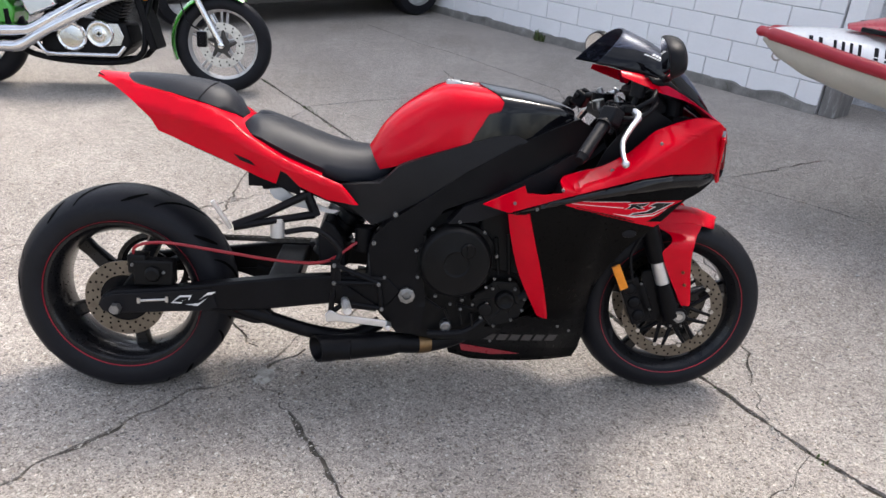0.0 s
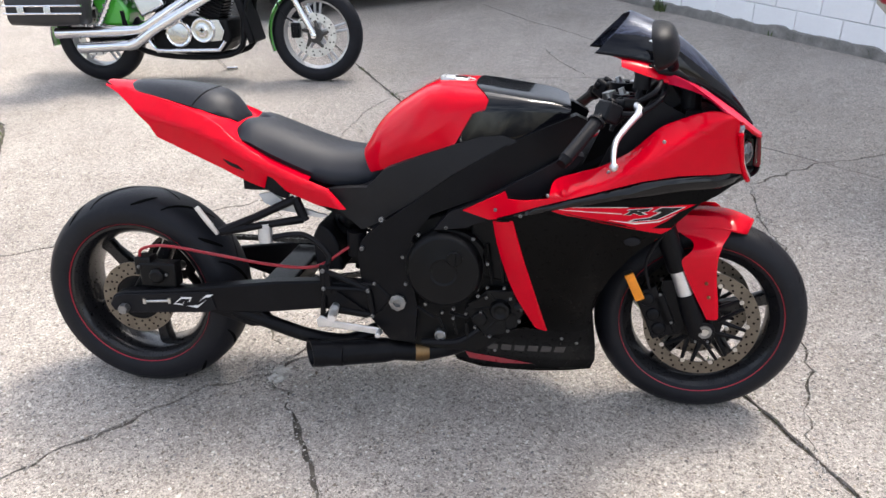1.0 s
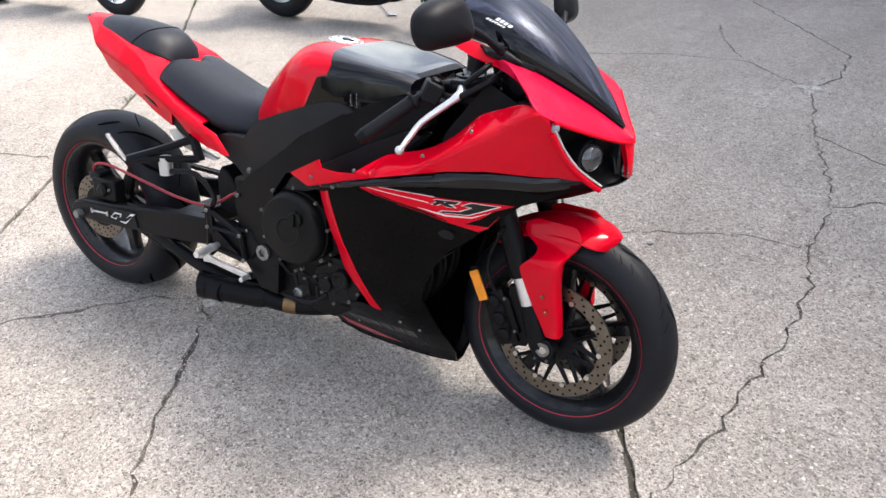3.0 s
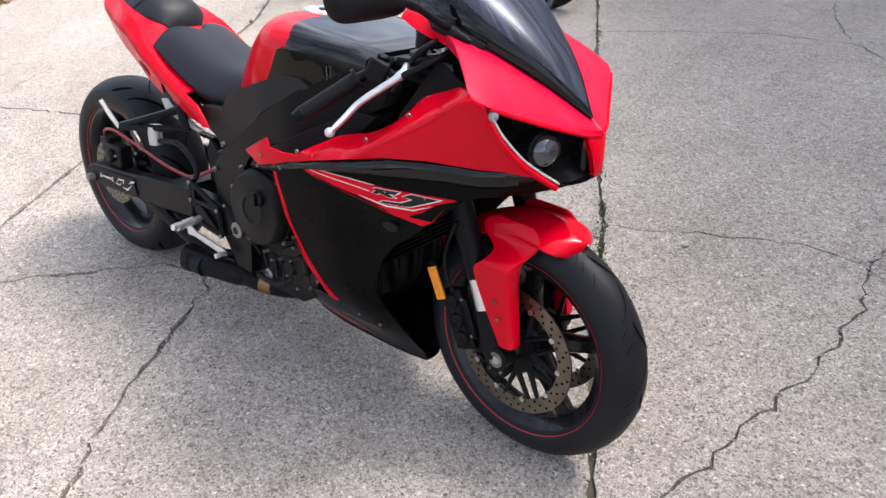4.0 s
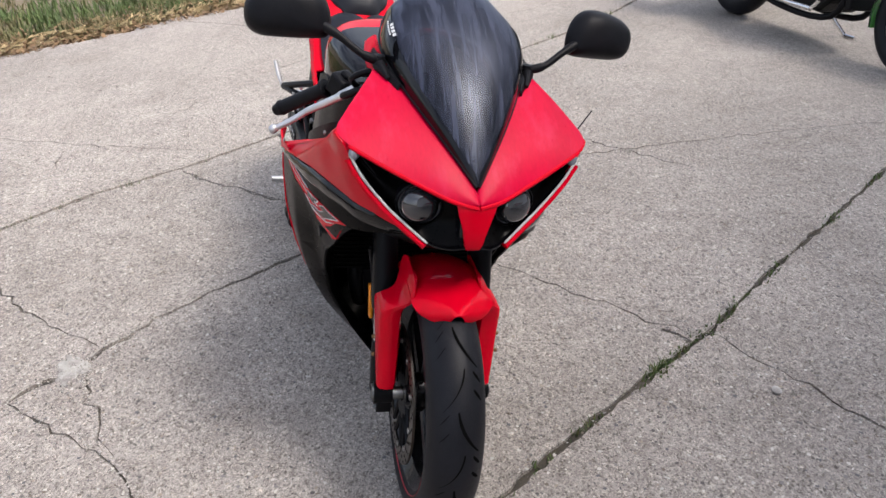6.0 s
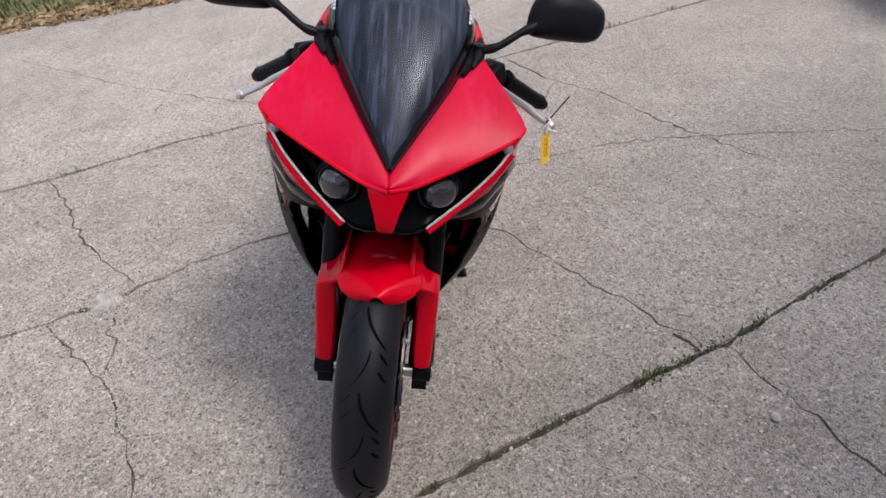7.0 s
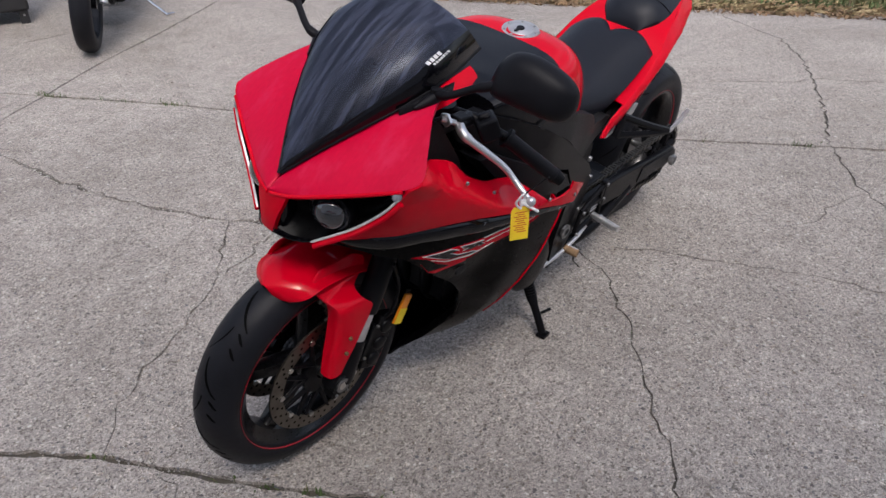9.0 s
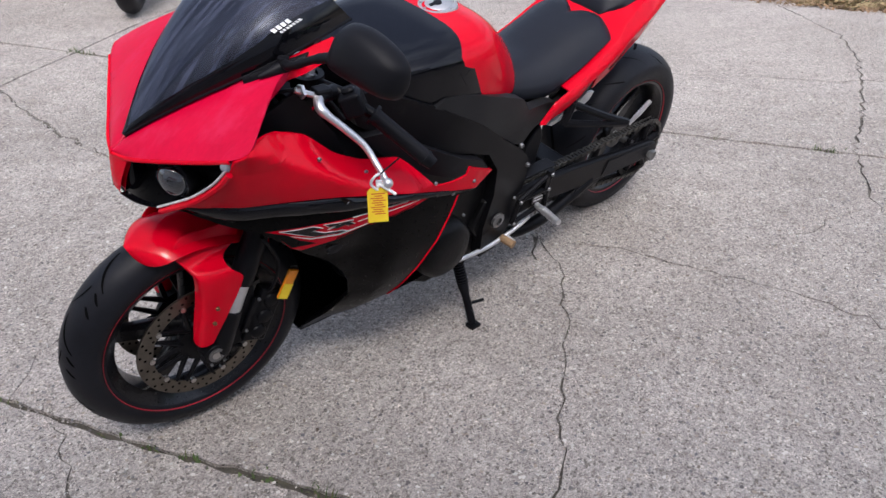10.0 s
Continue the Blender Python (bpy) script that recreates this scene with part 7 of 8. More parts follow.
# ---- parked vehicles in the background ----
def spoke_wheel(parent, c, R, half, rim, mats, label, spokes=5, disc=0.0, side=-1, wire=False, lean=None):
    """Tyre on a cast or wire wheel, with a brake disc."""
    rm, ty = mats
    prof = [(rim - 0.004, -half * 0.62), (rim + 0.014, -half * 0.66), (rim + 0.012, -half * 0.5), (rim - 0.012, 0), (rim + 0.012, half * 0.5), (rim + 0.014, half * 0.66), (rim - 0.004, half * 0.62), (rim - 0.02, 0), (rim - 0.004, -half * 0.62)]
    wheel = part("wheel_rim", lathe(prof, 48, "y", c), rm, parent, label)
    g, crown = tyre_shape(R, half, rim + 0.004, 48, c, [(0, 0), (0.4, 0.006), (0.7, 0.02), (0.9, 0.04)])
    part("tyre", g, RUBBER, wheel, "black tyre", angle=60)
    part("hub", lathe([(0.01, -half), (0.04, -half), (0.035, 0), (0.04, half), (0.01, half)], 24, "y", c), rm, wheel)
    c = Vector(c)
    if wire:
        rods = []
        for k in range(36):
            a, b = radians(10 * k), radians(10 * k + (28 if k % 2 else -28))
            s = 1 if k % 4 < 2 else -1
            rods.append(tube([c + vec(0.038 * math.cos(a), s * half * 0.8, 0.038 * math.sin(a)), c + vec((rim - 0.01) * math.cos(b), 0, (rim - 0.01) * math.sin(b))], 0.002, 5))
        part("wire_spokes", join(*rods), CHROME, wheel, "fan of thin wire spokes", kind="stuff")
    else:
        for k in range(spokes):
            a = radians(360 / spokes * k + 14)
            w = vec(-math.sin(a), 0, math.cos(a))
            u = vec(math.cos(a), 0, math.sin(a))
            for e in (-1, 1):
                part("spoke", tube([c + u * 0.035 + w * 0.012 * e, c + u * (rim - 0.014) + w * 0.022 * e], [0.011, 0.009], 8), rm, wheel)
    if disc:
        d = part("brake_disc", disc_shape(disc * 0.62, disc, side * half * 1.15, 0.005, c, 40), STEEL, wheel, "bright brake disc")
        part("drill_hole", disc_holes(disc * 0.66, disc, side * half * 1.15, 0.005, c, 2, 14, 0.006), GROOVE, d, kind="stuff")
        part("disc_hub", join(disc_shape(0.012, disc * 0.36, side * half * 1.18, 0.014, c, 24), *[tube([c + vec(0.3 * disc * math.cos(radians(72 * k)), side * half * 1.18, 0.3 * disc * math.sin(radians(72 * k))), c + vec(0.66 * disc * math.cos(radians(72 * k + 14)), side * half * 1.14, 0.66 * disc * math.sin(radians(72 * k + 14)))], [0.016, 0.009], 8) for k in range(5)]), MUDGREY, d)
    return wheel


def green_cruiser():
    yaw = math.degrees(math.atan2(0.29, 1.57))
    b = empty("cruiser_motorcycle", pose(-3.24, 4.9, 0.0, -7, 0, yaw), "lime green cruiser with chrome pipes and black saddlebags", "motorcycle", "parked motorcycles")
    rear, front = (0, 0, 0.32), (1.6, 0, 0.325)
    spoke_wheel(b, front, 0.325, 0.055, 0.235, (CASTALU, 0), "silver cast front wheel", 5, 0.15)
    spoke_wheel(b, rear, 0.32, 0.075, 0.205, (CASTALU, 0), "silver cast rear wheel", 5, 0.13)
    for s in (-1, 1):
        f = part("fork_leg", tube([vec(1.6, s * 0.09, 0.325), vec(1.5, s * 0.09, 0.52), vec(1.28, s * 0.09, 0.95)], [0.022, 0.024, 0.02], 14), CHROME, b, "chrome fork leg")
        part("axle_cap", lathe([(1e-4, s * 0.07), (0.026, s * 0.07), (0.02, s * 0.12), (1e-4, s * 0.122)], 14, "y", (1.6, 0, 0.325)), CHROME, f)
    cal = part("front_caliper", join(box((1.47, -0.085, 0.36), (0.06, 0.05, 0.1)), box((1.48, -0.1, 0.36), (0.04, 0.04, 0.06))), SATIN, b, "dark front caliper", bevel=0.008)
    rows = []
    for i in range(15):
        a = radians(62 + 138 * i / 14)
        rows.append([vec(1.6 + math.cos(a) * (0.352 - 0.03 * f * f), f * 0.075, 0.325 + math.sin(a) * (0.352 - 0.03 * f * f)) for f in (-1, -0.7, -0.35, 0, 0.35, 0.7, 1)])
    g = loft(rows, False, False)
    part("front_mudguard", join(g, ([vec(1.6, 0, 0.325) + (p - vec(1.6, 0, 0.325)) * 0.985 for p in g[0]], g[1])), GREEN, b, "lime green front mudguard", angle=60)
    rows = []
    for i in range(13):
        a = radians(40 + 150 * i / 12)
        rows.append([vec(math.cos(a) * (0.36 - 0.03 * f * f), f * 0.1, 0.32 + math.sin(a) * (0.36 - 0.03 * f * f)) for f in (-1, -0.7, -0.35, 0, 0.35, 0.7, 1)])
    g = loft(rows, False, False)
    part("rear_mudguard", join(g, ([p + vec(0, 0, -0.004) for p in g[0]], g[1])), GREEN, b, "lime green rear mudguard", angle=60)
    part("frame_tube", join(*[tube(spline(p, 5), 0.02, 10) for s in (-1, 1) for p in ([(1.22, s * 0.03, 0.85), (1.12, s * 0.1, 0.5), (1.05, s * 0.12, 0.22), (0.6, s * 0.13, 0.19), (0.3, s * 0.12, 0.27), (0.25, s * 0.12, 0.5)], [(1.22, s * 0.03, 0.85), (0.7, s * 0.08, 0.75), (0.25, s * 0.12, 0.6), (-0.2, s * 0.12, 0.6)])]), SATIN, b, "black frame tubes")
    part("swingarm", join(*[tube([vec(0, s * 0.13, 0.32), vec(0.4, s * 0.13, 0.3)], 0.025, 10) for s in (-1, 1)]), SATIN, b)
    part("radiator", box((1.11, 0, 0.48), (0.05, 0.26, 0.42), Matrix.Translation((1.11, 0, 0.48)) @ Matrix.Rotation(radians(-14), 4, "Y") @ Matrix.Translation((-1.11, 0, -0.48))), SATIN, b, bevel=0.01)
    part("crankcase", prism([(0.45, 0.24), (0.95, 0.22), (1.03, 0.3), (1.0, 0.44), (0.62, 0.48), (0.46, 0.42)], -0.15, 0.15), ENGINE, b, "black crankcase", bevel=0.02)
    for x, lean_ in ((0.58, 28), (0.84, -22)):
        m = Matrix.Translation((x, 0, 0.42)) @ Matrix.Rotation(radians(-lean_), 4, "Y")
        cyl = part("cylinder", moved(box((0, 0, 0.15), (0.14, 0.17, 0.28)), m), SATIN, b, "finned black cylinder")
        for i in range(12):
            part("fin", moved(box((0, 0, 0.03 + 0.022 * i), (0.17, 0.2, 0.009)), m), SATIN, cyl)
        part("cylinder_head", moved(box((0, 0, 0.31), (0.15, 0.19, 0.07)), m), CHROME, b, bevel=0.02)
    cov = lathe([(0.095, -0.15), (0.094, -0.174), (0.086, -0.182), (0.074, -0.18), (0.07, -0.186), (0.03, -0.188), (1e-4, -0.188)], 32, "y", (0.66, 0, 0.35))
    part("clutch_cover", join(cov, box((0.66, -0.194, 0.35), (0.1, 0.004, 0.014), Matrix.Translation((0.66, 0, 0.35)) @ Matrix.Rotation(radians(30), 4, "Y") @ Matrix.Translation((-0.66, 0, -0.35)))), CHROME, b, "polished round clutch cover")
    side_cover = part("engine_side_cover", join(lathe([(0.088, -0.15), (0.086, -0.172), (0.078, -0.18), (0.07, -0.178), (0.03, -0.182), (0.028, -0.188), (0.012, -0.189), (1e-4, -0.187)], 32, "y", (0.835, 0, 0.37)), prism([(0.86, 0.29), (0.96, 0.3), (0.985, 0.36), (0.95, 0.44), (0.87, 0.44)], -0.14, -0.162)), CHROME, b, "polished round side cover", bevel=0.004)
    part("cover_badge", join(box((0.835, -0.19, 0.37), (0.03, 0.002, 0.008)), box((0.835, -0.19, 0.37), (0.008, 0.0024, 0.03))), SATIN, side_cover)
    part("cover_bolts", join(*[bolt((0.66 + 0.083 * math.cos(radians(60 * k)), -0.188, 0.35 + 0.083 * math.sin(radians(60 * k))), 0.009, 0.006) for k in range(6)]), STEEL, b, kind="stuff")
    part("foot_bar", join(tube([vec(0.5, -0.2, 0.235), vec(0.95, -0.2, 0.24)], 0.014, 10), tube([vec(0.95, -0.2, 0.24), vec(1.0, -0.2, 0.30)], 0.012, 8)), CHROME, b, "chrome footboard bar")
    part("brake_lever", tube(spline([(0.45, -0.21, 0.32), (0.5, -0.21, 0.25), (0.55, -0.22, 0.24)], 4), 0.012, 8), CHROME, b)
    for p, nm in (([(1.03, -0.17, 0.62), (0.9, -0.2, 0.58), (0.55, -0.22, 0.4), (0.36, -0.22, 0.29), (0.25, -0.22, 0.275), (-0.05, -0.22, 0.26)], "lower"), ([(0.78, -0.16, 0.60), (0.62, -0.2, 0.50), (0.45, -0.21, 0.40), (0.33, -0.21, 0.375), (-0.2, -0.22, 0.36)], "upper")):
        q = spline(p, 6)
        e = part("exhaust_pipe", tube(q, [0.028] * 8 + [0.034] * 10 + [0.038] * (len(q) - 18), 16), CHROME, b, "long chrome exhaust pipe")
        part("pipe_end", lathe([(0.034, -0.002), (0.03, -0.002), (0.03, 0.05), (1e-4, 0.05)], 16, "x", (p[-1][0], p[-1][1], p[-1][2])), GROOVE, e)
    part("air_box", box((0.46, -0.1, 0.56), (0.2, 0.12, 0.15), Matrix.Translation((0.46, 0, 0.56)) @ Matrix.Rotation(radians(-24), 4, "Y") @ Matrix.Translation((-0.46, 0, -0.56))), CHROME, b, "chrome side cover", bevel=0.02)
    part("green_side_panel", prism([(0.1, 0.4), (0.28, 0.4), (0.3, 0.5), (0.2, 0.64), (0.02, 0.62)], -0.13, 0.13), GREEN, b, "lime green side panel", bevel=0.02)
    part("damper", join(tube([vec(0.06, -0.17, 0.36), vec(0.22, -0.17, 0.62)], 0.018, 12), *[tube([vec(0.06 + 0.16 * t, -0.17, 0.36 + 0.26 * t), vec(0.06 + 0.16 * (t + 0.04), -0.17, 0.36 + 0.26 * (t + 0.04))], 0.028, 12) for t in (0.15, 0.25, 0.35, 0.45, 0.55, 0.65)]), CHROME, b, "chrome rear damper")
    part("seat", prism([(-0.1, 0.68), (0.5, 0.64), (0.62, 0.7), (0.45, 0.74), (0.1, 0.8), (-0.15, 0.78)], -0.14, 0.14), VINYL, b, "black cruiser seat", bevel=0.03)
    part("tank", loft([[vec(x, w * math.cos(a), 0.82 + h * math.sin(a)) for a in (2 * math.pi * i / 16 for i in range(16))] for x, w, h in ((0.6, 0.06, 0.05), (0.68, 0.13, 0.09), (0.9, 0.16, 0.11), (1.1, 0.11, 0.09), (1.18, 0.04, 0.05))]), GREEN, b, "lime green tank")
    for s in (-1, 1):
        bag = part("saddlebag", loft([[vec(x, s * (0.27 + w * math.copysign(abs(math.cos(a)) ** 0.5, math.cos(a))), 0.545 + h * math.copysign(abs(math.sin(a)) ** 0.5, math.sin(a))) for a in (2 * math.pi * i / 20 for i in range(20))] for x, w, h in ((-0.47, 0.05, 0.09), (-0.45, 0.09, 0.125), (-0.2, 0.1, 0.135), (0.06, 0.09, 0.125), (0.09, 0.04, 0.08))]), BAGBLK, b, "black leather saddlebag")
        for z in (0.50, 0.55):
            part("bag_rail", tube([vec(-0.46, s * 0.375, z), vec(0.1, s * 0.375, z)], 0.008, 8), CHROME, bag)
        for x in (-0.33, -0.14):
            part("bag_buckle", box((x, s * 0.38, 0.525), (0.05, 0.012, 0.04)), CHROME, bag, bevel=0.003)
        part("bag_strut", tube([vec(0.1, s * 0.2, 0.62), vec(0.0, s * 0.2, 0.38)], 0.014, 8), CHROME, bag)
    part("amber_reflector", box((1.13, -0.13, 0.62), (0.03, 0.012, 0.05)), AMBER, b, bevel=0.003)
    part("side_stand", join(tube([vec(0.72, 0.12, 0.22), vec(0.8, 0.28, 0.045)], 0.012, 8), tube([vec(0.8, 0.28, 0.045), vec(0.88, 0.29, 0.045)], 0.014, 8)), CHROME, b, "chrome side stand")
    part("brake_cable", tube(spline([(1.3, -0.11, 0.8), (1.38, -0.12, 0.5), (1.46, -0.1, 0.42)], 5), 0.006, 6), GREYBLK, b)


def blue_motorcycle():
    b = empty("blue_motorcycle", pose(-4.5, 4.2, 0.0, -6, 0, 10.5), "blue cruiser motorcycle with a chrome wire front wheel", "motorcycle", "parked motorcycles")
    spoke_wheel(b, (0, 0, 0.33), 0.33, 0.06, 0.225, (CHROME, 0), "chrome wire-spoked front wheel", wire=True, disc=0.14)
    rows = []
    for i in range(13):
        a = radians(70 + 120 * i / 12)
        rows.append([vec(math.cos(a) * (0.365 - 0.06 * f * f), f * 0.085, 0.33 + math.sin(a) * (0.365 - 0.06 * f * f)) for f in (-1, -0.7, -0.35, 0, 0.35, 0.7, 1)])
    g = loft(rows, False, False)
    part("front_mudguard", join(g, ([vec(0, 0, 0.33) + (p - vec(0, 0, 0.33)) * 0.985 for p in g[0]], g[1])), BLUE, b, "sky blue front mudguard", angle=60)
    for s in (-1, 1):
        part("fork_leg", tube([vec(0.02, s * 0.1, 0.33), vec(-0.32, s * 0.1, 0.95)], 0.024, 12), CHROME, b, "chrome fork leg")
    part("engine", prism([(-1.1, 0.22), (-0.55, 0.22), (-0.5, 0.5), (-0.7, 0.7), (-1.0, 0.7)], -0.16, 0.16), ENGINE, b, bevel=0.03)
    part("tank", loft([[vec(x, w * math.cos(a), 0.8 + h * math.sin(a)) for a in (2 * math.pi * i / 16 for i in range(16))] for x, w, h in ((-1.0, 0.06, 0.05), (-0.9, 0.14, 0.09), (-0.65, 0.16, 0.11), (-0.42, 0.06, 0.06))]), BLUE, b, "sky blue tank")
    part("frame_tube", join(*[tube(spline([(-0.35, s * 0.03, 0.85), (-0.5, s * 0.1, 0.25), (-1.2, s * 0.12, 0.2), (-1.5, s * 0.12, 0.4)], 5), 0.02, 8) for s in (-1, 1)]), SATIN, b)
    spoke_wheel(b, (-1.65, 0, 0.33), 0.33, 0.075, 0.205, (CHROME, 0), "chrome wire-spoked rear wheel", wire=True)
    part("side_stand", tube([vec(-0.8, 0.12, 0.22), vec(-0.72, 0.3, 0.04)], 0.012, 8), CHROME, b)


def dark_motorcycle():
    """Stands behind the camera's first place; its front wheel, fork and stand show."""
    b = empty("dark_motorcycle", pose(-0.02, -1.48, 0.0, -7, 0, 62), "dark motorcycle with silver fork parked on its stand", "motorcycle", "parked motorcycles")
    spoke_wheel(b, (0, 0, 0.31), 0.31, 0.062, 0.218, (WHEELBLK, 0), "dark cast front wheel", 5, 0.15)
    spoke_wheel(b, (-1.45, 0, 0.32), 0.32, 0.085, 0.215, (WHEELBLK, 0), "dark cast rear wheel", 5)
    for s in (-1, 1):
        part("fork_leg", tube([vec(0, s * 0.1, 0.31), vec(-0.26, s * 0.1, 0.9)], [0.027, 0.024], 12), ALU, b, "silver fork leg")
    rows = []
    for i in range(13):
        a = radians(40 + 110 * i / 12)
        rows.append([vec(math.cos(a) * (0.335 - 0.03 * f * f), f * 0.072, 0.31 + math.sin(a) * (0.335 - 0.03 * f * f)) for f in (-1, -0.5, 0, 0.5, 1)])
    g = loft(rows, False, False)
    part("front_mudguard", join(g, ([p + vec(0, 0, -0.004) for p in g[0]], g[1])), GREYBLK, b, "dark front mudguard", angle=60)
    part("engine", prism([(-0.9, 0.2), (-0.5, 0.2), (-0.38, 0.4), (-0.42, 0.65), (-0.95, 0.65)], -0.18, 0.18), ENGINE, b, "black engine", bevel=0.03)
    part("exhaust_header", join(*[tube(spline([(-0.38, y, 0.5), (-0.3, y, 0.4), (-0.38, y, 0.24), (-0.6, y, 0.2)], 5), 0.02, 8) for y in (-0.1, -0.03, 0.03, 0.1)]), SATIN, b)
    part("tank", loft([[vec(x, w * math.cos(a), 0.85 + h * math.sin(a)) for a in (2 * math.pi * i / 16 for i in range(16))] for x, w, h in ((-0.85, 0.06, 0.05), (-0.75, 0.14, 0.1), (-0.5, 0.17, 0.12), (-0.3, 0.06, 0.06))]), GLOSSBLACK, b, "black tank")
    part("seat", prism([(-1.5, 0.88), (-0.85, 0.78), (-0.8, 0.82), (-1.2, 0.88), (-1.5, 0.94)], -0.12, 0.12), VINYL, b, bevel=0.02)
    part("frame_tube", join(*[tube(spline([(-0.25, s * 0.05, 0.85), (-0.7, s * 0.14, 0.6), (-0.95, s * 0.14, 0.35), (-1.45, s * 0.13, 0.32)], 5), 0.025, 8) for s in (-1, 1)]), SATIN, b)
    part("side_stand", join(tube([vec(-0.72, 0.14, 0.3), vec(-0.82, 0.42, 0.06)], 0.011, 8), tube([vec(-0.82, 0.42, 0.055), vec(-0.87, 0.47, 0.06)], [0.015, 0.012], 8)), CHROME, b, "chrome side stand")


def storage_box():
    b = empty("storage_box", pose(0.36, -2.75, 0.0, 0, 0, -8), "dark plastic box on short legs", "storage box")
    part("box_body", box((0, 0, 0.42), (0.75, 0.5, 0.66)), DARKPLASTIC, b, bevel=0.02)
    part("box_lid", box((0, 0, 0.77), (0.8, 0.55, 0.05)), DARKPLASTIC, b, bevel=0.015)
    for x in (-0.33, 0.33):
        for y in (-0.2, 0.2):
            part("box_leg", box((x, y, 0.045), (0.06, 0.06, 0.1)), DARKPLASTIC, b, bevel=0.006)
            part("leg_bolt", join(bolt((x, y + (0.03 if y > 0 else -0.03), 0.06), 0.012, 0.008, 1 if y > 0 else -1)), STEEL, b)


def dark_car():
    a = math.degrees(math.atan2(1.6, 1.7))
    m = pose(-2.35, 8.75, 0, 0, 0, a)
    c = empty("parked_car", m, "black car parked in the shade near the wall", "car")
    prof = [(-2.2, 0.35), (-2.25, 0.6), (-2.1, 0.85), (-1.6, 0.95), (-1.0, 1.4), (0.3, 1.45), (1.1, 1.0), (1.9, 0.85), (2.2, 0.65), (2.2, 0.35), (1.9, 0.22), (-1.9, 0.22)]
    rows = []
    for y, k in ((-0.86, 0.9), (-0.82, 0.97), (-0.6, 1.0), (0, 1.02), (0.6, 1.0), (0.82, 0.97), (0.86, 0.9)):
        rows.append([vec(x * (0.99 if abs(y) > 0.8 else 1), y * (1 - 0.16 * max(0, (z - 0.9) / 0.5)), 0.6 + (z - 0.6) * k) for x, z in prof])
    part("body", loft(rows), CARBLACK, c, "glossy black car body", bevel=0.03)
    for x in (-1.35, 1.35):
        for s in (-1, 1):
            w = part("wheel", lathe([(1e-4, s * 0.02), (0.2, s * 0.05), (0.22, s * 0.1)], 28, "y", (x, s * 0.76, 0.32)), CASTALU, c)
            part("tyre", lathe([(0.21, -0.1), (0.3, -0.1), (0.32, -0.07), (0.32, 0.07), (0.3, 0.1), (0.21, 0.1)], 36, "y", (x, s * 0.78, 0.32)), RUBBER, w, "black car tyre")
    part("side_window", join(*[prism([(-0.95, 0.98), (-0.75, 1.33), (0.25, 1.37), (0.85, 1.02)], s * 0.80, s * 0.81) for s in (-1, 1)]), GLOSSBLACK, c)
    part("sill", join(*[box((0, s * 0.84, 0.25), (2.1, 0.05, 0.08)) for s in (-1, 1)]), MUDGREY, c, bevel=0.01)


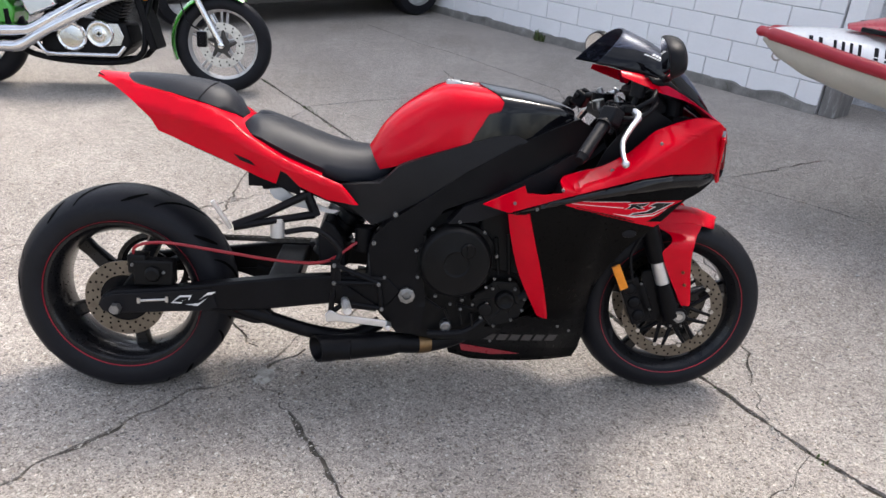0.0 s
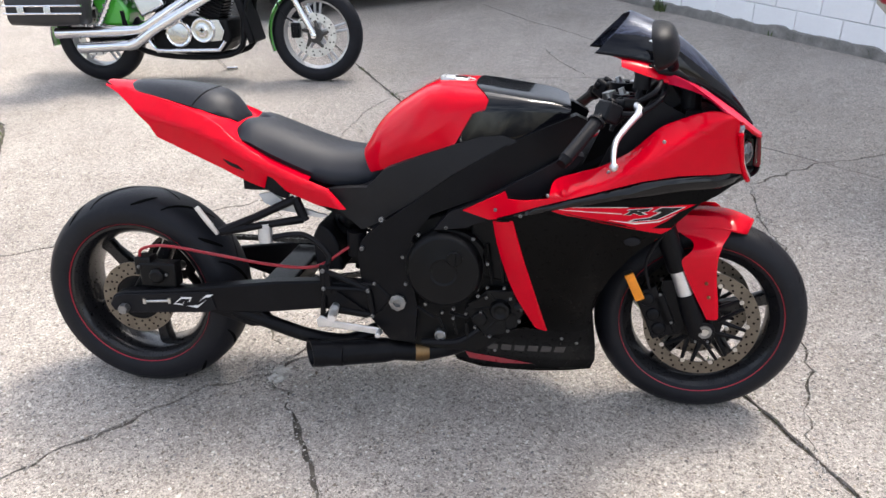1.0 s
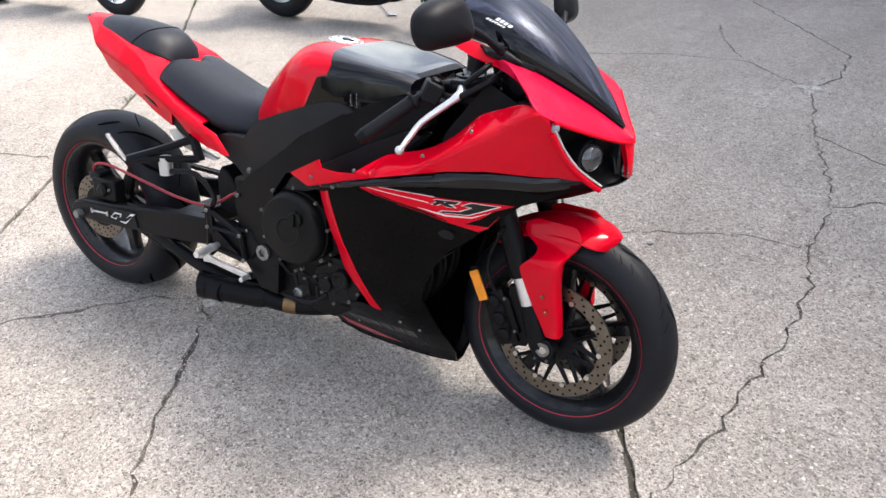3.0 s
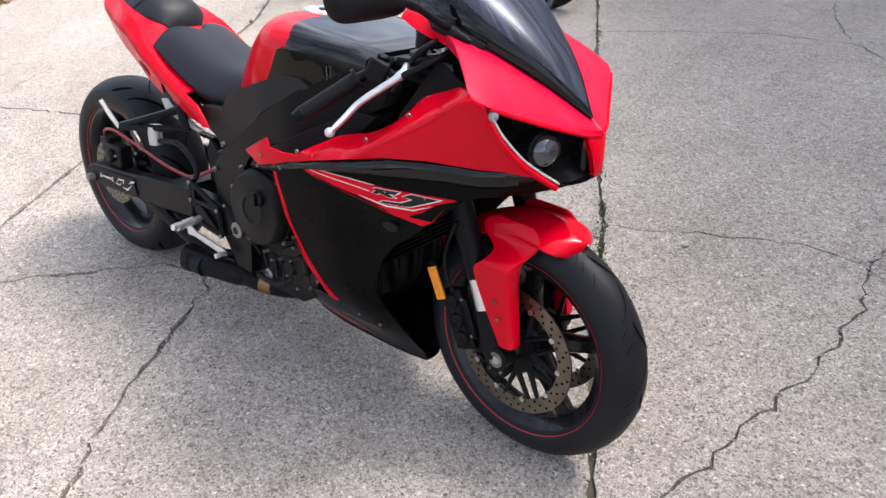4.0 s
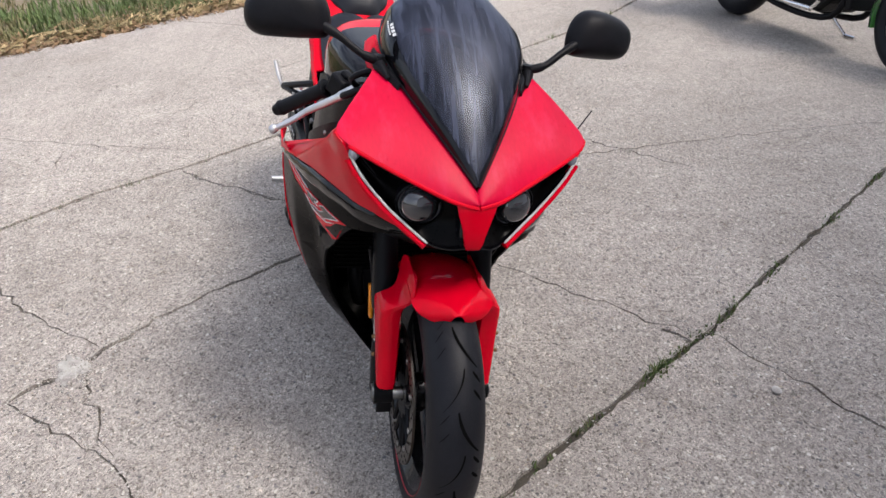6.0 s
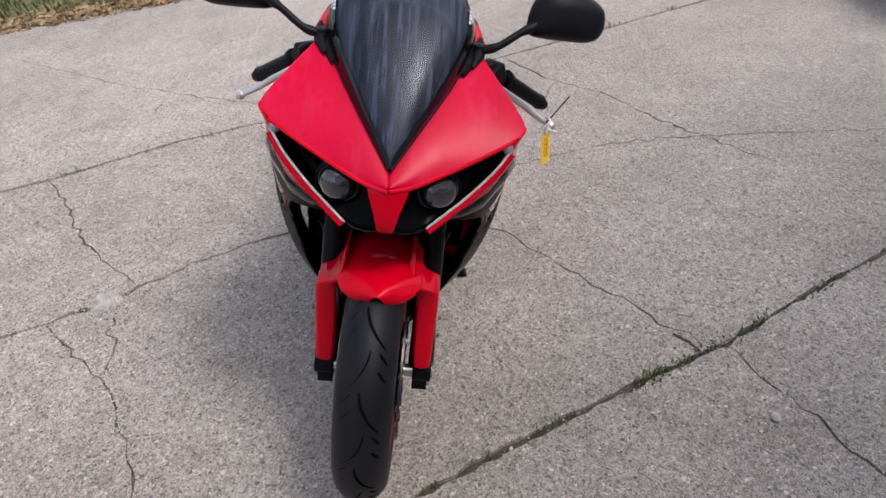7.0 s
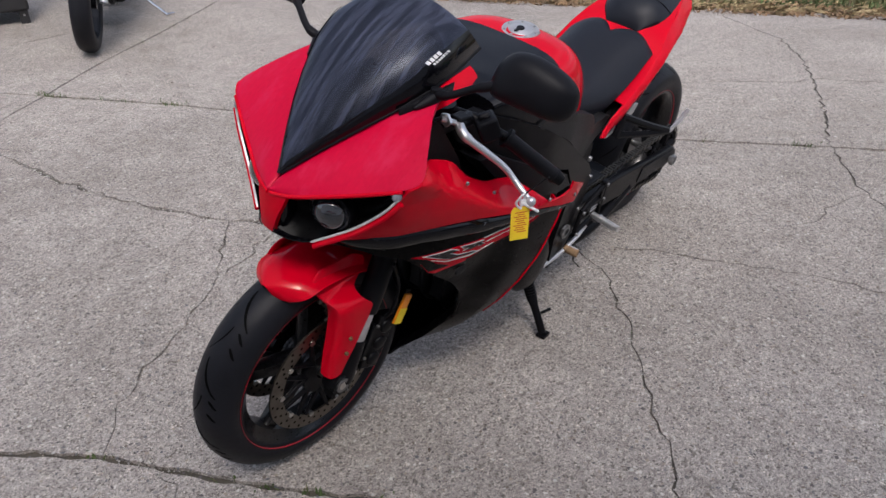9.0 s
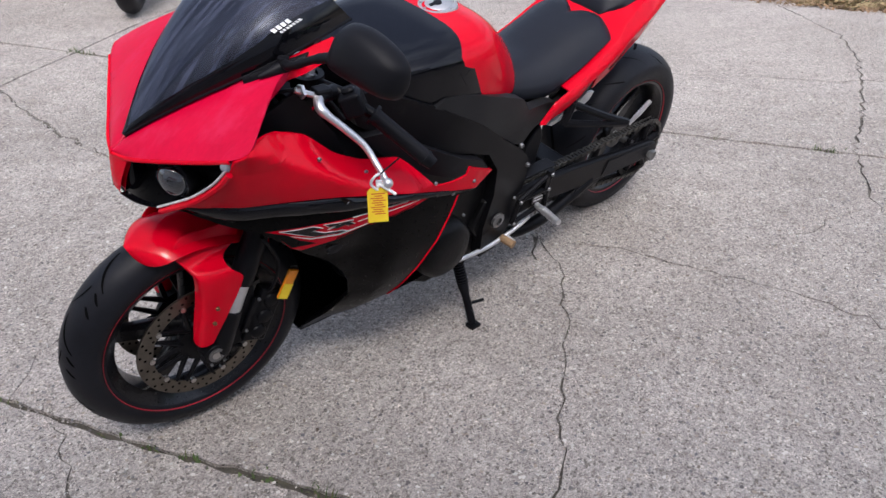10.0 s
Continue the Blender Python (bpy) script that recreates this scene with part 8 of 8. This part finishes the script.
def jet_ski():
    """Watercraft on a trailer; only its bow comes into view."""
    bow, aft = vec(1.55, 4.13, 0), vec(4.05, 3.17, 0)
    d = (aft - bow).normalized()
    m = Matrix(((-d.x, d.y, 0, bow.x), (-d.y, -d.x, 0, bow.y), (0, 0, 1, 0), (0, 0, 0, 1)))   # x ahead to the bow, y left
    j = empty("jet_ski", m, "white and red jet ski resting on a trailer", "watercraft")
    # station: distance aft, half beam, gunwale height, keel height
    S = [(0.0, 0.012, 0.862, 0.82), (0.08, 0.08, 0.86, 0.75), (0.22, 0.17, 0.846, 0.68), (0.45, 0.28, 0.815, 0.615), (0.8, 0.4, 0.775, 0.54), (1.3, 0.5, 0.745, 0.48), (2.0, 0.54, 0.73, 0.46), (2.7, 0.52, 0.73, 0.46)]
    hull = []
    for a, w, g, k in S:
        hull.append([vec(-a, y * w, k + (g - k) * t) for y, t in ((-1, 1), (-0.97, 0.72), (-0.85, 0.45), (-0.45, 0.16), (0, 0), (0.45, 0.16), (0.85, 0.45), (0.97, 0.72), (1, 1))])
    part("hull", join(loft(hull, False, False), ([p.copy() for p in hull[-1]], [tuple(range(9))])), HULLCREAM, j, "cream lower hull", angle=50)
    deck = []
    for a, w, g, k in S:
        up = lut(a, [(0, 0.01), (0.1, 0.035), (0.45, 0.10), (0.9, 0.16), (2.7, 0.16)])
        deck.append([vec(-a, y * w * 0.99, g + 0.004 + up * t) for y, t in ((-1, 0), (-0.96, 0.35), (-0.8, 0.72), (-0.45, 0.95), (0, 1.0), (0.45, 0.95), (0.8, 0.72), (0.96, 0.35), (1, 0))])
    dk = part("deck", join(loft(deck, False, False), ([p.copy() for p in deck[-1]], [tuple(range(9))])), GELCOAT, j, "white bow deck", angle=50)
    for s in (-1, 1):
        rail = spline([vec(-a, s * (w + 0.008), g) for a, w, g, k in S], 5)
        part("bumper", tube(rail, [0.022] * 3 + [0.031] * (len(rail) - 3), 14), BUMPER, j, "dark red rubber bumper rail")
    part("bow_cap", ball((0.012, 0, 0.862), 0.033, 8, (0.9, 1.1, 0.8)), BUMPER, j)
    part("bow_eye", lathe([(0.018, -0.004), (0.026, -0.004), (0.026, 0.004), (0.018, 0.004), (0.018, -0.004)], 18, "y", (-0.085, -0.0, 0.752)), STEEL, j, "steel bow eye")
    hood = [[vec(-a, w * math.cos(t), z0 + h * math.sin(t)) for t in (math.pi * i / 12 for i in range(13))] for a, w, z0, h in ((0.36, 0.05, 0.93, 0.02), (0.55, 0.22, 0.93, 0.075), (0.9, 0.30, 0.95, 0.16), (1.3, 0.30, 0.95, 0.28), (1.7, 0.22, 0.95, 0.3))]
    part("hood", loft(hood, False, False), MAROON, j, "red hood", angle=60)
    part("hood_trim", join(*[tube(spline([(-0.42, s * 0.13, 0.945), (-0.6, s * 0.26, 0.95), (-0.9, s * 0.33, 0.96), (-1.3, s * 0.33, 0.96)], 5), 0.012, 8) for s in (-1, 1)]), SATIN, j)
    part("seat", prism([(-2.5, 0.93), (-1.6, 0.93), (-1.55, 1.2), (-2.5, 1.12)], -0.17, 0.17), VINYL, j, "black seat", bevel=0.03)
    # registration as plain dark bars on the bow side
    for s in (-1, 1):
        x = 0.0
        for gap, wd in ((0.0, 0.036), (0.046, 0.034), (0.115, 0.026), (0.152, 0.026), (0.188, 0.026), (0.225, 0.026), (0.295, 0.034), (0.34, 0.03)):
            q = []
            for u, t in ((gap, 0.22), (gap + wd * 0.55, 0.22), (gap + wd * 0.55 - 0.006, 0.66), (gap - 0.006, 0.66)):
                a = 0.21 + u * 0.95
                w, g = lut(a, [(r[0], r[1]) for r in S]) * 0.99, lut(a, [(r[0], r[2]) for r in S]) + 0.004
                up = lut(a, [(0, 0.01), (0.1, 0.035), (0.45, 0.10), (0.9, 0.16), (2.7, 0.16)])
                q.append(vec(-a, s * (w * lut(t, [(0, 1), (0.35, 0.96), (0.72, 0.8)]) + 0.004), g + up * t + 0.004))
            part("registration_bar", (q, [(0, 1, 2, 3)]), GREYBLK, dk)
        a = 0.76
        w, g = lut(a, [(r[0], r[1]) for r in S]) * 0.99, lut(a, [(r[0], r[2]) for r in S])
        part("registration_sticker", ([vec(-a, s * (w * 0.98 + 0.002), g + 0.03), vec(-a - 0.06, s * (w * 0.99 + 0.006), g + 0.03), vec(-a - 0.06, s * (w * 0.9 + 0.006), g + 0.10), vec(-a, s * (w * 0.89 + 0.002), g + 0.10)], [(0, 1, 2, 3)]), BUMPER, dk)
    t = empty("boat_trailer", m, "dark steel trailer carrying the jet ski", "trailer")
    part("trailer_frame", join(*[box((-2.2, y, 0.36), (1.6, 0.06, 0.08)) for y in (-0.4, 0.4)], *[box((x, 0, 0.36), (0.06, 0.86, 0.08)) for x in (-1.45, -2.2, -2.9)]), MUDGREY, t, "steel trailer frame", bevel=0.005)
    for y in (-0.2, 0.2):
        part("bunk", box((-2.1, y, 0.43), (1.4, 0.09, 0.06)), WORNWOOD, t)
    for s in (-1, 1):
        w = part("trailer_wheel", lathe([(1e-4, 0.03), (0.12, 0.05), (0.14, 0.07)], 24, "y", (-2.2, s * 0.62, 0.26)), CASTALU, t)
        part("tyre", lathe([(0.13, -0.07), (0.24, -0.07), (0.26, -0.04), (0.26, 0.04), (0.24, 0.07), (0.13, 0.07)], 32, "y", (-2.2, s * 0.62, 0.26)), RUBBER, w)
    part("trailer_axle", tube([vec(-2.2, -0.62, 0.26), vec(-2.2, 0.62, 0.26)], 0.025, 10), MUDGREY, t)
    part("trailer_jack", tube([vec(-1.48, 0, 0.36), vec(-1.48, 0, 0.0)], 0.025, 10), MUDGREY, t)


green_cruiser()
blue_motorcycle()
dark_motorcycle()
storage_box()
dark_car()
jet_ski()


# ---- block wall of the building ----
W0, WD = vec(0.64, 8.11, 0), vec(2.08, -2.14, 0).normalized()      # foot of the wall and its run
WN = vec(WD.y, -WD.x, 0)                                           # towards the yard
if WN.dot(vec(-1, -1, 0)) < 0:
    WN = -WN
WALL = Matrix(((WD.x, WN.x, 0, W0.x), (WD.y, WN.y, 0, W0.y), (0, 0, 1, 0), (0, 0, 0, 1)))


def block_wall():
    length0, length1, high = -9.0, 2.95, 5.9
    core = join(box(((length0 + length1) / 2, -0.125, high / 2), (length1 - length0, 0.21, high)), box((length1 + 4.3, -0.75, high / 2), (8.6, 0.2, high)), box((length1 - 0.06, -0.45, high / 2), (0.12, 0.5, high)))
    wall = tagged(part("wall_north", moved(core, WALL), MORTAR, None), "white painted concrete block wall of a building", "wall", kind="structure")
    foot = []
    for i in range(260):
        x = length0 + (length1 - length0) * i / 259
        foot.append([(x, 0.02 + 0.02 * noise.noise((x * 5, 0, 0)) + 0.01 * noise.noise((x * 21, 0, 0)), 0.0), (x, 0.012 + 0.016 * noise.noise((x * 6, 5, 0)), 0.075 + 0.03 * noise.noise((x * 4, 9, 0)) + 0.012 * noise.noise((x * 18, 9, 0))), (x, -0.03, 0.10 + 0.035 * noise.noise((x * 4, 9, 0)) + 0.014 * noise.noise((x * 18, 9, 0)))])
    part("wall_footing", moved(loft(foot, False, False), WALL), FOOTING, wall, "dark stained footing with peeling paint")
    rng = random.Random(3)
    bl, bh = 0.42, 0.172
    me = {}
    for row in range(0, 16):
        off = (row % 2) * bl / 2
        k = int((length1 - length0) / bl) + 1
        for i in range(k):
            x0, x1 = length0 + i * bl + off, length0 + (i + 1) * bl + off
            x1 = min(x1, length1)
            if x1 - x0 < 0.05:
                continue
            z0 = 0.06 + row * bh
            key = round(x1 - x0, 3)
            if row > 5 or x0 < -3.6:
                me.setdefault("rest", []).append(block_shape(x0, z0, x1 - x0, bh))
                continue
            if key not in me:
                v, f = block_shape(0, 0, x1 - x0, bh)
                d = bpy.data.meshes.new("block")
                d.from_pydata([tuple(p) for p in v], [], f)
                d.materials.append(PAINTBLOCK)
                me[key] = d
            ob = new("block", me[key])
            ob.parent = wall
            ob.matrix_basis = WALL @ Matrix.Translation((x0, rng.uniform(-0.0012, 0.0012), z0))
    part("block_field", moved(join(*me["rest"]), WALL), PAINTBLOCK, wall, kind="stuff")
    back = join(*[box((length1 + 0.12 + 8.4 / 2, -0.64, 0.14 + 0.29 * r + 0.14), (8.4, 0.03, 0.275)) for r in range(14)])
    part("door_panel", moved(back, WALL), PAINTBLOCK, wall, "pale sectional door set back in the wall")
    post = tagged(part("door_post", moved(box((length1 + 0.085, -0.12, 0.26), (0.13, 0.24, 0.52)), WALL), WORNWOOD, None, bevel=0.006), "grey door post with flaking white paint", "door post", kind="structure")
    part("post_top", moved(box((length1 + 0.085, -0.118, 1.56), (0.126, 0.24, 2.08)), WALL), PAINTBLOCK, post)
    rngp = random.Random(5)
    spots = [(WALL @ vec(x, 0.03, 0.0), k) for x, k in ((-0.02, 46), (0.05, 30), (-2.4, 8), (1.3, 3), (2.2, 3))]
    blades("wall_weeds", spots, WEED, "green weed growing at the foot of the wall", "weeds", 0.1, rngp, 0.006)


def block_shape(x0, z0, w, h):
    a, d, e = 0.003, 0.005, 0.003
    V = []
    for ins, y in ((0, -0.022), (0, -d + 0.0), (e, 0.0)):
        V += [vec(x0 + a + ins, y, z0 + a + ins), vec(x0 + w - a - ins, y, z0 + a + ins), vec(x0 + w - a - ins, y, z0 + h - a - ins), vec(x0 + a + ins, y, z0 + h - a - ins)]
    F = [(8, 9, 10, 11)]
    for o in (0, 4):
        F += [(o + i, o + (i + 1) % 4, o + 4 + (i + 1) % 4, o + 4 + i) for i in range(4)]
    return V, F


block_wall()
